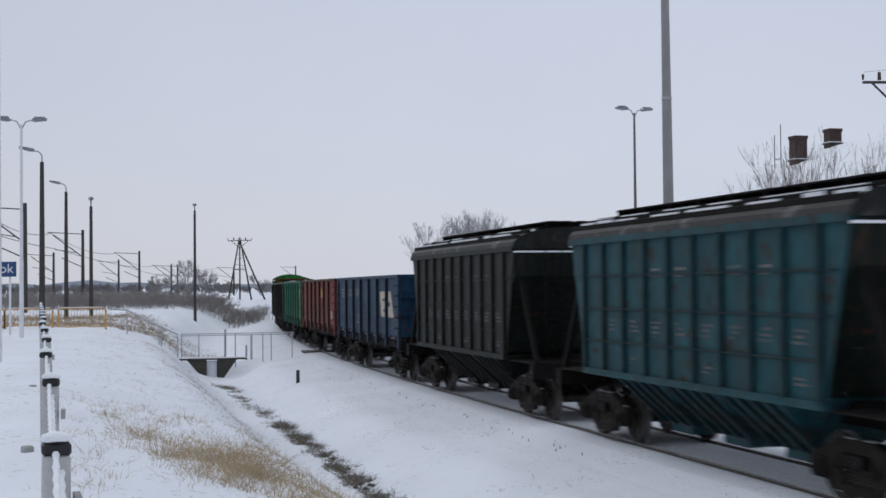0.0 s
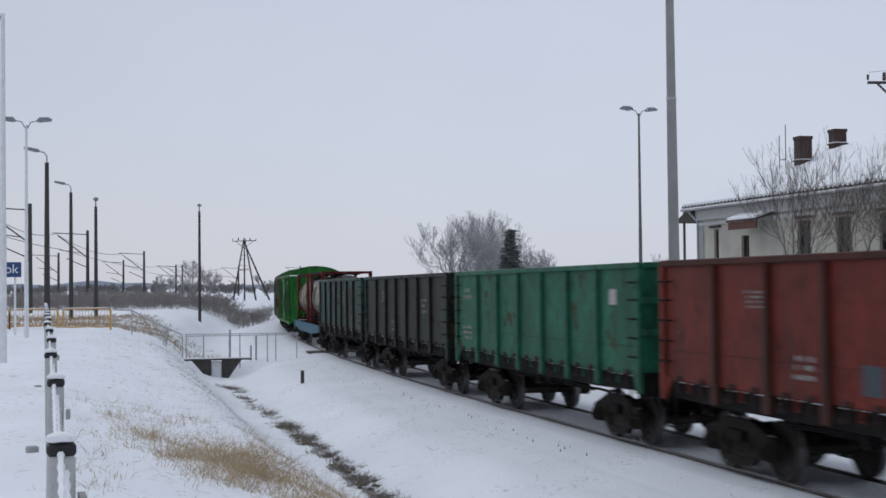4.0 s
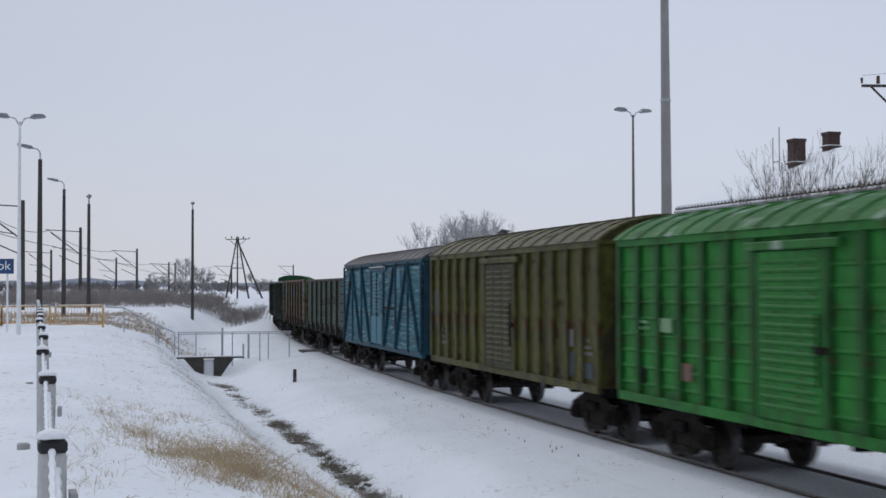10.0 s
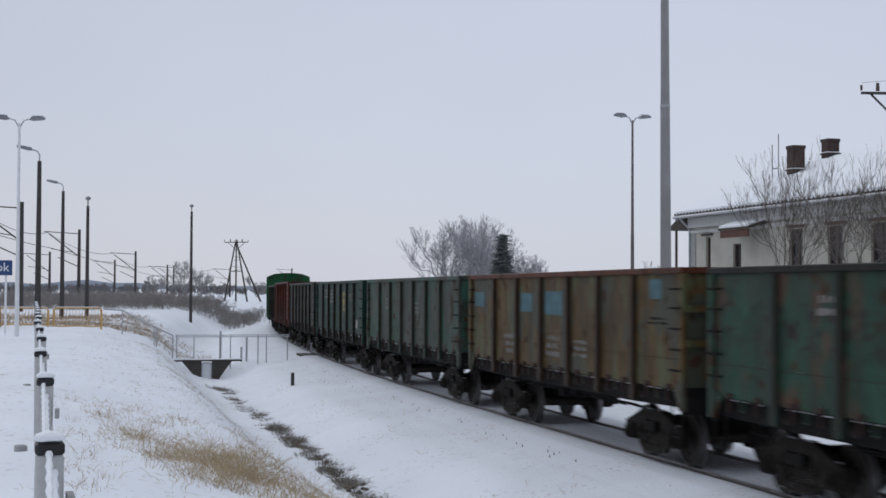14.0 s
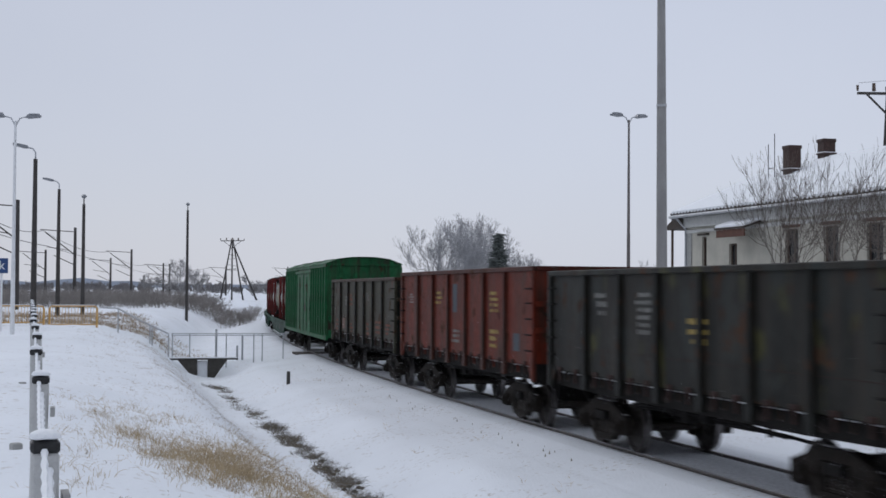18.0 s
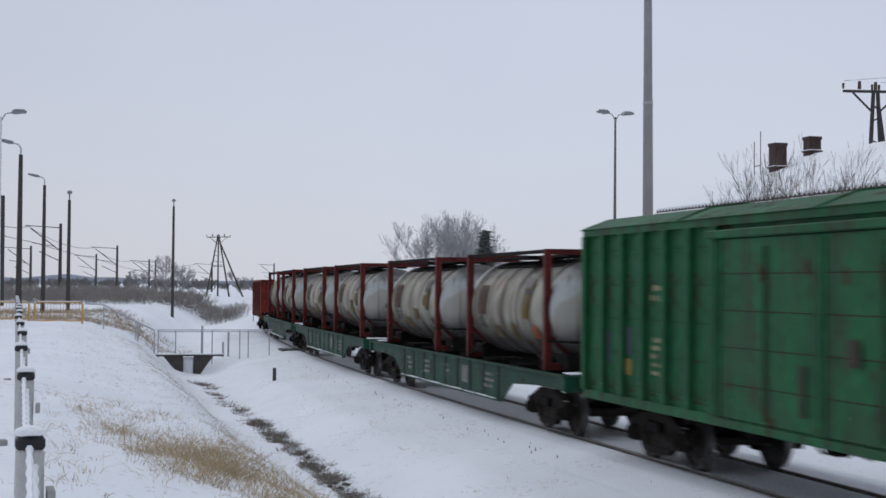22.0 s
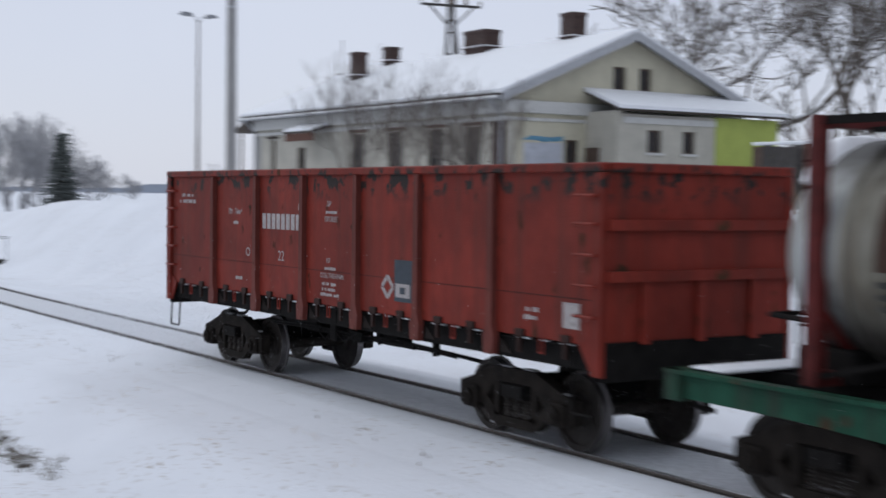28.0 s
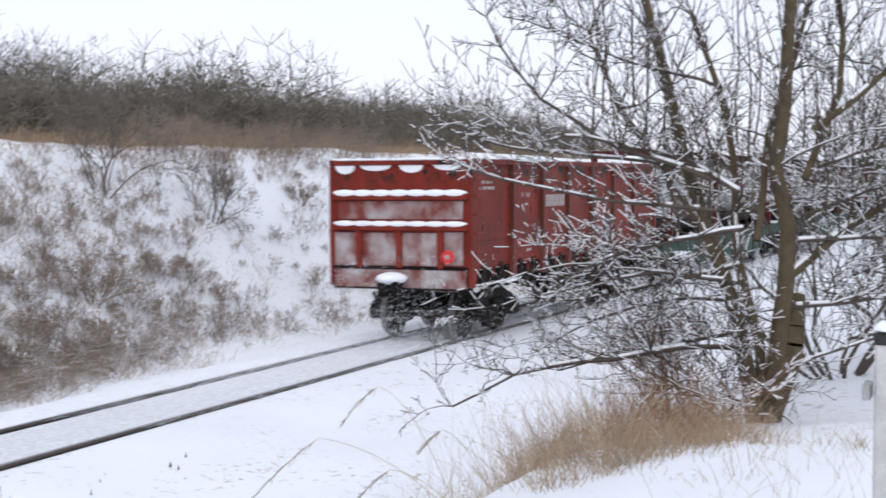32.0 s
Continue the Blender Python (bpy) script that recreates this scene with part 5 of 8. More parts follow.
    if redword:
        for i, wl_ in enumerate((0.2, 0.28, 0.22)):
            placard(-2.35 + i * 0.34, 14, wl_, 0.24, REDMARK, "logo_bar")
    placard(-1.2 + rnd.uniform(-0.1, 0.1), -30, 0.5, 0.3, SPILL, "stain")
    placard(1.45 + rnd.uniform(-0.2, 0.2), rnd.uniform(2, 16), rnd.uniform(0.3, 0.5), rnd.uniform(0.4, 0.7), SPILL, "stain")
    placard(0.1 + rnd.uniform(-0.3, 0.3), rnd.uniform(-32, -8), rnd.uniform(0.35, 0.6), rnd.uniform(0.3, 0.55), SPILL, "stain")
    placard(1.0, 31, 0.62, 0.26, MARK, "placard")
    placard(1.25, 20, 0.5, 0.10, GREYMARK, "lettering")
    placard(1.2, 2 + rnd.uniform(-6, 6), 0.45, 0.3, MARKY, "placard")
    placard(1.75, -26, 0.32, 0.3, ORANGE if seed % 2 else MARK, "placard")
    # front-end plates
    for y, z, wy, wz_, mt in ((-0.15, 1.62, 0.32, 0.3, MARKY), (0.3, 1.5, 0.34, 0.3, REDMARK if seed % 2 else GREYMARK), (0.32, 1.12, 0.4, 0.28, ORANGE), (-0.3, 1.1, 0.36, 0.14, GREYMARK), (0.1, 2.0, 0.45, 0.08, GREYMARK)):
        bm = B()
        d = math.hypot(max(0, abs(y) - wy / 2), max(0, abs(z - zc) - wz_ / 2))
        x = float(np.interp(d + 0.04, [0.02, 0.42, 0.76, 0.96, 1.06, rad], [e_[0] for e_ in ends])) + 0.03
        box(bm, x - 0.012, x + 0.012, y - wy / 2, y + wy / 2, z - wz_ / 2, z + wz_ / 2)
        part("end_placard", bm, mt, c)
    return c


# ---------------------------------------------------------------- the platform: posts, lamps, sign
def toward(heading, dist):
    """Place at a heading (degrees east of north) and distance from the camera's stand."""
    a = math.radians(heading)
    return dist * math.sin(a), dist * math.cos(a)


def post_row():
    first = thing("fence_post", pose(0, 0, 0), "pale concrete post with a black band and a snow cap", "post", "posts along the platform")
    bm = B()
    box(bm, -0.056, 0.056, -0.056, 0.056, -0.1, 0.85, 0.012)
    part("shaft", bm, POSTPALE, first)
    bm = B()
    box(bm, -0.059, 0.059, -0.059, 0.059, 0.845, 0.90, 0.012)
    part("band", bm, BLACKBAND, first)
    bm = B()
    rounded_cap(bm, 0, 0, 0.908, 0.070, 0.068, 0.036, 4)
    part("snow_cap", bm, SNOWCAP, first)
    bm = B()
    box(bm, -0.08, 0.08, 0.07, 0.10, 0.62, 0.68)
    part("chain_bracket", bm, CONCRETE, first)
    spots = [(-6.0 - 4.2 * k, 0.065 - 0.030 * (6.0 + 4.2 * k), 2.46) for k in range(14)]
    first.matrix_basis = pose(spots[0][0], spots[0][1], spots[0][2] - 0.90, 0, 0, 4)
    rnd = random.Random(3)
    for x, y, z in spots[1:] + [(-1.8, 0.0, 2.44), (6.0, 0.583, 2.46)]:
        copy_thing(first, pose(x, y, z - 0.90, rnd.uniform(-1.5, 1.5), rnd.uniform(-1.5, 1.5), rnd.uniform(-4, 6)))
    # frosted chains, two strands from post to post
    for (x0, y0, z0), (x1, y1, z1) in zip([(-1.8, 0.0, 2.44)] + spots[:-1], spots):
        for drop, dy in ((0.045, 0.0), (0.12, 0.022)):
            bm = B()
            n = 60 if x0 > -20 else 14
            prev = []
            for i in range(n + 1):
                u = i / n
                sag = 0.34 * (4 * u * (1 - u)) * (0.75 if drop < 0.2 else 1.0)
                p = Vector((x0 - 0.07 + (x1 - x0 + 0.14) * u, y0 + (y1 - y0) * u + dy, z0 + (z1 - z0) * u - drop - sag))
                prev.append(p)
            tube(bm, prev, 0.014, 6, [0.010 if i % 2 else 0.0165 for i in range(n + 1)])
            tagged(part("chain", bm, SNOWCAP, None), "frost-covered chain slung between concrete posts", "chain", "chains between the posts")
    for k in range(1, 4):
        x = -5.0 - 2.1 * k * k
        bm = B()
        box(bm, -0.05, 0.05, -0.05, 0.05, -0.06, 0.05, 0.012)
        o = part("kerb_stone", bm, CONCRETE, None)
        o.matrix_basis = pose(x, 0.05 + 0.03 * x - 0.16, gz(x, -0.4), 0, 0, 10 * k)
        tagged(o, "small grey concrete block standing in the snow", "concrete block", "blocks beside the posts")


post_row()


def double_lamp(x, y, base, height, label, heading=0, white=True, arms=(-1, 1)):
    t = thing("street_lamp", pose(x, y, base, 0, 0, heading), label, "street lamp", "lamps of the station")
    bm = B()
    rod(bm, (0, 0, -0.3), (0, 0, height * 0.35), 0.085, 0.075, 14)
    rod(bm, (0, 0, height * 0.35), (0, 0, height - 0.15), 0.068, 0.045, 14)
    part("pole", bm, WHITEPAINT if white else LAMPPOLE, t)
    for sy in arms:
        bm = B()
        tube(bm, [(0, 0, height - 0.35), (0, sy * 0.16, height - 0.05), (0, sy * 0.45, height + 0.03)], 0.026, 8)
        a = part("arm", bm, GREYMETAL, t)
        bm = B()
        prism(bm, [(sy * 0.36, height - 0.02), (sy * 0.42, height + 0.09), (sy * 0.72, height + 0.13), (sy * 0.93, height + 0.07), (sy * 0.90, height + 0.0), (sy * 0.5, height - 0.05)], -0.13, 0.13, "x")
        part("lamp_head", bm, LAMPGLASS, a)
        bm = B()
        box(bm, -0.11, 0.11, min(sy * 0.46, sy * 0.86), max(sy * 0.46, sy * 0.86), height + 0.11, height + 0.15, 0.02)
        part("snow_cap", bm, SNOWCAP, a)
    return t


x, y = toward(-93.28, 32.5)
double_lamp(x, y, 1.5, 7.9, "white lamp post standing on the snowy platform", arms=(-1,))
x, y = toward(-92.4, 54)
double_lamp(x, y, gz(x, y), 9.35 - gz(x, y), "white double-armed lamp post beside the yellow railing")
x, y = toward(-67.66, 62)
double_lamp(x, y, gz(x, y), 10.75 - gz(x, y), "grey double-armed lamp post near the station house", 12, False)


def arm_lamp(x, y, top, label):
    b = gz(x, y)
    t = thing("street_lamp", pose(x, y, b), label, "street lamp", "dark lamp posts")
    h = top - b
    bm = B()
    rod(bm, (0, 0, -0.4), (0, 0, h - 0.5), 0.15, 0.09, 12)
    part("pole", bm, DARKPOLE, t)
    bm = B()
    pts = [(0, 0, h - 0.55), (0, 0, h - 0.2), (0, -0.12, h - 0.04), (0, -0.35, h + 0.02)]
    for p, q in zip(pts[:-1], pts[1:]):
        rod(bm, p, q, 0.035, seg=8)
    a = part("arm", bm, GREYMETAL, t)
    bm = B()
    prism(bm, [(-0.3, h - 0.02), (-0.35, h + 0.1), (-0.7, h + 0.17), (-1.0, h + 0.2), (-1.0, h + 0.1), (-0.5, h - 0.03)], -0.14, 0.14, "x")
    part("lamp_head", bm, LAMPGLASS, a)


x, y = toward(-91.62, 66)
arm_lamp(x, y, 9.35, "dark pole with one lamp arm behind the yellow railing")
x, y = toward(-90.7, 90)
arm_lamp(x, y, 9.6, "dark pole with one drooping lamp arm")


def bulb_pole(x, y, top, label):
    b = gz(x, y)
    t = thing("lamp_pole", pose(x, y, b), label, "street lamp", "dark lamp posts")
    bm = B()
    rod(bm, (0, 0, -0.4), (0, 0, top - b - 0.6), 0.14, 0.10, 12)
    part("pole", bm, DARKPOLE, t)
    bm = B()
    rod(bm, (0, 0, top - b - 0.6), (0, 0, top - b - 0.15), 0.04, seg=8)
    part("neck", bm, DARKPOLE, t)
    bm = B()
    rod(bm, (0, 0, top - b - 0.2), (0, 0, top - b - 0.05), 0.10, 0.21, 14)
    rod(bm, (0, 0, top - b - 0.05), (0, 0, top - b + 0.06), 0.21, 0.08, 14)
    part("lamp_head", bm, LAMPGLASS, t)


for hd, ds, tp in ((-89.74, 98, 9.25), (-85.66, 125, 10.42)):
    x, y = toward(hd, ds)
    bulb_pole(x, y, tp, "dark slender pole topped by a mushroom lamp")

# tall concrete mast beside the station house, leaning a little
mx, my = toward(-66.30, 46)
mast = thing("concrete_mast", pose(mx, my, gz(mx, my), 0, -0.6, 0), "tall tapered concrete mast with a pale ring", "mast")
bm = B()
rod(bm, (0, 0, -0.5), (0, 0, 8.3), 0.195, 0.155, 20)
rod(bm, (0, 0, 8.3), (0, 0, 18), 0.15, 0.10, 20)
part("shaft", bm, MASTGREY, mast)
bm = B()
rod(bm, (0, 0, 8.22), (0, 0, 8.3), 0.17, seg=20)
part("collar", bm, GREYMETAL, mast)

# station name sign
sx_, sy_ = -59.0, -2.67
sign = thing("station_sign", pose(sx_, sy_, gz(sx_, sy_ - 1.5), 0, 0, 90), "blue station sign with white letters on two posts", "sign")
base = gz(sx_, sy_ - 1.5)
bm = B()
box(bm, -3.0, 0.0, -0.02, 0.02, 3.57 - base, 4.18 - base, 0.01)
panel = part("panel", bm, BLUESIGN, sign)
for x in (-0.25, -2.7):
    bm = B()
    rod(bm, (x, 0.05, -0.3), (x, 0.05, 4.1 - base), 0.045, seg=10)
    part("post", bm, WHITEPAINT, sign)
cu = bpy.data.curves.new("letters", "FONT")
cu.body, cu.size, cu.extrude, cu.align_x = "ok", 0.52, 0.002, "RIGHT"
cu.materials.append(WHITEPAINT)
ob = new("letters", cu)
ob.parent = panel
ob.matrix_basis = Matrix.Translation((-0.12, -0.024, 3.73 - base)) @ Euler((math.pi / 2, 0, 0)).to_matrix().to_4x4()


# yellow railing, stair handrail and crossing fence, all in one line across the view
def railing(y0, y1, x, label):
    b = min(gz(x, y0), gz(x, y1)) - 0.02
    t = thing("railing", pose(x, (y0 + y1) / 2, b), label, "railing", "yellow railings")
    h, w = 2.16 - b, (y1 - y0) / 2
    for sy in (-1, 1):
        bm = B()
        rod(bm, (0, sy * w, -0.2), (0, sy * w, h - 0.1), 0.05, seg=10)
        part("post", bm, YELLOW, t)
    bm = B()
    pts = [(0, -w, h - 0.14), (0, -w + 0.04, h - 0.04), (0, -w + 0.14, h), (0, w - 0.14, h), (0, w - 0.04, h - 0.04), (0, w, h - 0.14)]
    for p, q in zip(pts[:-1], pts[1:]):
        rod(bm, p, q, 0.035, seg=8)
    part("top_rail", bm, YELLOW, t)
    bm = B()
    rod(bm, (0, -w, 0.16), (0, w, 0.16), 0.03, seg=8)
    part("bottom_rail", bm, YELLOW, t)
    for yy in np.arange(-w + 0.14, w - 0.05, 0.14):
        bm = B()
        rod(bm, (0, yy, 0.16), (0, yy, h - 0.02), 0.011, seg=5)
        part("bar", bm, YELLOW, t)
    bm = B()
    box(bm, -0.04, 0.04, -w + 0.1, w - 0.1, h + 0.025, h + 0.055, 0.012)
    part("snow_line", bm, SNOWCAP, t)


for a in (-5.6, -3.5, -1.15):
    railing(a, a + 2.1, -66.0, "orange-yellow tubular railing with thin bars, snow on top")

hand = thing("handrail", pose(-66, 0, 0), "pale grey handrail running down the snowy steps", "handrail")
pts = [(0, 1.1, 2.1), (0, 1.9, 2.05), (0, 2.9, 1.5), (0, 4.2, 0.88)]
bm = B()
for p, q in zip(pts[:-1], pts[1:]):
    rod(bm, p, q, 0.035, seg=8)
part("rail", bm, GREYMETAL, hand)
for yy, zz in ((1.9, 2.05), (3.35, 1.28), (3.45, 1.23), (4.2, 0.88)):
    bm = B()
    rod(bm, (0, yy, gz(-66, yy) - 0.2), (0, yy, zz), 0.03, seg=8)
    part("post", bm, GREYMETAL, hand)


def crossing_fence(y0, y1, posts, label):
    t = thing("crossing_fence", pose(-66.3, 0, 0), label, "fence", "fences at the foot crossing")
    for z in (0.88, 0.80):
        bm = B()
        rod(bm, (0, y0, z), (0, y1, z), 0.022, seg=8)
        part("rail", bm, GREYMETAL, t)
    for yy in posts:
        bm = B()
        rod(bm, (0, yy, gz(-66.3, yy) - 0.2), (0, yy, 0.88), 0.028, seg=8)
        part("post", bm, GREYMETAL, t)


crossing_fence(4.35, 9.7, (4.4, 5.2, 6.4, 6.9, 8.2, 8.6, 9.6), "grey tube fence guarding the foot crossing")
crossing_fence(13.9, 17.8, (13.95, 14.9, 16.1, 17.7), "grey tube fence beyond the track at the crossing")
for yy, hh in ((6.55, 1.55), (7.55, 0.7), (7.8, 1.15)):
    bm = B()
    rod(bm, (0, 0, -0.2), (0, 0, hh), 0.05, seg=10)
    o = part("warning_post", bm, GREYMETAL, None)
    o.matrix_basis = pose(-67.5, yy, gz(-67.5, yy))
    tagged(o, "grey steel post standing at the foot crossing", "post", "posts at the crossing")

# crossing deck between and beside the rails
tc = track(-68.3)
deck = thing("crossing_deck", pose(tc[0], tc[1], tc[2], 0, 0, math.degrees(float(np.interp(-68.3, _S, _TH)))), "dark plank deck of the foot crossing, half under snow", "crossing")
for i in range(6):
    bm = B()
    box(bm, -0.95 + i * 0.32, -0.66 + i * 0.32, -0.66, 0.66, -0.12, -0.01, 0.01)
    part("plank", bm, SOFFIT, deck)
for sy in (-1, 1):
    for i in range(6):
        bm = B()
        box(bm, -0.95 + i * 0.32, -0.66 + i * 0.32, min(sy * 0.84, sy * 1.7), max(sy * 0.84, sy * 1.7), -0.2, -0.012, 0.01)
        part("plank", bm, SOFFIT, deck)


# culverts under the path
CULVERT = plain("dark_damp_concrete", (0.065, 0.06, 0.053), 0.9, var=0.3, scale=6)


def culvert(x, y, z, w, label):
    t = thing("culvert", pose(x, y, z), label, "culvert", "culverts under the path")
    hw, hole = w / 2, 0.25
    for nm, pts in (("wing", [(-1.15, 0.42), (-hole, 0.42), (-hole, -0.5), (-0.42, -0.42)]), ("wing", [(hole, 0.42), (1.15, 0.42), (0.8, -0.05), (0.55, -0.42), (hole, -0.5)])):
        bm = B()
        prism(bm, pts, -0.12, 0.12, "x")
        part(nm, bm, CULVERT, t)
    bm = B()
    # added white block that stands in for snow seen through the opening
    box(bm, -0.3, -0.02, -hole + 0.004, hole - 0.004, -0.5, 0.36, 0.03)
    part("opening_fill", bm, SNOWCAP, t, "white block added in the opening for the snow seen beyond")
    bm = B()
    box(bm, -0.18, 0.2, -hw - 0.1, hw + 0.1, 0.42, 0.49, 0.02)
    part("coping", bm, CULVERT, t)
    bm = B()
    box(bm, -0.16, 0.18, -hw - 0.1, hw + 0.1, 0.49, 0.54, 0.02)
    part("snow_cap", bm, SNOWCAP, t)


culvert(-65.4, 5.72, -0.72, 3.0, "grey concrete culvert head over the ditch, snow on its coping")
culvert(-65.4, 16.2, -0.62, 2.2, "small concrete culvert head beyond the track")

bm = B()
rod(bm, (0, 0, -0.2), (0, 0, 0.46), 0.07, 0.065, 12)
mk_ = part("marker_post", bm, DARKPOLE, None)
mk_.matrix_basis = pose(-51.2, 7.62, gz(-51.2, 7.62))
tagged(mk_, "short dark marker post in the snow beside the track", "marker post")


# ---------------------------------------------------------------- the electrified line in the distance
def catenary_mast(hd, ds, h, label, both=True, lean=0):
    x, y = toward(hd, ds)
    b = max(0.3, min(1.6, EYE + ds * math.tan(math.radians(-0.5))))
    t = thing("catenary_mast", pose(x, y, b, 0, 0, 0), label, "catenary mast", "masts of the electric line")
    bm = B()
    rod(bm, (0, 0, -2.5), (0, 0, h), 0.24, 0.16, 10)
    part("mast", bm, DARKPOLE, t)
    bm = B()
    rod(bm, (0, 0, h - 0.5), (0, -4.0, h - 0.3), 0.05, seg=6)
    rod(bm, (0, 0, h - 3.2), (0, -3.4, h - 0.6), 0.06, seg=6)
    rod(bm, (0, -0.6, h - 2.7), (0, -3.2, h - 2.3), 0.04, seg=6)
    rod(bm, (0, 0, h - 4.4), (0, -2.4, h - 3.3), 0.05, seg=6)
    part("cantilever", bm, DARKPOLE, t)
    return x, y, b + h


tops = []
for hd, ds, h in ((-92.27, 116, 8.3), (-90.06, 169, 8.3), (-87.86, 230, 7.9), (-91.18, 225, 7.5), (-88.67, 270, 7.6), (-86.6, 300, 7.5), (-86.35, 330, 8.0), (-84.1, 330, 7.6), (-81.6, 360, 8.0)):
    tops.append(catenary_mast(hd, ds, h, "dark mast with a cantilever of the distant electric line"))


def wire(p, q, sag, name, label, r=0.02):
    bm = B()
    tube(bm, [Vector(p).lerp(Vector(q), i / 16) - Vector((0, 0, sag * 4 * (i / 16) * (1 - i / 16))) for i in range(17)], r, 4)
    tagged(part(name, bm, WIRE, None), label, "wire", "overhead wires")


chain_ = [tops[0], tops[1], tops[2], tops[5], tops[7]]
for a, b in zip(chain_[:-1], chain_[1:]):
    for dz, dy, sg in ((-0.4, -3.6, 0.9), (-2.2, -3.2, 0.15)):
        wire((a[0], a[1] + dy, a[2] + dz), (b[0], b[1] + dy, b[2] + dz), sg, "contact_wire", "thin overhead wire of the electric line", 0.035)
for dz, dy, sg in ((-0.4, -3.6, 0.9), (-2.2, -3.2, 0.15)):
    a = tops[0]
    wire((a[0], a[1] + dy, a[2] + dz), (a[0] + 70, a[1] - 8 + dy, a[2] + dz), sg, "contact_wire", "thin overhead wire of the electric line", 0.03)


def a_pole(x, y, b, h, splay, arm, label, legs=2):
    t = thing("power_pole", pose(x, y, b), label, "power pole", "wooden power poles")
    for sy in ((-1, 1) if legs == 2 else (-1, 0, 1)):
        bm = B()
        rod(bm, (0, sy * splay, -1.0), (0, sy * 0.12, h), 0.15, 0.10, 8)
        part("leg", bm, DARKPOLE, t)
    bm = B()
    bar(bm, (0, -splay * 0.55, h * 0.5), (0, splay * 0.55, h * 0.5), 0.12, 0.1)
    part("brace", bm, DARKPOLE, t)
    bm = B()
    bar(bm, (0, -arm, h - 0.12), (0, arm, h - 0.02), 0.13, 0.13)
    part("crossarm", bm, DARKPOLE, t)
    for sy in (-1, 1):
        bm = B()
        bar(bm, (0, sy * arm * 0.75, h - 0.1), (0, sy * 0.1, h - 1.2), 0.08, 0.08)
        part("strut", bm, DARKPOLE, t)
    for k_ in range(1, 7):
        z_ = h * (0.42 + 0.085 * k_)
        w_ = splay + (0.12 - splay) * z_ / h
        bm = B()
        bar(bm, (0, -w_, z_), (0, w_, z_ + (0.25 if k_ % 2 else -0.25)), 0.06, 0.06)
        part("lattice_bar", bm, DARKPOLE, t)
    bm = B()
    rod(bm, (0.2, splay * 2.2, -1.0), (0, 0.15, h * 0.93), 0.16, 0.11, 8)
    part("stay_leg", bm, DARKPOLE, t)
    for yy in (-arm * 0.5, 0.0, arm * 0.5):
        bm = B()
        rod(bm, (0, yy, h + 0.02), (0, yy, h + 0.42), 0.10, 0.08, 8)
        part("insulator", bm, BROWNWOOD, t)
    for yy in (-arm, -0.2, 0.2, arm):
        bm = B()
        rod(bm, (0, yy, h), (0, yy, h + 0.28), 0.05, 0.07, 8)
        part("insulator", bm, BROWNWOOD, t)


x, y = toward(-83.86, 228)
a_pole(x, y, 1.0, 9.6, 2.0, 1.9, "wooden A-frame power pole standing in a snowy field", 3)
x, y = toward(-57.43, 74)
a_pole(x, y, 2.7, 10.5, 0.75, 1.85, "dark power pole with a wide crossarm behind the roof")
for dy in (-1.8, 0.3, 1.8):
    wire((x, y + dy, 13.6), (x + 60, y + 40 + dy, 14.5), 0.6, "power_line", "thin power line running from the pole", 0.009)


# ---------------------------------------------------------------- the station house
HX0, HX1, HY0, HY1 = -56.15, -37.0, 25.8, 35.9
EAVE, RIDGE_Y, RIDGE_Z = 6.30, 30.85, 8.62
GB = 2.55
house = thing("station_house", pose(0, 0, 0), "old beige station house with a snowy gable roof", "house")


def wall_with_holes(name, axis, plane0, plane1, a0, a1, z0, z1, holes, material, label=""):
    """A wall with real openings, put together from blocks round them."""
    bm = B()
    us = sorted({a0, a1, *[h[0] for h in holes], *[h[1] for h in holes]})
    zs = sorted({z0, z1, *[h[2] for h in holes], *[h[3] for h in holes]})
    for ua, ub in zip(us[:-1], us[1:]):
        for za, zb_ in zip(zs[:-1], zs[1:]):
            uc, zc = (ua + ub) / 2, (za + zb_) / 2
            if any(h[0] < uc < h[1] and h[2] < zc < h[3] for h in holes):
                continue
            if axis == "y":
                box(bm, ua, ub, plane0, plane1, za, zb_)
            else:
                box(bm, plane0, plane1, ua, ub, za, zb_)
    bmesh.ops.remove_doubles(bm, verts=bm.verts[:], dist=0.001)
    return part(name, bm, material, house, label)


front_holes = [(-54.6, -54.15, 3.3, 5.35), (-52.05, -51.35, 2.6, 5.0), (-47.4, -46.4, 3.4, 5.4), (-44.6, -43.6, 3.4, 5.4), (-41.8, -40.8, 3.4, 5.4), (-39.4, -38.5, 3.4, 5.4)]
wall_with_holes("front_wall", "y", HY0, HY0 + 0.4, HX0, HX1, GB - 0.4, EAVE, front_holes, PLASTER)
wall_with_holes("back_wall", "y", HY1 - 0.4, HY1, HX0, HX1, GB - 0.4, EAVE, [], PLASTER)
gable_holes = [(30.2, 30.75, 6.75, 7.55), (31.35, 31.9, 6.75, 7.55)]
wall_with_holes("gable_base", "x", HX1 - 0.4, HX1, HY0 + 0.4, HY1 - 0.4, GB - 0.4, EAVE, [(28.2, 28.75, 2.6, 5.0)], CREAM)
wall_with_holes("end_wall", "x", HX0, HX0 + 0.4, HY0 + 0.4, HY1 - 0.4, GB - 0.4, EAVE, [], PLASTER)


def roof_z(y):
    return RIDGE_Z - abs(y - RIDGE_Y) * (RIDGE_Z - EAVE) / (RIDGE_Y - HY0 + 0.5) - 0.02


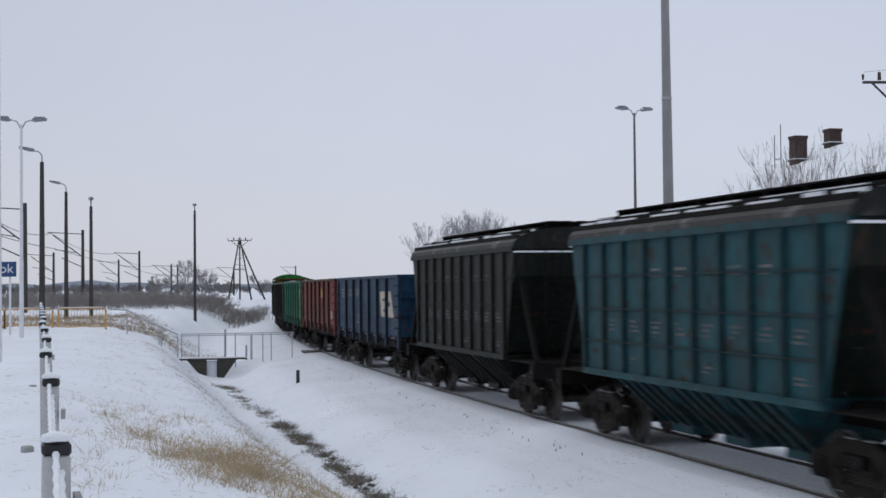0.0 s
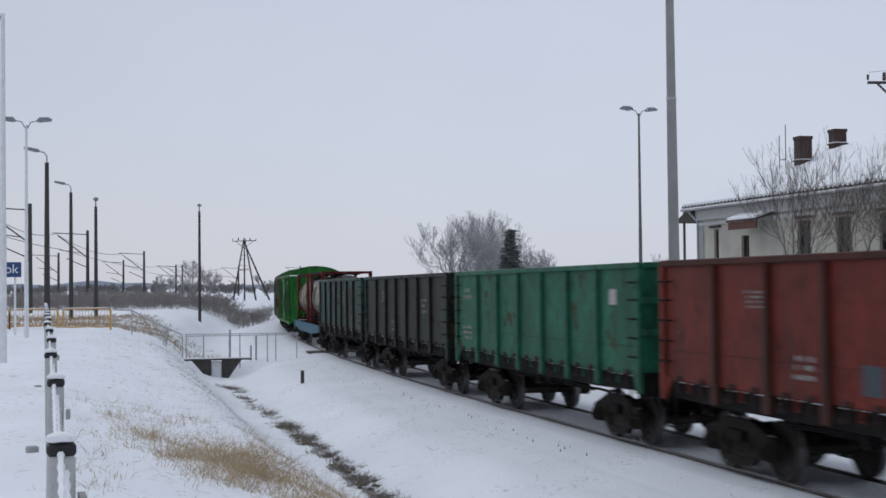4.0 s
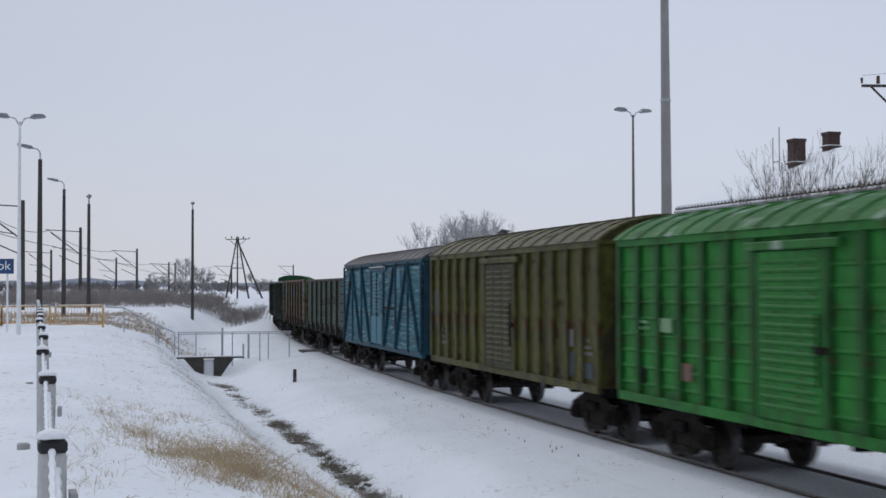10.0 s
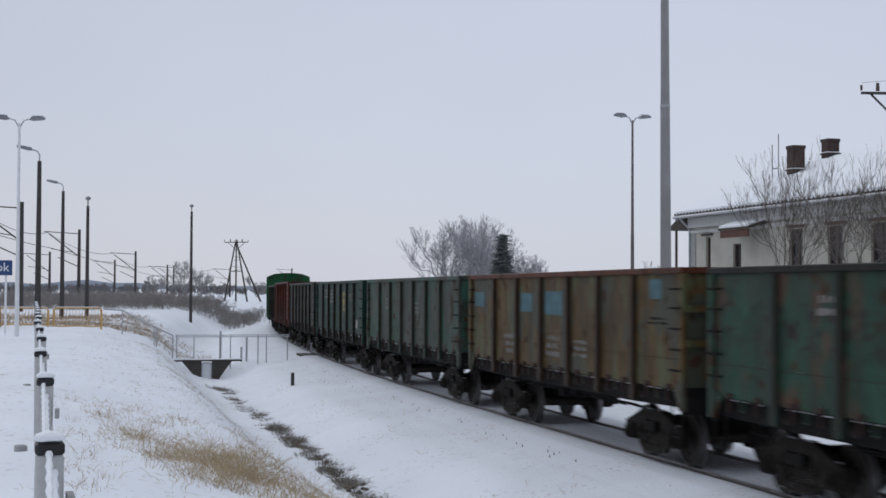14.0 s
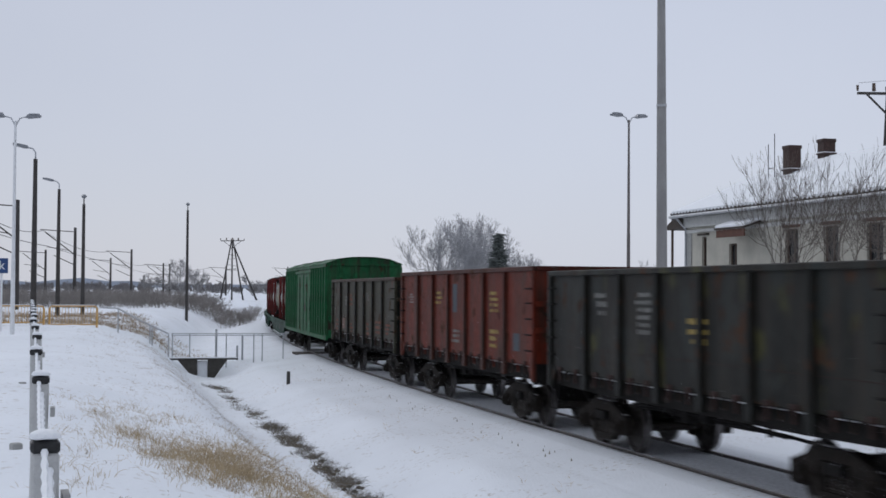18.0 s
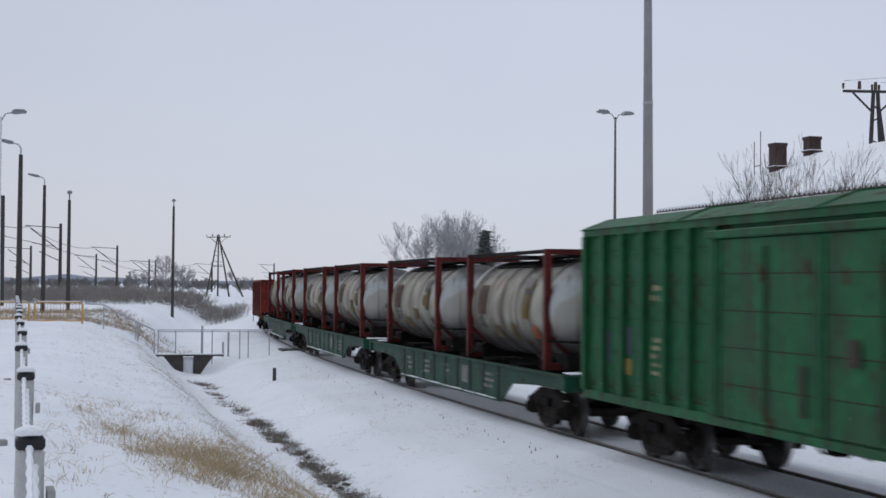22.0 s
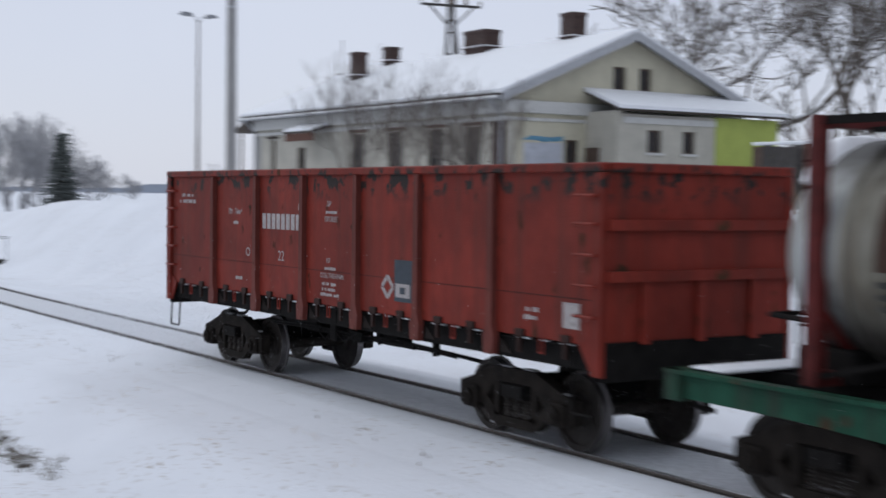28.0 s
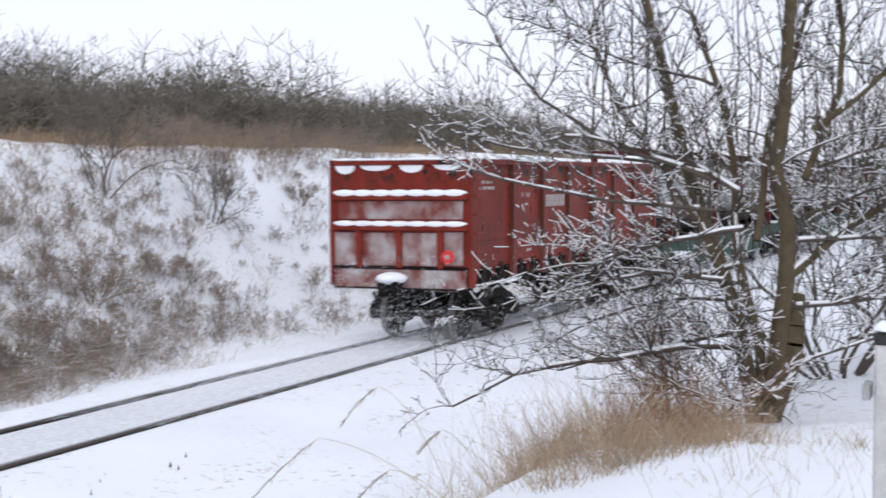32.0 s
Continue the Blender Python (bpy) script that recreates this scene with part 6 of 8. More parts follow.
# gable triangles, the right one round its two attic windows
bm = B()
ys = [HY0, 30.2, 30.75, RIDGE_Y, 31.35, 31.9, HY1]
for a, b in zip(ys[:-1], ys[1:]):
    hole = (a, b) in ((30.2, 30.75), (31.35, 31.9))
    for lo, hi in (((EAVE, EAVE), (6.75, 6.75)), ((7.55, 7.55), None)) if hole else (((EAVE, EAVE), None),):
        top = hi or (max(roof_z(a), lo[0] + 0.001), max(roof_z(b), lo[1] + 0.001))
        prism(bm, [(a, lo[0]), (b, lo[1]), (b, top[1]), (a, top[0])], HX1 - 0.4, HX1, "x")
part("gable", bm, CREAM, house)
bm = B()
prism(bm, [(HY0, EAVE), (HY1, EAVE), (RIDGE_Y, RIDGE_Z - 0.05)], HX0, HX0 + 0.4, "x")
part("gable", bm, PLASTER, house)
for sgn in (-1, 1):
    ye = RIDGE_Y + sgn * (RIDGE_Y - HY0 + 0.5)
    for nm, off, th, mt, ov in (("roof_slope", 0.0, 0.10, SOFFIT, 0.0), ("roof_snow", 0.10, 0.13, SNOWCAP, -0.04)):
        bm = B()
        prism(bm, [(ye, EAVE + off), (RIDGE_Y, RIDGE_Z + off), (RIDGE_Y, RIDGE_Z + off + th), (ye, EAVE + off + th)], HX0 - 0.55 - ov, HX1 + 0.5 + ov, "x")
        part(nm, bm, mt, house, "thick even snow" if nm == "roof_snow" else "")
    for xx in (HX0 - 0.5, HX1 + 0.45):
        bm = B()
        prism(bm, [(ye, EAVE - 0.18), (RIDGE_Y, RIDGE_Z - 0.18), (RIDGE_Y, RIDGE_Z + 0.1), (ye, EAVE + 0.1)], xx - 0.03, xx + 0.06, "x")
        part("verge_board", bm, GREYMETAL, house)
ye = HY0 - 0.5
for i in range(62):
    bm = B()
    x = HX0 - 0.5 + i * (HX1 - HX0 + 0.9) / 62
    rod(bm, (x, ye - 0.03, EAVE + 0.10), (x, ye + 0.2, EAVE + 0.19), 0.05, seg=6)
    part("eave_tile", bm, SOFFIT, house)
bm = B()
rod(bm, (HX0 - 0.5, ye - 0.07, EAVE - 0.02), (HX1 + 0.4, ye - 0.07, EAVE - 0.04), 0.07, seg=8)
part("gutter", bm, GREYMETAL, house)
for x in (HX0 + 0.05, HX1 - 0.2):
    bm = B()
    rod(bm, (x, ye - 0.05, EAVE - 0.05), (x, HY0 - 0.07, EAVE - 0.55), 0.05, seg=8)
    rod(bm, (x, HY0 - 0.07, EAVE - 0.55), (x, HY0 - 0.07, GB), 0.05, seg=8)
    part("downpipe", bm, GREYMETAL, house)
for z0, z1, pr in ((EAVE - 0.75, EAVE - 0.6, 0.06), (EAVE - 0.5, EAVE - 0.05, 0.16)):
    bm = B()
    box(bm, HX0 - pr, HX1 + pr, HY0 - pr, HY0 + 0.003, z0, z1, 0.02)
    part("cornice", bm, TRIMWHITE, house)
    bm = B()
    box(bm, HX1 - 0.003, HX1 + pr, HY0 + 0.01, HY1 + pr, z0 + 0.02, z1 - 0.02, 0.02)
    part("cornice", bm, TRIMWHITE, house)
for x0, x1 in ((HX0 - 0.03, HX0 + 0.55), (HX1 - 0.75, HX1 + 0.03)):
    bm = B()
    box(bm, x0, x1, HY0 - 0.04, HY0 + 0.003, GB - 0.3, EAVE - 0.76, 0.01)
    part("corner_pilaster", bm, BRICK if x0 > -50 else CONCRETE, house)


def window(axis, plane, u0, u1, z0, z1, out, label="", glass=GLASS, frame_=BROWNWOOD):
    w = 0.06
    def bx(bm, a0, a1, d0, d1, za, zb_):
        lo, hi = sorted((plane + out * d0, plane + out * d1))
        box(bm, a0, a1, lo, hi, za, zb_) if axis == "y" else box(bm, lo, hi, a0, a1, za, zb_)
    bm = B()
    bx(bm, u0, u0 + w, -0.2, -0.1, z0, z1)
    bx(bm, u1 - w, u1, -0.2, -0.1, z0, z1)
    bx(bm, u0 + w, u1 - w, -0.2, -0.1, z0, z0 + w)
    bx(bm, u0 + w, u1 - w, -0.2, -0.1, z1 - w, z1)
    bx(bm, (u0 + u1) / 2 - 0.025, (u0 + u1) / 2 + 0.025, -0.19, -0.11, z0 + w, z1 - w)
    fr = part("window", bm, frame_, house, label)
    bm = B()
    bx(bm, u0 + w, u1 - w, -0.17, -0.15, z0 + w, z1 - w)
    part("pane", bm, glass, fr)
    bm = B()
    bx(bm, u0 - 0.08, u1 + 0.08, -0.1, 0.08, z0 - 0.08, z0)
    part("sill", bm, TRIMWHITE, fr)


for h in front_holes:
    window("y", HY0, *h, -1)
for h in gable_holes:
    window("x", HX1, *h, 1)
window("x", HX1, 28.2, 28.75, 2.6, 5.0, 1)
for h in front_holes[2:]:
    bm = B()
    box(bm, h[0] - 0.15, h[1] + 0.15, HY0 - 0.05, HY0 + 0.003, h[3] + 0.05, h[3] + 0.28)
    part("lintel", bm, RUSTFASCIA, house)
bm = B()
box(bm, -54.85, -53.9, HY0 - 0.12, HY0 + 0.003, 5.42, 5.5)
part("lintel", bm, SOFFIT, house)
# entrance canopy with its rusty fascia
bm = B()
box(bm, -51.5, -49.1, HY0 - 0.85, HY0 - 0.78, 5.2, 5.5)
part("canopy_fascia", bm, RUSTFASCIA, house)
bm = B()
prism(bm, [(HY0 - 0.9, 5.5), (HY0 - 0.01, 5.8), (HY0 - 0.01, 5.88), (HY0 - 0.9, 5.58)], -51.6, -49.0, "x")
c_ = part("canopy", bm, SOFFIT, house)
bm = B()
prism(bm, [(HY0 - 0.88, 5.59), (HY0 - 0.17, 5.83), (HY0 - 0.17, 5.93), (HY0 - 0.88, 5.68)], -51.55, -49.05, "x")
part("canopy_snow", bm, SNOWCAP, c_)
# porch roof round the far corner
bm = B()
prism(bm, [(HX0 - 2.2, 5.78), (HX0 - 0.01, 5.78), (HX0 - 0.01, 6.42), (HX0 - 0.75, 6.3)], HY0 - 0.2, HY0 + 3.2)
part("side_porch_roof", bm, SOFFIT, house)
bm = B()
rod(bm, (HX0 - 1.5, HY0, GB - 0.2), (HX0 - 1.5, HY0, 5.8), 0.06, seg=8)
part("porch_post", bm, BROWNWOOD, house)
# chimneys
for x, y, w, d, top, wide in ((-52.7, 29.0, 0.56, 0.55, 9.18, 0), (-53.1, 30.85, 0.55, 0.55, 9.56, 0), (-46.0, 30.85, 1.5, 0.75, 9.62, 0), (-40.3, 31.0, 0.74, 0.62, 9.75, 0)):
    b = roof_z(y) - 0.2
    bm = B()
    box(bm, x - w / 2, x + w / 2, y - d / 2, y + d / 2, b, top - 0.12, 0.015)
    ch = part("chimney", bm, BRICK, house)
    bm = B()
    box(bm, x - w / 2 - 0.03, x + w / 2 + 0.03, y - d / 2 - 0.03, y + d / 2 + 0.03, top - 0.14, top, 0.015)
    part("chimney_crown", bm, BRICK, ch)
    bm = B()
    box(bm, x - w / 2 - 0.05, x + w / 2 + 0.05, y - d / 2 - 0.05, y + d / 2 + 0.05, b + 0.5, b + 0.56, 0.01)
    part("chimney_band", bm, BRICK, ch)
    bm = B()
    box(bm, x - w / 2 - 0.04, x + w / 2 + 0.04, y - d / 2 - 0.04, y + d / 2 + 0.04, b + 0.56, b + 0.6, 0.01)
    part("snow_line", bm, SNOWCAP, ch)
for x, h in ((-54.0, 9.35), (-53.45, 9.75)):
    bm = B()
    rod(bm, (x, 28.6, 7.4), (x, 28.6, h), 0.02, seg=6)
    part("aerial", bm, WIRE, house)
bm = B()
rod(bm, (-54.0, 28.6, 8.3), (-53.45, 28.6, 8.3), 0.018, seg=6)
part("aerial", bm, WIRE, house)
# lean-to along the gable: beige with two windows, then a lime green bay
LX = -35.35
bm = B()
prism(bm, [(HX1 + 0.003, 6.58), (LX + 0.25, 5.92), (LX + 0.25, 6.0), (HX1 + 0.003, 6.66)], 29.0, 36.6)
lr = part("lean_to_roof", bm, SOFFIT, house)
bm = B()
prism(bm, [(HX1 + 0.005, 6.662), (LX + 0.28, 6.002), (LX + 0.28, 6.12), (HX1 + 0.005, 6.78)], 28.95, 36.65)
part("roof_snow", bm, SNOWCAP, lr)
lean_holes = [(30.35, 30.95, 4.6, 5.35), (31.9, 32.45, 4.6, 5.35)]
wall_with_holes("lean_to_wall", "x", LX - 0.25, LX, 29.3, 33.35, GB - 0.4, 5.85, lean_holes, PLASTER)
wall_with_holes("lean_to_wall", "x", LX - 0.25, LX + 0.03, 33.35, 36.3, GB - 0.4, 5.88, [], LIME, "lime green plaster bay")
wall_with_holes("lean_to_wall", "y", 29.05, 29.3, HX1 + 0.004, LX, GB - 0.4, 5.95, [], PLASTER)
for h in lean_holes:
    window("x", LX, *h, 1)
bm = B()
box(bm, LX - 0.003, LX + 0.05, 29.3, 33.34, 5.55, 5.75)
part("cornice", bm, TRIMWHITE, house)
bm = B()
box(bm, HX1 + 0.06, HX1 + 0.75, 29.0, 29.06, GB, 4.75)
part("door", bm, BROWNWOOD, house)
GRAFB = plain("blue_spray_paint", (0.10, 0.25, 0.36), 0.7, var=0.3, scale=6)
bm = B()
prism(bm, [(26.4, 4.95), (26.8, 5.1), (27.6, 5.06), (28.1, 5.12), (28.1, 4.95), (27.3, 4.9), (26.9, 4.96)], HX1, HX1 + 0.006, "x")
part("graffiti", bm, GRAFB, house)
bm = B()
prism(bm, [(26.5, 4.1), (28.1, 4.1), (28.1, 4.9), (26.5, 4.86)], HX1, HX1 + 0.004, "x")
part("graffiti", bm, plain("pale_spray_paint", (0.45, 0.47, 0.52), 0.8, var=0.2, scale=4), house)

# snow-topped fence to the right of the house
fence = thing("board_fence", pose(0, 0, 0), "dark grey board fence with snow on top", "fence")
for i in range(26):
    x = -31.0 + i * 0.42
    bm = B()
    b = gz(x, 31)
    box(bm, x - 0.19, x + 0.19, 31.0, 31.04, b - 0.2, 4.72 + 0.04 * math.sin(i * 1.7))
    part("board", bm, BROWNWOOD if i % 5 == 0 else DARKPOLE, fence)
bm = B()
box(bm, -31.2, -20.3, 30.96, 31.08, 4.76, 4.86, 0.03)
part("snow_line", bm, SNOWCAP, fence)


# ---------------------------------------------------------------- bare trees, shrubs, thickets, grass
def unit(v):
    k = 1 / (math.sqrt(v[0] * v[0] + v[1] * v[1] + v[2] * v[2]) + 1e-9)
    return (v[0] * k, v[1] * k, v[2] * k)


def branch_segments(rng, p, d, length, radius, level, out, spread_=0.6, kids=4, up=0.15, thin=0.55, steps=4, taper=0.6):
    """Grows one limb in a few bent steps and lets side limbs spring from it."""
    d = unit(d)
    r, marks_, w = radius, [], 0.12 + 0.05 * level
    for i in range(steps):
        g = rng.normal(0, w, 3)
        d = unit((d[0] + g[0], d[1] + g[1], d[2] + g[2] + up * 0.3))
        k = length / steps
        q = (p[0] + d[0] * k, p[1] + d[1] * k, p[2] + d[2] * k)
        r2 = radius * (1 - (1 - taper) * (i + 1) / steps)
        out.append((p, q, r, r2, level))
        marks_.append((q, d, r2))
        p, r = q, r2
    if level <= 0:
        return
    for k in range(kids):
        u = rng.uniform(0, 1, 3)
        q, dd, rr = marks_[min(steps - 1, int((0.25 + 0.75 * u[0]) * steps))]
        s = rng.normal(0, 1, 3)
        c = s[0] * dd[0] + s[1] * dd[1] + s[2] * dd[2]
        s = unit((s[0] - dd[0] * c, s[1] - dd[1] * c, s[2] - dd[2] * c))
        a, b = 1 - spread_ * 0.5, spread_ * (0.7 + 0.6 * u[1])
        branch_segments(rng, q, (dd[0] * a + s[0] * b, dd[1] * a + s[1] * b, dd[2] * a + s[2] * b + up), length * thin * (0.75 + 0.5 * u[2]), max(rr * 0.6, 0.003), level - 1, out, spread_, kids, up, thin, max(2, steps - 1), taper)
    q, dd, rr = marks_[-1]
    g = rng.normal(0, 0.15, 3)
    branch_segments(rng, q, (dd[0] + g[0], dd[1] + g[1], dd[2] + g[2]), length * 0.6, rr * 0.9, level - 1, out, spread_, kids, up, thin, max(2, steps - 1), taper)


def segments_arrays(segs, sides=3, least=0.0):
    """Verts and quads of a thin prism round each segment."""
    return segment_prisms(*(np.array([s[i] for s in segs]) for i in (0, 1)), *(np.maximum(np.array([s[i] for s in segs]), least) for i in (2, 3)), sides)


def segment_prisms(P, Q, R0, R1, sides):
    D = Q - P
    D /= np.linalg.norm(D, axis=1, keepdims=True) + 1e-9
    A = np.where(abs(D[:, 2:3]) > 0.9, np.array([[1.0, 0, 0]]), np.array([[0, 0, 1.0]]))
    U = np.cross(D, A)
    U /= np.linalg.norm(U, axis=1, keepdims=True) + 1e-9
    V = np.cross(D, U)
    n = len(P)
    if sides == 2:
        # a far twig: one narrow blade, turned at random
        a = np.random.default_rng(n).uniform(0, math.pi, n)[:, None]
        W = U * np.cos(a) + V * np.sin(a)
        verts = np.stack([P - W * R0[:, None], P + W * R0[:, None], Q + W * R1[:, None], Q - W * R1[:, None]], 1)
        return verts.reshape(-1, 3), np.arange(4 * n).reshape(n, 4)
    verts = np.empty((n, 2 * sides, 3))
    for k in range(sides):
        a = 2 * math.pi * k / sides
        ring = U * math.cos(a) + V * math.sin(a)
        verts[:, k] = P + ring * R0[:, None]
        verts[:, sides + k] = Q + ring * R1[:, None]
    base_ = np.arange(n)[:, None] * 2 * sides
    faces = np.concatenate([np.stack([base_[:, 0] + k, base_[:, 0] + (k + 1) % sides, base_[:, 0] + sides + (k + 1) % sides, base_[:, 0] + sides + k], -1) for k in range(sides)])
    return verts.reshape(-1, 3), faces


def mesh_of(name, verts, faces, material):
    me = bpy.data.meshes.new(name)
    nv, nf = len(verts), len(faces)
    me.vertices.add(nv)
    me.vertices.foreach_set("co", np.ascontiguousarray(verts, dtype=np.float32).ravel())
    me.loops.add(nf * 4)
    me.loops.foreach_set("vertex_index", np.ascontiguousarray(faces, dtype=np.int32).ravel())
    me.polygons.add(nf)
    me.polygons.foreach_set("loop_start", np.arange(0, nf * 4, 4, dtype=np.int32))
    me.update(calc_edges=True)
    me.validate()
    me.materials.append(material)
    return me


def bare_tree(x, y, height, seed, label, bark=TWIG, stems=1, levels=4, kids=4, spread_=0.6, radius=None, snow=0.0, up=0.2, least=0.006, lean=(0, 0), z=None, category="tree", group="", thin=0.55, splay=0.35):
    rng = np.random.default_rng(seed)
    z = gz(x, y) if z is None else z
    t = thing("bare_tree" if category == "tree" else "bare_shrub", pose(x, y, z), label, category, group)
    segs = []
    radius = radius or height * 0.018
    for k in range(stems):
        a = 2 * math.pi * (k + rng.uniform(-0.3, 0.3)) / max(1, stems)
        tilt = 0.06 if stems == 1 else splay * rng.uniform(0.5, 1.3)
        d = (math.cos(a) * tilt + lean[0], math.sin(a) * tilt + lean[1], 1)
        branch_segments(rng, (0.1 * math.cos(a) * (stems > 1), 0.1 * math.sin(a) * (stems > 1), -0.15), d, height * (0.5 if stems == 1 else 0.45) * rng.uniform(0.85, 1.1), radius * rng.uniform(0.75, 1.1), levels, segs, spread_, kids, up, thin, 5)
    main = [s for s in segs if s[4] >= levels - 1]
    rest = [s for s in segs if s[4] < levels - 1]
    part("trunk", mesh_of("trunk", *segments_arrays(main, 7), bark), None, t)
    part("crown", mesh_of("crown", *segments_arrays(rest, 2 if math.hypot(x, y) > 25 else 3, least), bark), None, t, "bare twigs")
    if snow:
        top = []
        for p, q, r0, r1, lv in segs:
            p, q = np.array(p), np.array(q)
            d = q - p
            flat = math.hypot(d[0], d[1]) / (np.linalg.norm(d) + 1e-9)
            if flat > 0.5 and rng.uniform() < snow * flat:
                o = np.array((0, 0, max(r0, least) * 0.75 + 0.003))
                top.append((p + o, q + o, max(r0 * 0.8, 0.007), max(r1 * 0.8, 0.006), lv))
        tagged(part("snow", mesh_of("snow", *segments_arrays(top, 4, 0.007), SNOWCAP), None, t), "snow lying along the bare branches", kind="stuff")
    return t


def thicket(name, spots, seeds, heights, material, label, category, levels=3, kids=4, stems=6, least=0.012, spread_=0.55, rise=0.25):
    """Many shrubs as one uncountable mass."""
    kinds = []
    for s in seeds:
        rng = np.random.default_rng(s)
        segs = []
        for k in range(stems):
            a = 2 * math.pi * k / stems + rng.uniform(-0.4, 0.4)
            branch_segments(rng, (0.15 * math.cos(a), 0.15 * math.sin(a), -0.05), (0.45 * math.cos(a) * rng.uniform(0.3, 1.4), 0.45 * math.sin(a) * rng.uniform(0.3, 1.4), 1), 0.5 * rng.uniform(0.8, 1.15), 0.012, levels, segs, spread_, kids, rise, 0.55, 3)
        kinds.append(tuple(np.array([s_[i] for s_ in segs]) for i in range(4)))
    rng = np.random.default_rng(99 + len(spots))
    vs, fs, n = [], [], 0
    ground_ = ground_z(np.array([p[0] for p in spots]), np.array([p[1] for p in spots]))
    for i, (x, y) in enumerate(spots):
        P, Q, R0, R1 = kinds[i % len(kinds)]
        h = heights[i]
        a = rng.uniform(0, 2 * math.pi)
        m = np.array(((math.cos(a), -math.sin(a), 0), (math.sin(a), math.cos(a), 0), (0, 0, 1)))
        v2, f2 = segment_prisms(P * h, Q * h, np.maximum(R0 * h * 0.8, least), np.maximum(R1 * h * 0.8, least * 0.8), 2)
        vs.append(v2 @ m.T + np.array((x, y, ground_[i])))
        fs.append(f2 + n)
        n += len(v2)
    ob = part(name, mesh_of(name, np.concatenate(vs), np.concatenate(fs), material), None, None)
    return tagged(ob, label, category, kind="stuff")


def grass(name, spots, material, label, blade=0.35, per=26, width=0.006, seed=1, bend=0.5, radius=0.16):
    """Tufts of thin bent blades, one mass."""
    rng = np.random.default_rng(seed)
    sp = np.repeat(np.array(spots), per, axis=0)
    n = len(sp)
    a, rr = rng.uniform(0, 2 * math.pi, n), radius * np.sqrt(rng.uniform(size=n))
    x, y = sp[:, 0] + rr * np.cos(a), sp[:, 1] + rr * np.sin(a)
    p = np.stack([x, y, ground_z(x, y) - 0.02], 1)
    d = np.stack([np.cos(a) * 0.4 + rng.normal(0, 0.3, n), np.sin(a) * 0.4 + rng.normal(0, 0.3, n), np.ones(n)], 1)
    L = (blade * sp[:, 2] * rng.uniform(0.5, 1.2, n))[:, None]
    Ps, Qs, A0, A1 = [], [], [], []
    for j in range(3):
        d = d + np.stack([rng.normal(0, 0.1, n), rng.normal(0, 0.1, n), np.full(n, -bend * j * 0.5)], 1) + d * np.array((0.25 * bend, 0.25 * bend, 0))
        d /= np.linalg.norm(d, axis=1, keepdims=True)
        q = p + d * L / 3
        Ps.append(p)
        Qs.append(q)
        A0.append(np.full(n, width * (1 - 0.25 * j)))
        A1.append(np.full(n, width * (0.75 - 0.25 * j)))
        p = q
    ob = part(name, mesh_of(name, *segment_prisms(np.concatenate(Ps), np.concatenate(Qs), np.concatenate(A0), np.concatenate(A1), 2), material), None, None)
    return tagged(ob, label, "grass", kind="stuff")


rs = np.random.default_rng(5)
# straw-coloured patch on the slope before the camera
spots = []
hearts = [(rs.normal(-13.9, 1.3), rs.normal(1.8, 0.5)) for _ in range(46)]
for k in range(330):
    hx_, hy_ = hearts[k % len(hearts)]
    spots.append((hx_ + rs.normal(0, 0.35), hy_ + rs.normal(0, 0.16), rs.uniform(0.4, 1.5)))
spots += [(rs.uniform(-22, -10.5), rs.uniform(-0.3, 3.0), rs.uniform(0.4, 1.0)) for _ in range(160)]
spots += [(rs.normal(-16.5, 0.7), rs.normal(0.75, 0.2), rs.uniform(0.6, 1.3)) for _ in range(26)]
grass("dry_grass", spots, STRAW, "dry straw-coloured grass tufts poking through snow", 0.22, 13, 0.0026, 2, 0.6, 0.15)
# thin scattered blades over the slope, thicker along its brow
spots = [(rs.uniform(-64, -9), rs.triangular(-0.6, 2.4, 4.6), rs.uniform(0.4, 1.1)) for _ in range(1100)]
spots += [(-9 - 52 * rs.power(0.8), rs.normal(3.4, 0.7), rs.uniform(0.35, 0.95)) for _ in range(2600)]
grass("sparse_grass", spots, STUBBLE, "sparse dead grass blades standing in thin snow", 0.09, 5, 0.0038, 3, 0.8, 0.10)
spots = [(rs.uniform(-62, 24), rs.uniform(6.8, 8.7), rs.uniform(0.4, 0.9)) for _ in range(90)]
grass("trackside_grass", spots, STRAW, "single dead stalks beside the track", 0.26, 4, 0.004, 4, 0.4, 0.1)
spots = [(rs.uniform(-55, 20), rs.uniform(6.3, 9.0), rs.uniform(0.3, 1.0)) for _ in range(520)]
grass("trackside_stubble", spots, WEED, "dark grass tips pricking the trackside snow", 0.05, 4, 0.004, 14, 0.6, 0.12)
# dark weeds along the ditch
spots = [(rs.uniform(-58, -20), 5.45 + 0.07 * rs.normal() + 0.15 * math.sin(k), rs.uniform(0.5, 1.2)) for k in range(120)]
spots += [(rs.uniform(-40, -19), 5.45 + 0.11 * rs.normal(), rs.uniform(0.6, 1.3)) for k in range(150)]
spots = [(x, y + 0.32 * float(smooth01(x, -30, -20)), h) for x, y, h in spots]
grass("ditch_weeds", spots, WEED, "dark dead weeds lining the ditch", 0.22, 22, 0.006, 5, 0.75, 0.15)
grass("frosted_weeds", [(x, y + 0.05, h * 0.9) for x, y, h in spots[::2]], THICKET, "frosted pale weed stalks in the ditch", 0.27, 9, 0.005, 15, 0.6, 0.14)
bm = B()
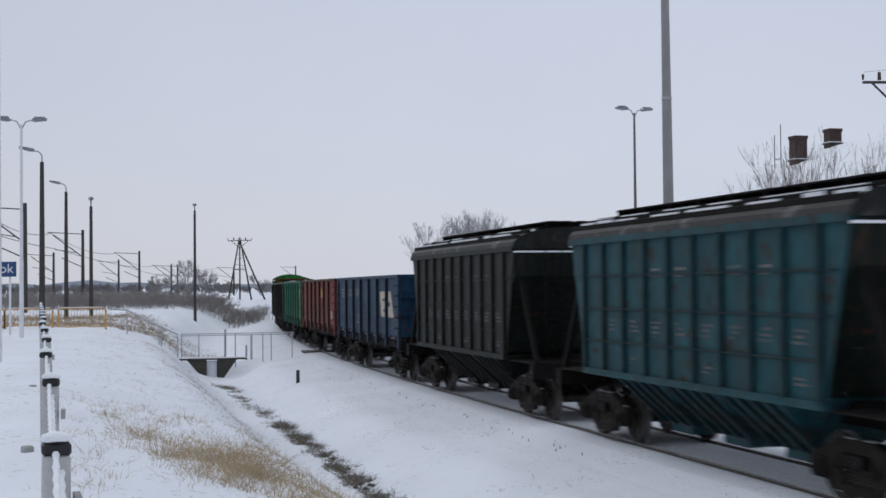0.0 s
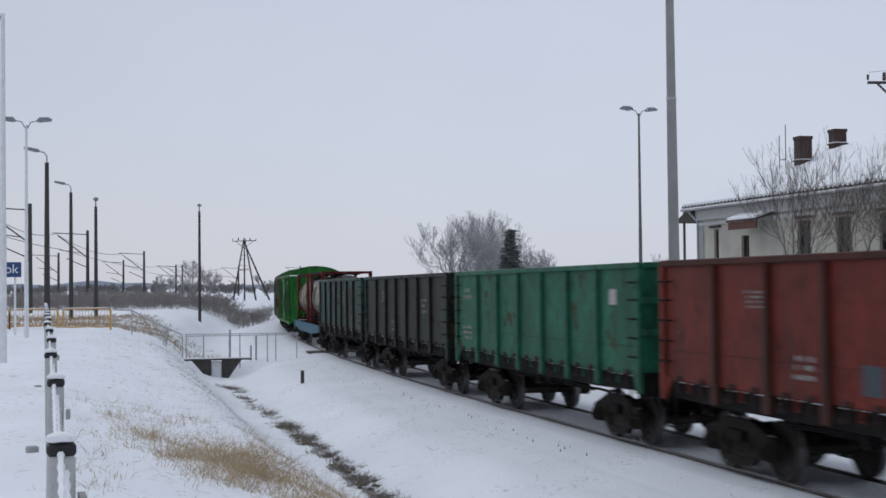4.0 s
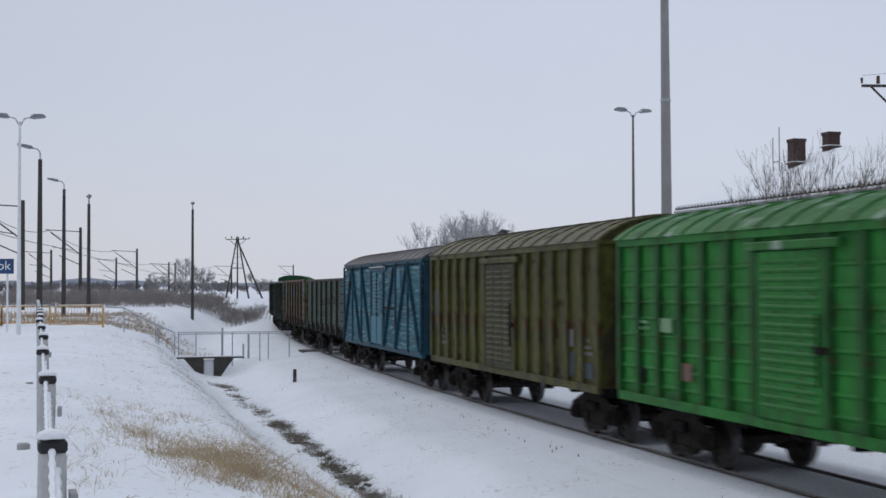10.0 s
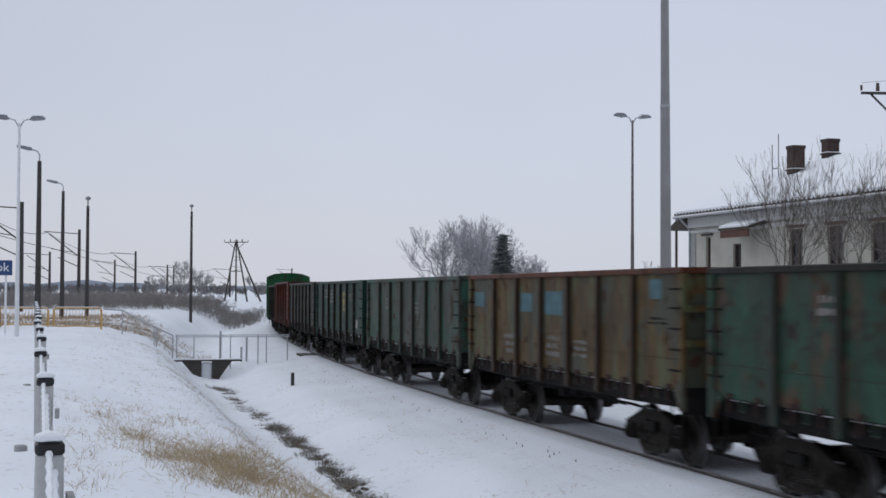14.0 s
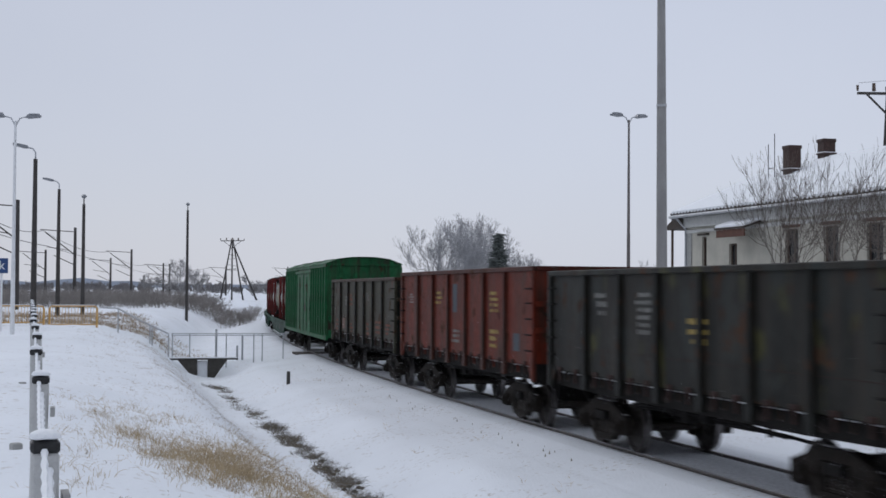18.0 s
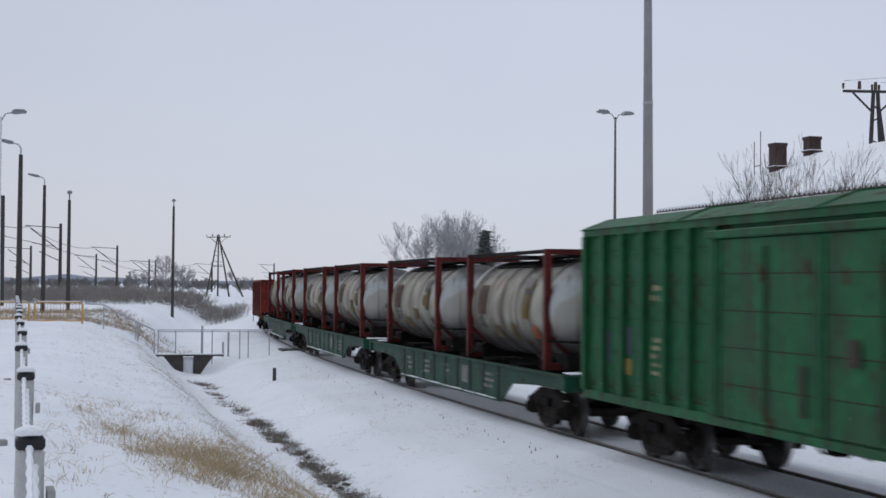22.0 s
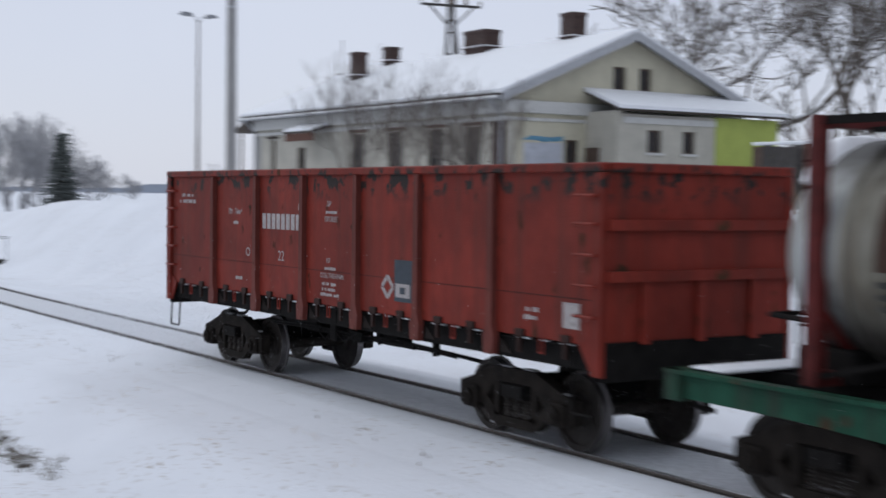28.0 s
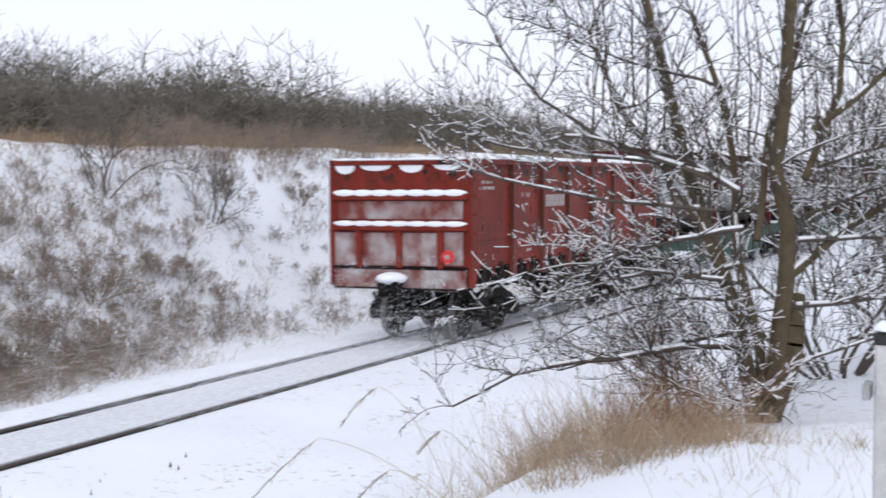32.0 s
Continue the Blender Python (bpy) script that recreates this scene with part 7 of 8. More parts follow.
for k in range(70):
    x = rs.uniform(-56, -19) if k % 4 == 0 else rs.uniform(-33, -19)
    y = 5.47 + 0.1 * rs.normal() + 0.32 * float(smooth01(x, -30, -20))
    bmesh.ops.create_icosphere(bm, subdivisions=1, radius=rs.uniform(0.04, 0.09), matrix=Matrix.Translation((x, y, gz(x, y) - 0.015)) @ Matrix.Diagonal((1.5, 1.0, 0.8, 1)))
tagged(part("earth_clods", bm, plain("dark_wet_earth", (0.06, 0.05, 0.04), 0.9, var=0.4), None), "dark bare earth along the ditch", "earth", kind="stuff")

vs, fs = [], []
for k in range(300):
    s_ = rs.uniform(-60, 14)
    x, y, z = track(s_, -1.75 + 0.28 * rs.normal(), 0.0)
    r_ = rs.uniform(0.006, 0.015)
    z = gz(x, y) + (0.10 if abs(y - np.interp(x, _X, _Y)) < 2.6 else 0.0)
    n_ = len(vs)
    vs += [(x - r_, y - r_, z - 0.05), (x + r_ * 1.3, y - r_ * 0.8, z - 0.05), (x + r_ * 0.9, y + r_, z - 0.05), (x - r_, y + r_ * 0.9, z - 0.05), (x, y, z + r_ * 1.6)]
    fs += [(n_, n_ + 1, n_ + 4), (n_ + 1, n_ + 2, n_ + 4), (n_ + 2, n_ + 3, n_ + 4), (n_ + 3, n_, n_ + 4)]
tagged(part("ballast_specks", raw("ballast_specks", vs, fs, WEED), None), "dark specks of ballast on the snow beside the rail", "stones", kind="stuff")

# foreground tree and grass where the train leaves
def wild_fruit_tree(x, y, seed):
    """Leaning stems from one stool, long level boughs, upright shoots, knobbly twigs, snow along them."""
    rng = np.random.default_rng(seed)
    t = thing("bare_tree", pose(x, y, gz(x, y)), "bare many-stemmed tree with snow along its branches", "tree")
    side, ahead = np.array((0.396, -0.918, 0.0)), np.array((0.918, 0.396, 0.0))
    trunks, twigs = [], []

    def limb(at_, up_, d_side, d_up, d_ahead, length, radius, curl, out, steps=9, taper=0.35):
        """One long limb whose heading swings by curl (upwards if positive); returns its joints."""
        p = side * at_ + ahead * rng.uniform(-0.08, 0.08) + np.array((0, 0, up_))
        d = side * d_side + ahead * d_ahead + np.array((0, 0, d_up))
        joints = []
        for i in range(steps):
            d = d / np.linalg.norm(d)
            q = p + d * length / steps
            r0, r1 = radius * (1 - (1 - taper) * i / steps), radius * (1 - (1 - taper) * (i + 1) / steps)
            out.append((tuple(p), tuple(q), r0, r1, 3))
            joints.append((q, d, r1))
            d = d + np.array((0, 0, curl / steps)) + rng.normal(0, 0.10, 3)
            p = q
        return joints

    def dress(joints, count, reach, upright, first=0.2):
        """Side twigs with short knobbly spurs."""
        n = len(joints)
        for k in range(count):
            u = first + (1 - first) * rng.uniform()
            q, d, r = joints[min(n - 1, int(u * n))]
            w = rng.normal(0, 0.8, 3)
            w[2] = abs(w[2]) * 0.6 + upright
            own = []
            branch_segments(rng, tuple(q), tuple(d * 0.55 + w), reach * rng.uniform(0.35, 1.1) * (1.15 - 0.5 * u), max(0.0042, min(0.011, r * 0.5)), 1 if reach < 0.5 else 2, own, 0.75, 3 if reach < 0.5 else 4, 0.16, 0.32, 4, 0.5)
            twigs.extend(own)
    # stems: where they spring, which way, how long and thick, how they bend
    for row in ((0.0, -0.15, 0.13, 1.0, 0.0, 1.25, 0.13, 0.0), (-0.07, -0.1, -0.12, 1.0, 0.1, 4.3, 0.072, 0.0), (0.06, 0.2, 0.10, 1.0, 0.05, 4.3, 0.082, -0.05),
                (-0.12, 0.5, -0.30, 1.0, -0.12, 3.7, 0.038, 0.25), (-0.07, 1.5, 0.22, 1.0, 0.3, 2.8, 0.034, 0.1), (0.2, 1.2, 0.95, 0.8, 0.1, 2.1, 0.04, 0.25),
                (0.36, 2.4, 1.0, 0.75, -0.2, 1.7, 0.03, 0.2), (-0.02, 0.3, 0.05, 1.0, 0.55, 3.5, 0.048, 0.3), (0.3, 2.0, 0.45, 1.0, 0.3, 2.4, 0.034, 0.1)):
        js = limb(*row, trunks, 9, 0.65 if row[5] < 1.5 else 0.45)
        if row[5] > 1.5:
            dress(js, 16, 0.95, 0.4, 0.3)
            dress(js, 14, 0.3, 0.3, 0.2)
    # boughs reaching out level over the slope
    for row in ((-0.22, 1.9, -1.0, 0.6, 0.0, 1.8, 0.026, -0.6), (-0.45, 2.0, -1.0, 0.42, -0.1, 2.4, 0.026, -0.05), (-0.2, 1.6, -1.0, -0.1, -0.3, 1.8, 0.022, 0.0), (-0.15, 0.75, -1.0, -0.12, -0.15, 1.6, 0.024, 0.3),
                (-0.1, 0.6, -1.0, 0.12, -0.3, 2.8, 0.027, -0.45), (-0.5, 2.05, -1.0, 0.25, 0.25, 2.1, 0.019, 0.0), (-0.4, 1.75, -1.0, 0.1, -0.2, 2.3, 0.021, -0.2), (-0.2, 1.3, -1.0, -0.3, 0.1, 1.7, 0.021, 0.1),
                (-0.2, 1.15, -1.0, 0.2, -0.4, 1.7, 0.019, -0.4), (-0.35, 2.75, -1.0, 0.4, 0.1, 1.9, 0.017, -0.1),
                (-0.2, 1.0, -1.0, 0.05, 0.4, 1.9, 0.019, -0.2)):
        js = limb(*row, twigs)
        dress(js, 9, 0.85, 0.12, 0.12)
        dress(js, 22, 0.36, 0.25, 0.1)
    for row in ((0.2, 0.95, 1.0, 0.1, -0.2, 1.5, 0.024, 0.0), (0.12, 0.45, 1.0, 0.3, 0.0, 1.3, 0.018, -0.2), (0.25, 1.5, 1.0, 0.05, 0.2, 1.6, 0.022, 0.1), (0.3, 1.7, 1.0, 0.35, -0.3, 1.6, 0.02, 0.0), (0.4, 2.1, 1.0, 0.3, 0.2, 1.5, 0.018, 0.1)):
        js = limb(*row, twigs)
        dress(js, 10, 0.9, 0.25, 0.1)
        dress(js, 20, 0.4, 0.3, 0.1)
    # straight shoots standing up from the boughs
    for k in range(30):
        own = limb(-1.5 + 2.6 * (k + rng.uniform(0, 1)) / 30, 1.5 + rng.uniform(0, 1.1), rng.normal(0, 0.10), 1.0, rng.normal(0, 0.15), rng.uniform(1.0, 2.0), 0.011, 0.0, twigs, 6, 0.4)
        dress(own, 9, 0.24, 0.4, 0.15)
    # dense low suckers round the stool
    for k in range(30):
        own = []
        branch_segments(rng, tuple(side * rng.normal(-0.28, 0.22) + ahead * rng.normal(-0.05, 0.15) + np.array((0, 0, rng.uniform(-0.05, 0.5)))), tuple(side * rng.normal(-0.45, 0.6) + ahead * rng.normal(-0.2, 0.5) + np.array((0, 0, 0.7))), rng.uniform(0.45, 0.85), 0.008, 2, own, 0.7, 4, 0.12, 0.45, 5, 0.5)
        twigs += own
    part("trunk", mesh_of("trunk", *segments_arrays(trunks, 9), BARK), None, t)
    part("crown", mesh_of("crown", *segments_arrays(twigs, 3, 0.0032), WETTWIG), None, t, "dark wet twigs")
    top = []
    for p, q, r0, r1, lv in twigs + trunks:
        p, q = np.array(p), np.array(q)
        d = q - p
        flat = math.hypot(d[0], d[1]) / (np.linalg.norm(d) + 1e-9)
        if flat > 0.4 and rng.uniform() < 0.72 * flat and r0 < 0.06:
            u, v = sorted(rng.uniform(0, 1, 2))
            if rng.uniform() < 0.6:
                u, v = 0.0, 1.0
            o = np.array((0, 0, max(r0, 0.0032) * 0.8 + 0.002))
            top.append((p + d * u + o, p + d * v + o, max(r0 * 0.8, 0.0044), max(r1 * 0.8, 0.004), lv))
    tagged(part("snow", mesh_of("snow", *segments_arrays(top, 4), SNOWCAP), None, t), "snow lying along the bare branches", kind="stuff")


WETTWIG = plain("dark_wet_twigs", (0.085, 0.066, 0.052), 0.85, var=0.35, scale=6)
wild_fruit_tree(11.51, 2.09, 21)
bare_tree(11.35, 2.8, 1.5, 25, "low brown shrub at the foot of the tree", REDTWIG, stems=7, levels=3, kids=4, spread_=0.6, radius=0.014, snow=0.4, up=0.2, least=0.003, category="shrub", splay=0.35)
bare_tree(17.0, 1.5, 4.6, 29, "frosted bare shrub with crowded twigs behind the tree", WETTWIG, stems=8, levels=3, kids=5, spread_=0.6, radius=0.03, snow=0.6, up=0.1, least=0.0045, category="shrub", splay=0.5)
bare_tree(14.6, 1.9, 4.4, 27, "bare shrub with snowy twigs behind the tree", WETTWIG, stems=9, levels=3, kids=4, spread_=0.6, radius=0.025, snow=0.5, up=0.1, least=0.0042, category="shrub", splay=0.5)
bare_tree(4.05, 5.15, 3.5, 28, "slender frosted shrub standing in the ditch", THICKET, stems=4, levels=3, kids=5, spread_=0.85, radius=0.006, up=0.05, least=0.0018, category="shrub", splay=0.12)
rt = np.random.default_rng(55)
RUSSET = plain("russet_straw", (0.30, 0.19, 0.115), 0.9, var=0.4)
spots = [(rt.normal(11.0, 0.28), rt.normal(2.95, 0.26), rt.uniform(0.8, 1.6)) for _ in range(65)]
hearts = [(rt.normal(10.15, 0.45), rt.normal(3.05, 0.4)) for _ in range(9)]
spots += [(hearts[k % 9][0] + rt.normal(0, 0.12), hearts[k % 9][1] + rt.normal(0, 0.12), rt.uniform(0.4, 1.3)) for k in range(75)]
grass("russet_grass", spots, RUSSET, "tall russet dry grass under the tree", 0.5, 13, 0.0026, 7, 0.12, 0.2)
hearts = [(rt.normal(9.1, 0.55), rt.normal(3.0, 0.45)) for _ in range(16)]
spots = [(hearts[k % 16][0] + rt.normal(0, 0.14), hearts[k % 16][1] + rt.normal(0, 0.12), rt.uniform(0.4, 1.2)) for k in range(130)]
spots += [(rt.normal(10.3, 0.3), rt.normal(2.3, 0.2), rt.uniform(0.3, 0.75)) for _ in range(45)]
spots += [(rt.normal(9.1, 0.5), rt.normal(1.9, 0.6), rt.uniform(0.25, 0.5)) for _ in range(30)]
grass("straw_tufts", spots, plain("weathered_straw", (0.36, 0.275, 0.19), 0.9, var=0.4), "pale straw tufts bent by the snow under the tree", 0.42, 13, 0.0028, 17, 0.25, 0.16)
spots = [(rt.normal(9.7, 0.5), rt.normal(3.7, 0.4), rt.uniform(0.8, 1.6)) for _ in range(45)]
spots += [(rt.normal(7.6, 0.8), rt.normal(1.0, 0.4), rt.uniform(0.3, 0.7)) for _ in range(30)]
grass("reed_grass", spots, plain("bleached_stalks", (0.50, 0.44, 0.35), 0.9, var=0.3), "thin bleached stalks above the snow", 0.62, 4, 0.0026, 8, 0.25, 0.2)


def arching_reed(x, y, rise, reach, seed):
    """A thin stalk that bows over and hangs its seed head."""
    rng = np.random.default_rng(seed)
    z = gz(x, y)
    t = thing("reed_stalk", pose(x, y, z), "arching dry reed stalk with a drooping seed head", "reed", "reeds beside the track")
    away = np.array((-0.396, 0.918, 0.0))
    pts = []
    for i in range(15):
        u = i / 14
        pts.append(away * reach * u ** 1.15 + np.array((0, 0, rise * math.sin(math.pi * u * 0.62) - max(0, u - 0.72) * reach * 0.95 - 0.03)))
    bm = B()
    tube(bm, [tuple(p) for p in pts], 0.003, 5, [0.0028 - 0.0012 * i / 14 for i in range(15)])
    stem = part("stalk", bm, STRAW, t)
    segs = []
    for k in range(46):
        u = 0.74 + 0.26 * k / 45
        j = u * 14
        p = pts[int(j)] + (pts[min(14, int(j) + 1)] - pts[int(j)]) * (j - int(j))
        d = pts[14] - pts[10]
        d = d / np.linalg.norm(d) + rng.normal(0, 0.35, 3)
        segs.append((p, p + d * rng.uniform(0.025, 0.055), 0.0028, 0.001, 0))
    tagged(part("seed_head", mesh_of("seed_head", *segments_arrays(segs, 3), plain_head), None, t), "frayed brown seed head", kind="stuff")


plain_head = plain("grey_brown_seed_head", (0.26, 0.21, 0.16), 0.95, var=0.3)
for k, (x, y, rise, reach) in enumerate(((8.95, 3.75, 0.62, 1.45), (8.9, 3.7, 0.36, 0.75), (9.3, 3.9, 1.05, 0.85), (9.05, 3.55, 0.5, 0.5), (8.2, 4.6, 0.45, 0.6))):
    arching_reed(x, y, rise, reach, 300 + k)

# bushes on the far bank
spots, hs = [], []
for k in range(340):
    x = rs.uniform(8, 38)
    d = rs.uniform(3.6, 9.5) if k % 5 else rs.uniform(8.5, 12)
    spots.append((x, 11.2 + d))
    hs.append(rs.uniform(0.22, 0.65) * (1.5 if k % 9 == 0 else 1))
for k in range(260):
    spots.append((rs.uniform(15, 28), rs.triangular(15.2, 16.6, 20.5)))
    hs.append(rs.uniform(0.25, 0.7))
rb = np.random.default_rng(56)
for k in range(165):
    y = rb.triangular(14.9, 15.6, 20.5)
    spots.append((y * math.tan(math.radians(rb.triangular(46.5, 50.0, 59.0))), y))
    hs.append(rb.uniform(0.3, 0.7) * (1.35 if k % 7 == 0 else 1))
for k in range(130):
    y = rb.uniform(19.6, 23.4)
    spots.append((y * math.tan(math.radians(rb.uniform(54, 64))), y))
    hs.append(rb.uniform(0.5, 1.2))
BRUSH = plain("brown_grey_brush", (0.245, 0.195, 0.155), 0.9, var=0.3)
thicket("bank_brush", spots, (41, 42, 43), hs, BRUSH, "low brown brush on the snowy bank", "brush", 2, 5, 4, 0.003, 0.75)
spots = [(rs.uniform(2, 42), 11.2 + rs.uniform(3.3, 9.8), rs.uniform(0.6, 1.3)) for _ in range(330)]
spots += [(rs.uniform(2, 46), 11.2 + rs.uniform(9.5, 12.5), rs.uniform(0.8, 1.6)) for _ in range(200)]
spots += [(rb.uniform(24, 52), rb.uniform(20.5, 23.6), rb.uniform(0.9, 1.8)) for _ in range(260)]
spots += [(y * math.tan(math.radians(h)), y, 0.9) for y, h in ((rb.uniform(15, 20), rb.triangular(47, 50, 58)) for _ in range(170))]
grass("bank_grass", spots, plain("bank_straw", (0.31, 0.22, 0.14), 0.9, var=0.35), "dead grass on the snowy bank", 0.42, 14, 0.006, 9, 0.7, 0.35)
for k, (x, y, h) in enumerate(((26.0, 19.6, 3.3), (29.6, 19.0, 2.0), (17.0, 19.0, 1.9), (21.2, 16.0, 1.5), (18.6, 16.2, 1.3), (34.5, 19.3, 0.9), (23.0, 17.6, 1.4))):
    bare_tree(x, y, h, 60 + k, "brown bare bush standing on the snowy bank", TWIG if k < 2 else BRUSH, stems=7, levels=3, kids=4, spread_=0.5, radius=0.022, least=0.0055, category="shrub", group="bushes on the bank", splay=0.4)
HEDGE = plain("dark_olive_brown_twigs", (0.142, 0.127, 0.104), 0.95, var=0.35, scale=0.6)
spots, hs = [], []
for k in range(640):
    x = rs.uniform(-20, 105)
    if x < 18 and k % 4 == 0:
        x += 40
    y = rs.uniform(24, 38) + max(0, x - 60) * 0.15
    spots.append((x, y))
    hs.append(rs.uniform(1.9, 3.1) * (1.05 + 0.24 * math.sin(x * 0.33) + 0.2 * math.sin(x * 0.9 + 1)) * (1.6 if -10 < x < 4 else 0.92 if 6 < x < 19 else 1.13))
    if -17 < x < -11:
        hs[-1] *= 0.35
thicket("bank_thicket", spots, (51, 52, 53, 54), hs, HEDGE, "dense brown leafless thicket along the top of the bank", "thicket", 2, 6, 8, 0.010, 0.95, 0.0)
spots = [(rs.uniform(-26, 100), rs.uniform(22.8, 25), rs.uniform(0.8, 1.6)) for _ in range(300)]
grass("thicket_grass", spots, plain("tall_brown_grass", (0.25, 0.18, 0.12), 0.9, var=0.3), "tall brown dead grass before the thicket", 0.8, 16, 0.012, 11, 0.3, 0.5)
for k, (x, y, h) in enumerate(((31, 27.5, 3.7), (35.8, 28, 4.7), (43.6, 28, 4.0), (54, 28.5, 4.1), (61, 29, 4.1), (33.2, 27.2, 3.8), (66, 34, 4.2), (20, 27, 3.6), (15, 28, 4.2), (7, 27, 5.0), (0, 28, 5.8), (-7, 27, 5.8))):
    bare_tree(x, y, h, 80 + k, "bare tree rising over the thicket", HEDGE, stems=1 if k == 1 or x < 25 else 5, levels=4 if k == 1 or x < 25 else 3, kids=4 if k == 1 or x < 25 else 6, spread_=0.6 if k == 1 or x < 25 else 0.75, least=0.0055, radius=0.035, up=0.15, splay=0.3, group="trees over the thicket")

# trees beside and behind the house
for k, (hd, ds, h) in enumerate(((-46.5, 62, 13), (-42.5, 58, 12), (-40.0, 66, 14), (-37.0, 55, 11.5), (-50.0, 78, 15), (-38.5, 52, 11), (-34.5, 56, 12), (-32.0, 50, 10), (-17, 55, 10), (-12, 52, 9), (-6, 50, 9))):
    x, y = toward(hd, ds)
    bare_tree(x, y, h, 100 + k, "tall bare tree with frosted branches near the house", TWIG, levels=4, kids=5, spread_=0.65, least=0.02, snow=0.5, group="trees behind the house")
x, y = toward(-33.7, 40)
bare_tree(x, y, 5.4, 120, "rounded russet bare bush beyond the fence", REDTWIG, stems=8, levels=3, kids=5, spread_=0.6, radius=0.05, least=0.018, category="shrub", splay=0.45)
for k, (x, y, h) in enumerate(((-41.9, 22.8, 5.6), (-36.6, 22.3, 5.2), (-33.6, 22.5, 4.4))):
    bare_tree(x, y, h, 130 + k, "leafless bush growing before the station house", TWIG, stems=11, levels=3, kids=4, spread_=0.36, radius=0.02, least=0.004, category="shrub", group="bushes before the house", up=0.35, splay=0.3)

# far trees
# distance haze is put into their pale twig colour
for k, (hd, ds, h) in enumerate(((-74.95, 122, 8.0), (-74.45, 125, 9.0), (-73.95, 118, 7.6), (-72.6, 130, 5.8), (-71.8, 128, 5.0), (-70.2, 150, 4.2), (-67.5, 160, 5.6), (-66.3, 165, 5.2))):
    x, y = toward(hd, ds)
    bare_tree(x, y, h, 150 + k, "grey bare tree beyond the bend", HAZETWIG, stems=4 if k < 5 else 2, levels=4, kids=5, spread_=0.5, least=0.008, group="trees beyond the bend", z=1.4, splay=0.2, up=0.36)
x, y = toward(-72.95, 112)
spruce = thing("spruce", pose(x, y, 1.4), "small dark spruce among bare trees", "conifer")
bm = B()
rod(bm, (0, 0, -0.3), (0, 0, 6.0), 0.12, 0.03, 8)
part("trunk", bm, BARK, spruce)
segs = []
for k in range(620):
    u = rs.uniform(0, 1) ** 1.2
    a = rs.uniform(0, 2 * math.pi)
    z0 = 0.5 + 5.6 * u
    L = 1.7 * (1 - u) + 0.15
    d = np.array((math.cos(a), math.sin(a), -0.15 + 0.5 * u))
    p = np.array((0, 0, z0))
    segs.append((p, p + d * L * rs.uniform(0.6, 1.15), 0.055, 0.015, 0))
    for j in range(3):
        q = p + d * L * rs.uniform(0.3, 0.9)
        segs.append((q, q + np.array((rs.normal(0, 0.25), rs.normal(0, 0.25), -0.05)), 0.045, 0.015, 0))
# the needle colour is lightened to stand in for haze
part("crown", mesh_of("crown", *segments_arrays(segs, 4), NEEDLE), None, spruce)

# hedge and scrub on the camera's side, far down the line; haze is painted into the scrub's colour
spots, hs = [], []
for k in range(1050):
    hd = rs.uniform(-93.0, -82.2)
    ds = rs.uniform(100, 168)
    x, y = toward(hd, ds)
    if abs(y - np.interp(x, _X, _Y)) < 3.4 or ds < 128 or (hd > -86.5 and ds < 142):
        continue
    spots.append((x, y))
    hs.append(rs.uniform(1.2, 2.3))
thicket("far_scrub", spots, (61, 62, 63), hs, plain("hazed_brown_far_scrub", (0.25, 0.23, 0.215), 0.95, var=0.25, scale=0.4), "brown leafless scrub below the fields", "scrub", 2, 4, 5, 0.010, 0.6, 0.2)
spots = [(rs.uniform(-92, -68), rs.uniform(-1.5, 7.5), rs.uniform(0.5, 1.2)) for _ in range(190)]
grass("verge_grass", spots, plain("grey_straw", (0.40, 0.34, 0.27), 0.9, var=0.3), "grey-brown dead grass on the bank past the crossing", 0.3, 10, 0.014, 12, 0.6, 0.4)
spots = [(rs.uniform(-100, -68), rs.uniform(-9, 4.5), rs.uniform(0.5, 1.3)) for _ in range(850)]
grass("railing_verge_grass", spots, plain("brown_verge_straw", (0.30, 0.225, 0.15), 0.9, var=0.35), "tall brown dead grass behind the yellow railing", 0.34, 10, 0.012, 16, 0.5, 0.5)
# twigs paled in colour to imitate the haze over the fields
for k, (hd, ds, h) in enumerate(((-85.9, 290, 9.0), (-85.3, 295, 7.0), (-87.3, 280, 5.0), (-86.6, 300, 5.5), (-83.0, 320, 5.5), (-79.6, 340, 4.5), (-79.0, 345, 4.4))):
    x, y = toward(hd, ds)
    bare_tree(x, y, h, 180 + k, "distant bare tree at the edge of a field", THICKET, stems=3, levels=3, kids=5, spread_=0.55, least=0.03, group="trees by the fields", z=1.2, splay=0.3)
# the hedges' grey has the distance haze mixed into it
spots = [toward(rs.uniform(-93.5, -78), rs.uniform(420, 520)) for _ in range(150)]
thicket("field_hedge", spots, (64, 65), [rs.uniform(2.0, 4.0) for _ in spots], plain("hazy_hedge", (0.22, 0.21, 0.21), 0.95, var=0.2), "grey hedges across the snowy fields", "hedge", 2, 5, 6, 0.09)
# wooded skyline on the horizon, its haze painted as a pale blue colour
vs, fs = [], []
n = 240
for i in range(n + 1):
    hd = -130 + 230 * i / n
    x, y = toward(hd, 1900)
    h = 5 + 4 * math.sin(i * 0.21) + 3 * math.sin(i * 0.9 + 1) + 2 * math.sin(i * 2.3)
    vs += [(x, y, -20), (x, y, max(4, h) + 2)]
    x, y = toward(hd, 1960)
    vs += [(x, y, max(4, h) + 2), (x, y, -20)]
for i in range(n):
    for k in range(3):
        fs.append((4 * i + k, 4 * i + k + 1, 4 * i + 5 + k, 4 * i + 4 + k))
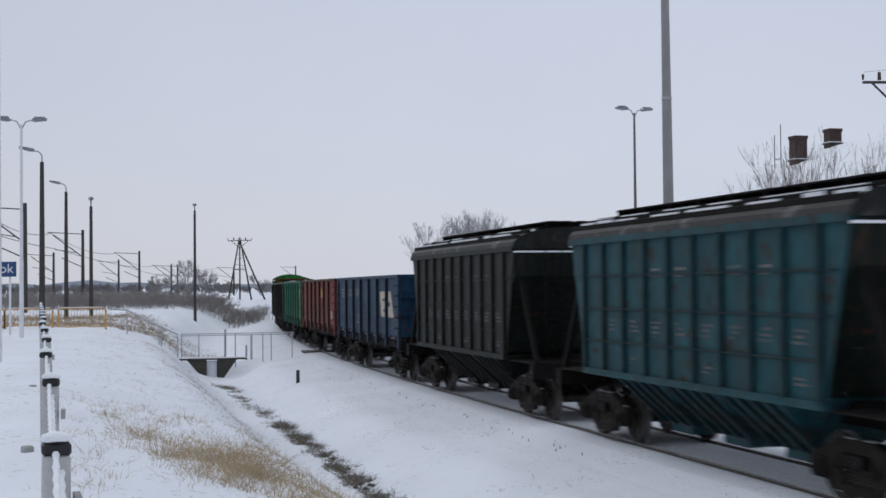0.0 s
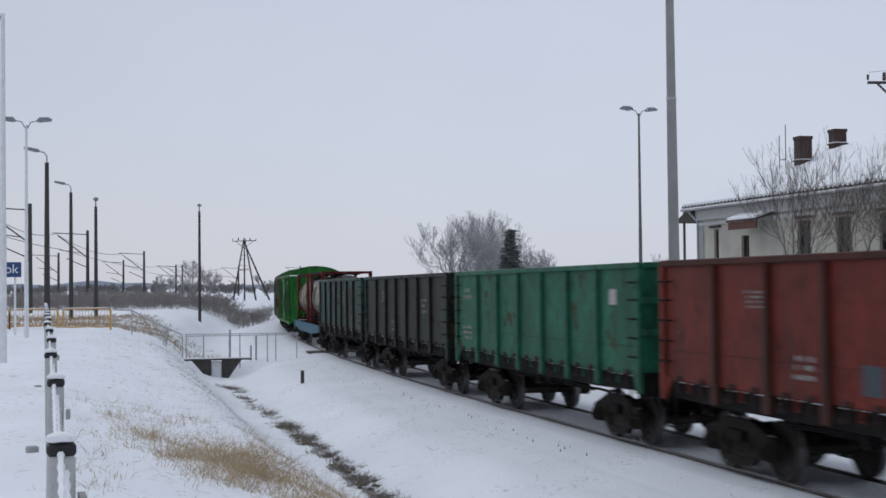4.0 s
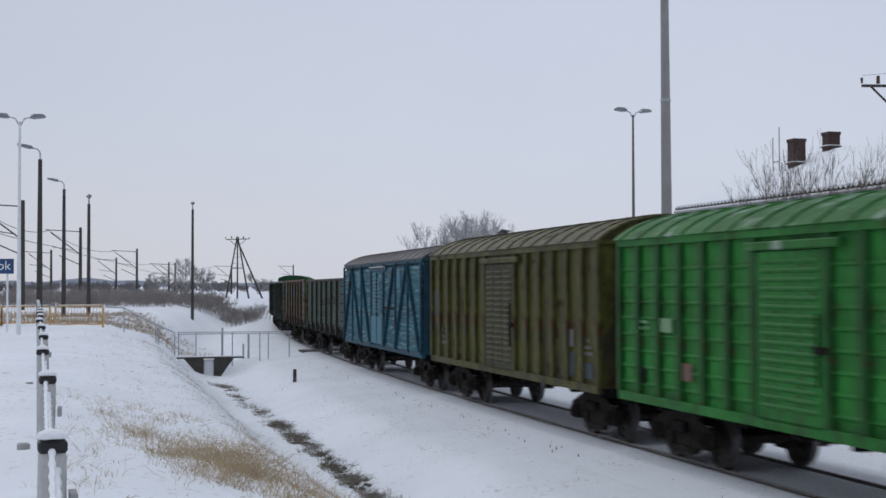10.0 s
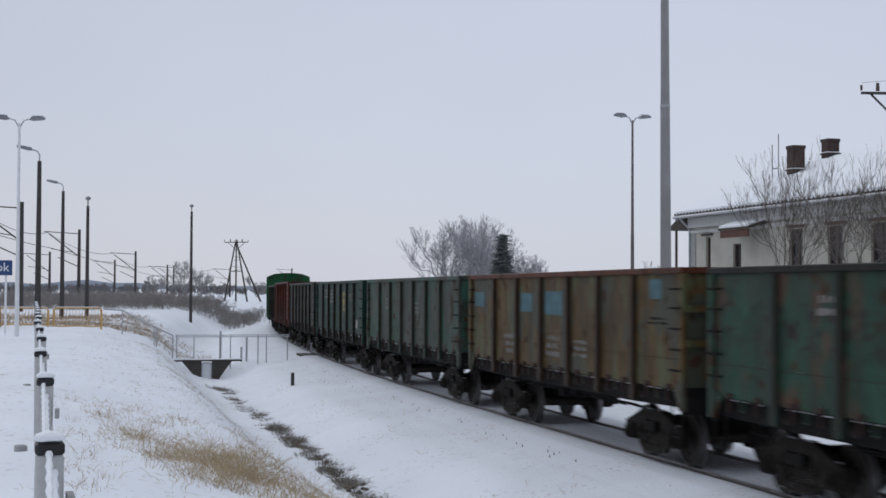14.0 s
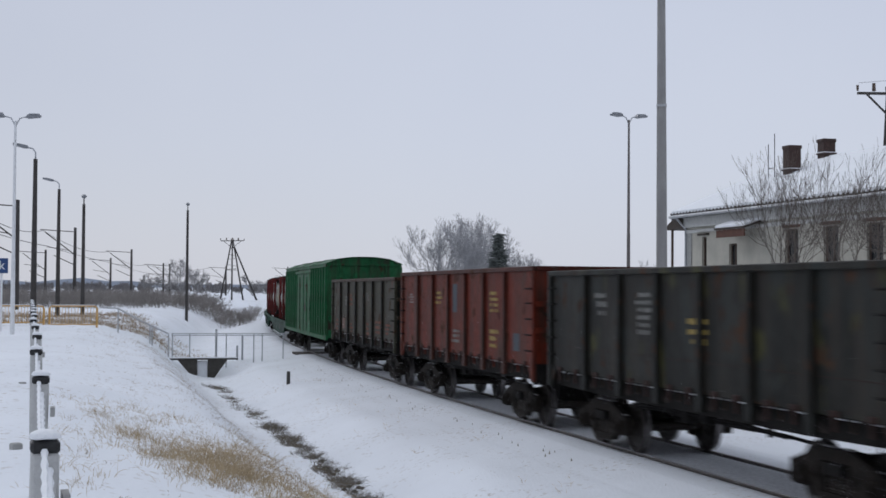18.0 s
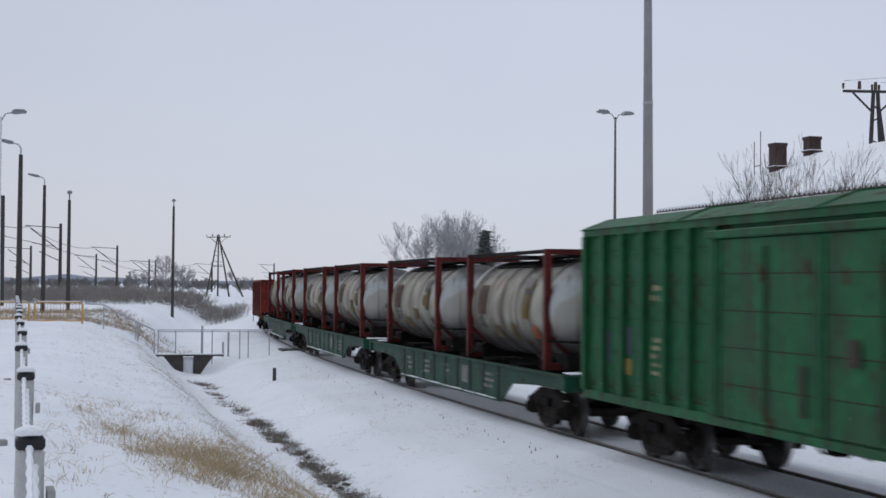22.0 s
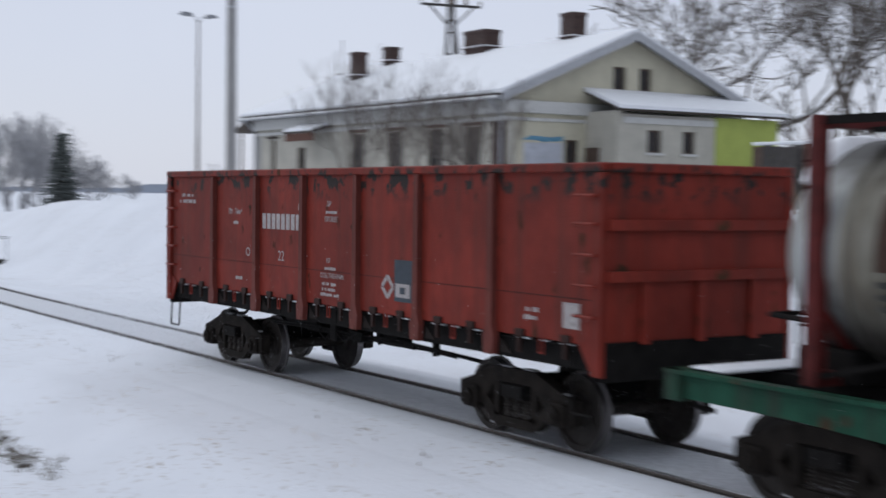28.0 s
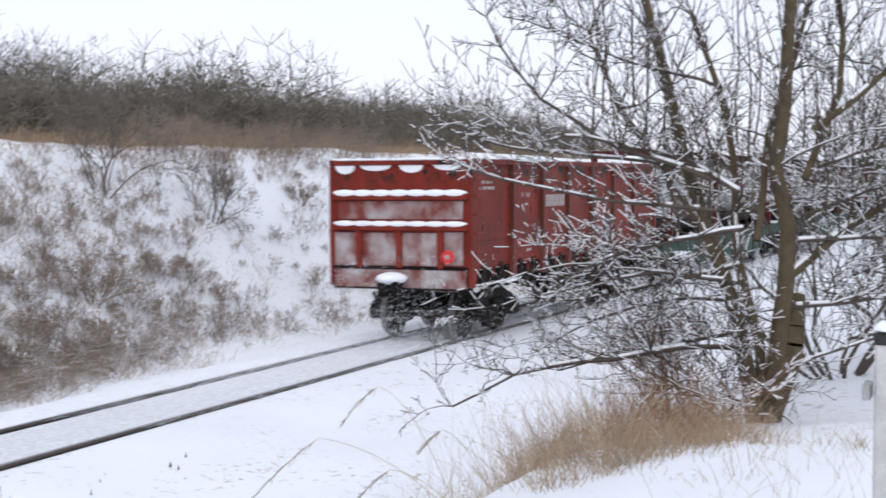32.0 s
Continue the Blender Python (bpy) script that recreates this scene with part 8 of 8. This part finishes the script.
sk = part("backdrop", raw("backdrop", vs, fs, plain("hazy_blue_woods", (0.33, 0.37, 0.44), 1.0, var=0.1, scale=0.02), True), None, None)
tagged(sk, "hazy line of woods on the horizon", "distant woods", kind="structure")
GM = WORNMARK
# both rib paints are darkened to imitate shade along the ribs
place(hopper("teal ribbed steel grain hopper wagon with a dark roof", P_TEAL, P_HROOF, 14.2, True, paint("shade_teal_rib_paint", (0.007, 0.030, 0.035), None, 0.3, 0.4, seed=41), True), -28.75, 14.2, 9.4)
place(hopper("sooty black-green hopper wagon with upright ribs", P_DARK, P_HROOF, 14.0, True, paint("sooty_shade_rib_paint", (0.006, 0.009, 0.008), None, 0.3, 0.3, seed=42)), -43.1, 14.0, 9.4)
place(gondola("navy blue steel gondola wagon with white lettering blocks", P_BLUE, postmat=BLUEPOST, marks=[
    ("emblem", 2.95, 2.08, 2.5, 0.86, CREAMMARK), ("rows", -4.0, 2.75, 0.9, 0.3, GM), ("rows", -2.2, 2.75, 0.9, 0.3, GM), ("rows", -1.9, 1.75, 0.8, 0.4, GM), ("rows", -5.6, 2.7, 0.7, 0.4, GM)]), -57.04, 13.92, 8.65)
place(gondola("dull red steel gondola wagon with pale stencils", P_RED1, postmat=REDPOST, railmat=REDPOST, marks=[
    ("rows", -3.4, 2.7, 0.9, 0.3, GM), ("plate", 1.2, 2.65, 0.8, 0.4, MARKY), ("rows", -1.9, 1.7, 0.7, 0.4, GM), ("plate", 4.9, 1.75, 0.4, 0.35, MARK), ("plate", 0.0, 1.6, 0.5, 0.4, MARKB)]), -70.96, 13.92, 8.65)
place(gondola("sea-green steel gondola wagon with a grimy lower edge", P_GREEN1, postmat=P_GREEN1, marks=[
    ("rows", -5.9, 2.75, 0.9, 0.35, GM), ("plate", 4.9, 2.7, 0.35, 0.3, MARK), ("rows", -5.9, 1.7, 0.9, 0.4, GM)]), -84.88, 13.92, 8.65)
place(gondola("sooty brown-green gondola wagon with worn teal patches", P_DARKA, postmat=SOOTSHADE, marks=[
    ("rows", -3.4, 2.6, 0.8, 0.4, GREYMARK), ("rows", -1.9, 1.65, 0.9, 0.4, GREYMARK), ("rows", 2.9, 2.3, 0.8, 0.5, GREYMARK)]), -98.79, 13.92, 8.65)
place(gondola("sooty gondola wagon with flaking turquoise paint", P_DARKB, postmat=SOOTSHADE, marks=[
    ("rows", -3.4, 2.5, 0.8, 0.5, GREYMARK), ("rows", 0.9, 2.5, 0.8, 0.5, GREYMARK)]), -112.71, 13.92, 8.65)
bf = flat_wagon("pale blue container flat wagon carrying two tank containers", paint("pale_blue_flat_paint", (0.042, 0.155, 0.225), None, 0.15, 0.3, seed=31), 15.6, 11.0, False)
place(bf, -128.5, 15.6, 11.0, [
    (tank_container("dirty cream tank container in a dark red frame", TANKMATS[1], 3, over=0.4), Matrix.Translation((-4.1, 0, 1.32))),
    (tank_container("dirty white tank container with ochre patches in a red frame", TANKMATS[0], 4, over=0.4), Matrix.Translation((4.1, 0, 1.32)))])
place(boxcar("bright green pressed-steel box wagon with a frosted roof", P_LIME, 13.8, "pressed", paint("frosted_green_roof", (0.03, 0.15, 0.03), (0.24, 0.32, 0.25), 0.0, 0.1, 0.05, seed=33), ze=3.89, zr=4.40, base=9.45, ribmat=P_LIMERIB, marks=[
    ("plate", 5.75, 3.35, 0.2, 0.18, MARK, -1.64), ("plate", -4.65, 2.28, 0.62, 0.24, MARKG, -1.56), ("rows", -5.5, 2.3, 0.5, 0.22, MARKG, -1.56), ("plate", -3.75, 1.5, 0.5, 0.3, BROWNMARK, -1.56), ("plate", -5.55, 1.35, 0.36, 0.3, BLACK, -1.56), ("rows", 3.3, 1.35, 0.6, 0.5, MARKG, -1.56), ("plate", 4.35, 1.5, 0.42, 0.62, MARKG, -1.56), ("rows", 2.4, 2.5, 0.55, 0.25, MARKG, -1.56), ("rows", 4.3, 2.4, 0.5, 0.4, MARKG, -1.56)]), -143.06, 13.76, 9.45)
place(boxcar("olive box wagon with slatted doors and faded blue lower panels", P_OLIVE, 14.16, "ribbed", paint("brown_mossy_roof", (0.10, 0.09, 0.05), (0.16, 0.17, 0.06), 0.3, 0.2, 0.05, seed=34), ze=3.93, zr=4.45, doormat=P_OLIVEDOOR, marks=[
    ("plate", 4.6, 1.25, 0.5, 0.5, MARKB, -1.53), ("plate", 5.6, 1.25, 0.55, 0.32, MARKB, -1.53), ("plate", 4.65, 1.85, 0.4, 0.35, GREYMARK, -1.53), ("rows", 5.6, 1.7, 0.5, 0.4, GREYMARK, -1.53), ("plate", -6.3, 2.3, 0.4, 0.7, MARKB, -1.53), ("rows", -5.6, 1.5, 0.5, 0.5, GREYMARK, -1.53)]), -157.22, 14.16, 10.0)
place(boxcar("weathered blue wooden box wagon with diagonal steel braces", P_SKYF, 14.8, "planks", plain("grey_felt_roof", (0.16, 0.155, 0.15), 0.9, var=0.35, scale=3), ze=3.90, zr=4.34), -172.06, 14.84, 10.0)
place(gondola("grey-green gondola wagon with rusty scuffs", P_GREEN2, postmat=GREENPOST, endmat=SOOTSHADE, railmat=SOOTSHADE, hz=3.46, marks=[
    ("rows", -3.3, 2.75, 0.7, 0.35, GM), ("rows", -1.0, 2.3, 1.5, 0.3, HINGE), ("rows", 1.0, 2.35, 1.2, 0.35, HINGE), ("rows", 2.8, 2.4, 1.2, 0.3, HINGE), ("rows", 2.9, 1.6, 0.7, 0.4, GREYMARK)]), -186.01, 13.95, 8.65)
place(gondola("rust and ochre gondola wagon with flaking pale blue patches", P_RUST, postmat=BROWNPOST, railmat=RUSTRAIL, marks=[
    ("plate", -6.1, 2.7, 0.8, 0.36, SKYPATCH), ("plate", -2.4, 2.62, 0.85, 0.42, SKYPATCH), ("plate", -0.66, 2.58, 1.1, 0.5, SKYPATCH), ("plate", 5.0, 2.95, 0.5, 0.34, SKYPATCH), ("rows", 4.9, 2.5, 0.9, 0.16, BLACK), ("rows", 1.1, 1.75, 0.9, 0.4, GREYMARK), ("rows", -0.6, 1.7, 0.9, 0.5, GREYMARK), ("rows", -3.6, 1.65, 0.8, 0.5, GREYMARK)]), -199.94, 13.93, 8.65)
place(gondola("faded grey-green gondola wagon in the train", P_GREY13, postmat=GREENPOST, marks=[("rows", 0.9, 2.4, 0.8, 0.4, GREYMARK), ("rows", -3.6, 2.5, 0.8, 0.4, GREYMARK)]), -213.87, 13.93, 8.65)
place(gondola("pine-teal gondola wagon with a yellow emblem block", P_TEALY, postmat=SOOTSHADE, marks=[
    ("plate", 1.35, 2.3, 0.5, 0.75, MARKY), ("plate", 1.52, 2.42, 0.35, 0.14, P_TEALY, -1.4385), ("plate", 1.52, 2.78, 0.35, 0.12, P_TEALY, -1.4385), ("rows", -4.0, 2.8, 0.9, 0.4, GM), ("rows", -2.3, 2.6, 0.9, 0.6, GM), ("rows", 2.9, 2.7, 0.9, 0.3, GM), ("plate", 4.7, 1.7, 0.3, 0.3, MARK)]), -227.77, 13.9, 8.65)
place(gondola("sooty grey gondola wagon with olive smudges", P_DARK15, postmat=SOOTSHADE, marks=[("rows", -3.9, 2.6, 0.7, 0.5, GREYMARK), ("rows", -1.9, 2.3, 0.8, 0.8, GREYMARK), ("rows", 0.3, 2.2, 0.9, 0.5, MARKY)]), -241.65, 13.89, 8.65)
place(gondola("brick-red gondola wagon with ochre and slate stencil blocks", P_RED16, postmat=REDPOST, railmat=REDPOST, hz=3.62, marks=[
    ("rows", -2.4, 2.7, 0.8, 0.4, MARKY), ("rows", 2.95, 2.55, 0.7, 0.55, MARKY), ("plate", -0.5, 2.5, 0.45, 0.75, MARKB), ("plate", 4.9, 1.7, 0.45, 0.4, MARKB), ("rows", -0.6, 1.7, 0.8, 0.4, GREYMARK), ("rows", 2.9, 1.7, 0.8, 0.5, MARKY), ("rows", -5.6, 2.7, 0.6, 0.3, GM)]), -255.56, 13.9, 8.65)
place(gondola("stone-grey gondola wagon with reddish smears low down", P_GREY17, postmat=SOOTSHADE, endmat=SOOTSHADE, railmat=BROWNPOST, marks=[
    ("rows", -3.4, 2.5, 0.6, 0.4, GM), ("plate", -4.1, 1.6, 0.6, 0.4, BROWNMARK), ("rows", 2.85, 1.6, 1.1, 0.5, RUSTMARK), ("rows", 4.7, 1.62, 0.9, 0.4, RUSTMARK), ("rows", 1.0, 2.7, 0.7, 0.3, GREYMARK), ("rows", -5.7, 1.5, 0.6, 0.5, RUSTMARK), ("rows", -2.4, 1.5, 0.7, 0.4, RUSTMARK), ("rows", 1.1, 1.5, 0.7, 0.5, RUSTMARK), ("rows", -2.4, 2.5, 0.6, 0.5, RUSTMARK), ("plate", 6.0, 1.6, 0.22, 0.45, RUSTMARK)]), -269.48, 13.92, 8.65)
PALEMARK = plain("faded_cream_stencil", (0.25, 0.235, 0.13), 0.75, var=0.35, scale=14)
SCORCH = plain("rubbed_rust_patch", (0.035, 0.022, 0.016), 0.85, var=0.5, scale=9)
place(boxcar("emerald green long box wagon with deep upright ribs", P_BOX2, 18.1, "long", ze=4.14, zr=4.44, base=12.6, marks=[
    ("plate", 5.5, 2.45, 0.55, 0.2, PALEMARK, -1.53), ("plate", 5.5, 1.45, 0.6, 0.5, MARKB, -1.53), ("rows", 6.5, 2.45, 0.7, 0.32, PALEMARK, -1.53), ("rows", 6.5, 1.3, 0.75, 0.65, PALEMARK, -1.53), ("plate", 7.6, 1.5, 0.38, 0.25, MARKY, -1.53), ("plate", 4.45, 1.2, 0.5, 0.16, PALEMARK, -1.53),
    ("rows", -5.6, 2.85, 0.75, 0.35, PALEMARK, -1.53), ("rows", -5.6, 1.6, 0.6, 0.7, PALEMARK, -1.53), ("plate", -6.75, 1.9, 0.4, 0.5, MARKB, -1.53), ("plate", -6.75, 1.55, 0.35, 0.28, MARKY, -1.53), ("plate", -7.7, 1.7, 0.35, 0.6, MARKB, -1.53),
    ("plate", -0.5, 1.35, 0.12, 0.7, SCORCH, -1.62), ("plate", 0.7, 2.1, 0.25, 0.35, SCORCH, -1.62)]), -287.7, 18.2, 12.6)
P_FLATG = paint("bottle_green_flat_paint", (0.0125, 0.064, 0.038), None, 0.3, 0.35, seed=37)
for i, rear in enumerate((-307.7, -327.35, -347.0)):
    f_ = flat_wagon("bottle-green fish-belly container flat wagon with snow on its flanges", P_FLATG, 19.62, 14.72, True)
    tanks = []
    for j, x in enumerate((-4.55, 4.55)):
        kind = (2 * i + j) % 3
        tl = ("off-white tank container with ochre stains in a red frame", "grimy white tank container with rust stains in a red frame", "pale grey tank container with a dark belly in a red frame")[kind]
        tanks.append((tank_container(tl, TANKMATS[kind], 10 + 2 * i + j, redword=(i == 2 and j == 1), heap=(i == 2 and j == 0)), Matrix.Translation((x, 0, 1.32))))
    place(f_, rear, 19.62, 14.72, tanks)

# the tail wagon carries more that can be read
last = gondola("red oxide gondola wagon, the last, with snow on its end", P_LAST, sill_z=1.12, postmat=paint("dust_greyed_red_paint", (0.135, 0.036, 0.028), None, 0.16, 0.22, seed=57, mottle=0.4), marks=[
    ("digits", -2.39, 2.52, 1.4, 0.25, MARK), ("plate", -1.08, 2.84, 0.08, 0.1, MARK),
    ("rows", -3.58, 2.56, 0.3, 0.1, MARK), ("ring", -3.02, 2.05, 0.14, 0.13, MARK), ("rows", -3.5, 1.62, 0.3, 0.11, MARK),
    ("rows", -0.25, 1.95, 0.45, 0.07, MARK), ("rows", -0.33, 1.55, 0.62, 0.24, MARK), ("rows", -0.22, 2.80, 0.42, 0.07, MARK),
    ("ring", 1.56, 1.66, 0.3, 0.3, MARK), ("plate", 1.9, 1.62, 0.48, 0.58, MARKB), ("plate", 1.94, 1.68, 0.38, 0.19, MARK, -1.4385), ("plate", 2.06, 1.73, 0.14, 0.09, MARKB, -1.4425), ("rows", 4.9, 1.62, 0.5, 0.2, MARK), ("plate", 5.75, 1.58, 0.3, 0.3, MARK), ("rows", -6.0, 2.9, 0.8, 0.22, MARK)])


def lettering(parent, text, x, z, size, y=-1.4365):
    cu = bpy.data.curves.new("lettering", "FONT")
    cu.body, cu.size, cu.extrude = text, size, 0.001
    cu.materials.append(MARK)
    ob = new("lettering", cu)
    ob.parent = parent
    ob.matrix_basis = Matrix.Translation((x, y, z)) @ Euler((math.pi / 2, 0, 0)).to_matrix().to_4x4()
    return ob


lettering(last, "70т  76м³", -3.78, 2.74, 0.14)
lettering(last, "СОБСТВЕННИК", -0.33, 1.83, 0.1)
lettering(last, "22", -1.80, 2.02, 0.23)
lettering(last, "ДР", -0.13, 2.92, 0.1)
lettering(last, "ПРОБЕГ", -0.2, 2.68, 0.11)
lettering(last, "КР", -0.13, 2.06, 0.1)
for z, h_ in ((2.27, 0.05), (2.85, 0.06), (3.49, 0.02)):
    bm = B()
    for k in range(7):
        y = -1.3 + k * 0.38
        bmesh.ops.create_icosphere(bm, subdivisions=2, radius=0.24, matrix=Matrix.Translation((-6.54, y + 0.15, z)) @ Matrix.Diagonal((0.22, 1.15, h_ / 0.2, 1)))
    tagged(part("snow_ridge", bm, SNOWCAP, last), "snow lying on the end rib", kind="stuff")
DUST, d_n, d_l, d_b = nodes_of("snow_dusted_red_paint")
d_fac = noise_fac(d_n, d_l, 2.6, 7, 0.36, 0.68, (1, 1, 0.8), 4.0)
d_l.new(mix(d_n, d_l, d_fac, (0.17, 0.036, 0.027), (0.40, 0.37, 0.37)), d_b.inputs["Base Color"])
d_b.inputs["Roughness"].default_value = 0.9
bump(d_n, d_l, d_b, d_fac, 0.3)
bm = B()
for y, ry, rz in ((-1.0, 0.30, 0.10), (-0.25, 0.26, 0.14), (0.5, 0.34, 0.10), (1.15, 0.22, 0.16)):
    bmesh.ops.create_icosphere(bm, subdivisions=2, radius=1.0, matrix=Matrix.Translation((-6.49, y, 3.37)) @ Matrix.Diagonal((0.025, ry, rz, 1)))
part("snow_scallop", bm, SNOWCAP, last, "snow blown in under the top rail")
for y0, y1, z0, z1 in ((-1.3, -0.92, 1.5, 2.12), (-0.78, -0.06, 1.48, 2.1), (0.07, 0.78, 1.48, 2.1), (0.92, 1.38, 1.46, 2.1), (-1.3, 1.3, 2.36, 2.7), (-1.38, 1.38, 1.06, 1.4)):
    bm = B()
    x = -6.502 if z1 < 1.45 else -6.484
    box(bm, x - 0.006, x, y0, y1, z0, z1)
    part("snow_dust", bm, DUST, last, "snow dust blown onto the end")
bm = B()
rod(bm, (-6.60, -1.05, 1.66), (-6.63, -1.05, 1.66), 0.13, seg=20)
tail = part("tail_disc", bm, plain("red_tail_disc", (0.6, 0.03, 0.03), 0.4, var=0.1), last, "red and white tail disc")
bm = B()
box(bm, -6.645, -6.632, -1.09, -1.01, 1.62, 1.70)
part("disc_centre", bm, MARK, tail)
bm = B()
bmesh.ops.create_icosphere(bm, subdivisions=2, radius=0.3, matrix=Matrix.Translation((-6.85, 0.0, 1.26)) @ Matrix.Diagonal((1.1, 1.0, 0.4, 1)))
part("snow_cap", bm, SNOWCAP, last, "snow heaped on the coupler")
place(last, -360.96, 13.92, 8.65)


def flakes(name, count, size, seed, x0, x1, reach, high):
    """Loose flakes: small quads turned at random, thinning out with height."""
    rng = np.random.default_rng(seed)
    c = np.stack([rng.uniform(x0, x1, count), rng.normal(0, reach, count), np.minimum(rng.exponential(high, count), 4 * high) - 0.12], 1)
    u = rng.normal(0, 1, (count, 3))
    u /= np.linalg.norm(u, axis=1, keepdims=True)
    v = np.cross(u, rng.normal(0, 1, (count, 3)))
    v /= np.linalg.norm(v, axis=1, keepdims=True)
    r = (size * rng.uniform(0.4, 1.0, count) / 2)[:, None]
    quad = np.stack([c - u * r, c - v * r, c + u * r, c + v * r], 1).reshape(-1, 3)
    return mesh_of(name, quad, np.arange(4 * count).reshape(count, 4), SNOWCAP)


POWDER_ME = flakes("powder_snow", 20000, 0.009, 71, -7.0, 7.0, 1.35, 0.6)
TAIL_ME = flakes("powder_snow", 26000, 0.024, 72, -16.0, -5.5, 1.1, 0.45)
for k, (w, s0, base, load) in enumerate(TRAIN):
    p_ = tagged(part("powder_snow", POWDER_ME, None), "fine powder snow whirled up beside the wagon", "powder snow", kind="stuff")
    TRAIN[k] = (w, s0, base, list(load) + [(p_, Matrix())])
p_ = tagged(part("powder_snow", TAIL_ME, None), "cloud of powder snow trailing behind the last wagon", "powder snow", kind="stuff")
TRAIN[-1][3].append((p_, Matrix()))


def wagon_pose(s, base):
    a, b_ = track(s + base / 2), track(s - base / 2)
    d = a - b_
    c = (a + b_) / 2
    return pose(c[0], c[1], c[2], 0, -math.degrees(math.atan2(d[2], math.hypot(d[0], d[1]))), math.degrees(math.atan2(d[1], d[0])))


def motions():
    """Everything that moves: the wagons along the track, what they carry, and their wheels."""
    steps = [float(t) for t in np.arange(0, 32.01, 1.0)]
    for w, s0, base, load in TRAIN:
        rows = [(t, wagon_pose(s0 + run(t), base)) for t in steps]
        walk(w, rows)
        for ob, local in load:
            walk(ob, [(t, m @ local) for t, m in rows])
    # each wheel rolls: distance over radius, forward
    beat = [k / FPS for k in range(32 * FPS)]
    for x, sets in WHEELSETS.items():
        rows = []
        for t in beat + [32.0]:
            rows.append((t, Matrix.Translation((x, 0, 0.475)) @ Matrix.Rotation(run(t) / 0.475, 4, "Y")))
        first = sets[0]
        walk(first, rows)
        for w in sets[1:]:
            w.rotation_mode = "QUATERNION"
            keys = w.animation_data_create()
            keys.action = first.animation_data.action
            keys.action_slot = first.animation_data.action_slot


motions()
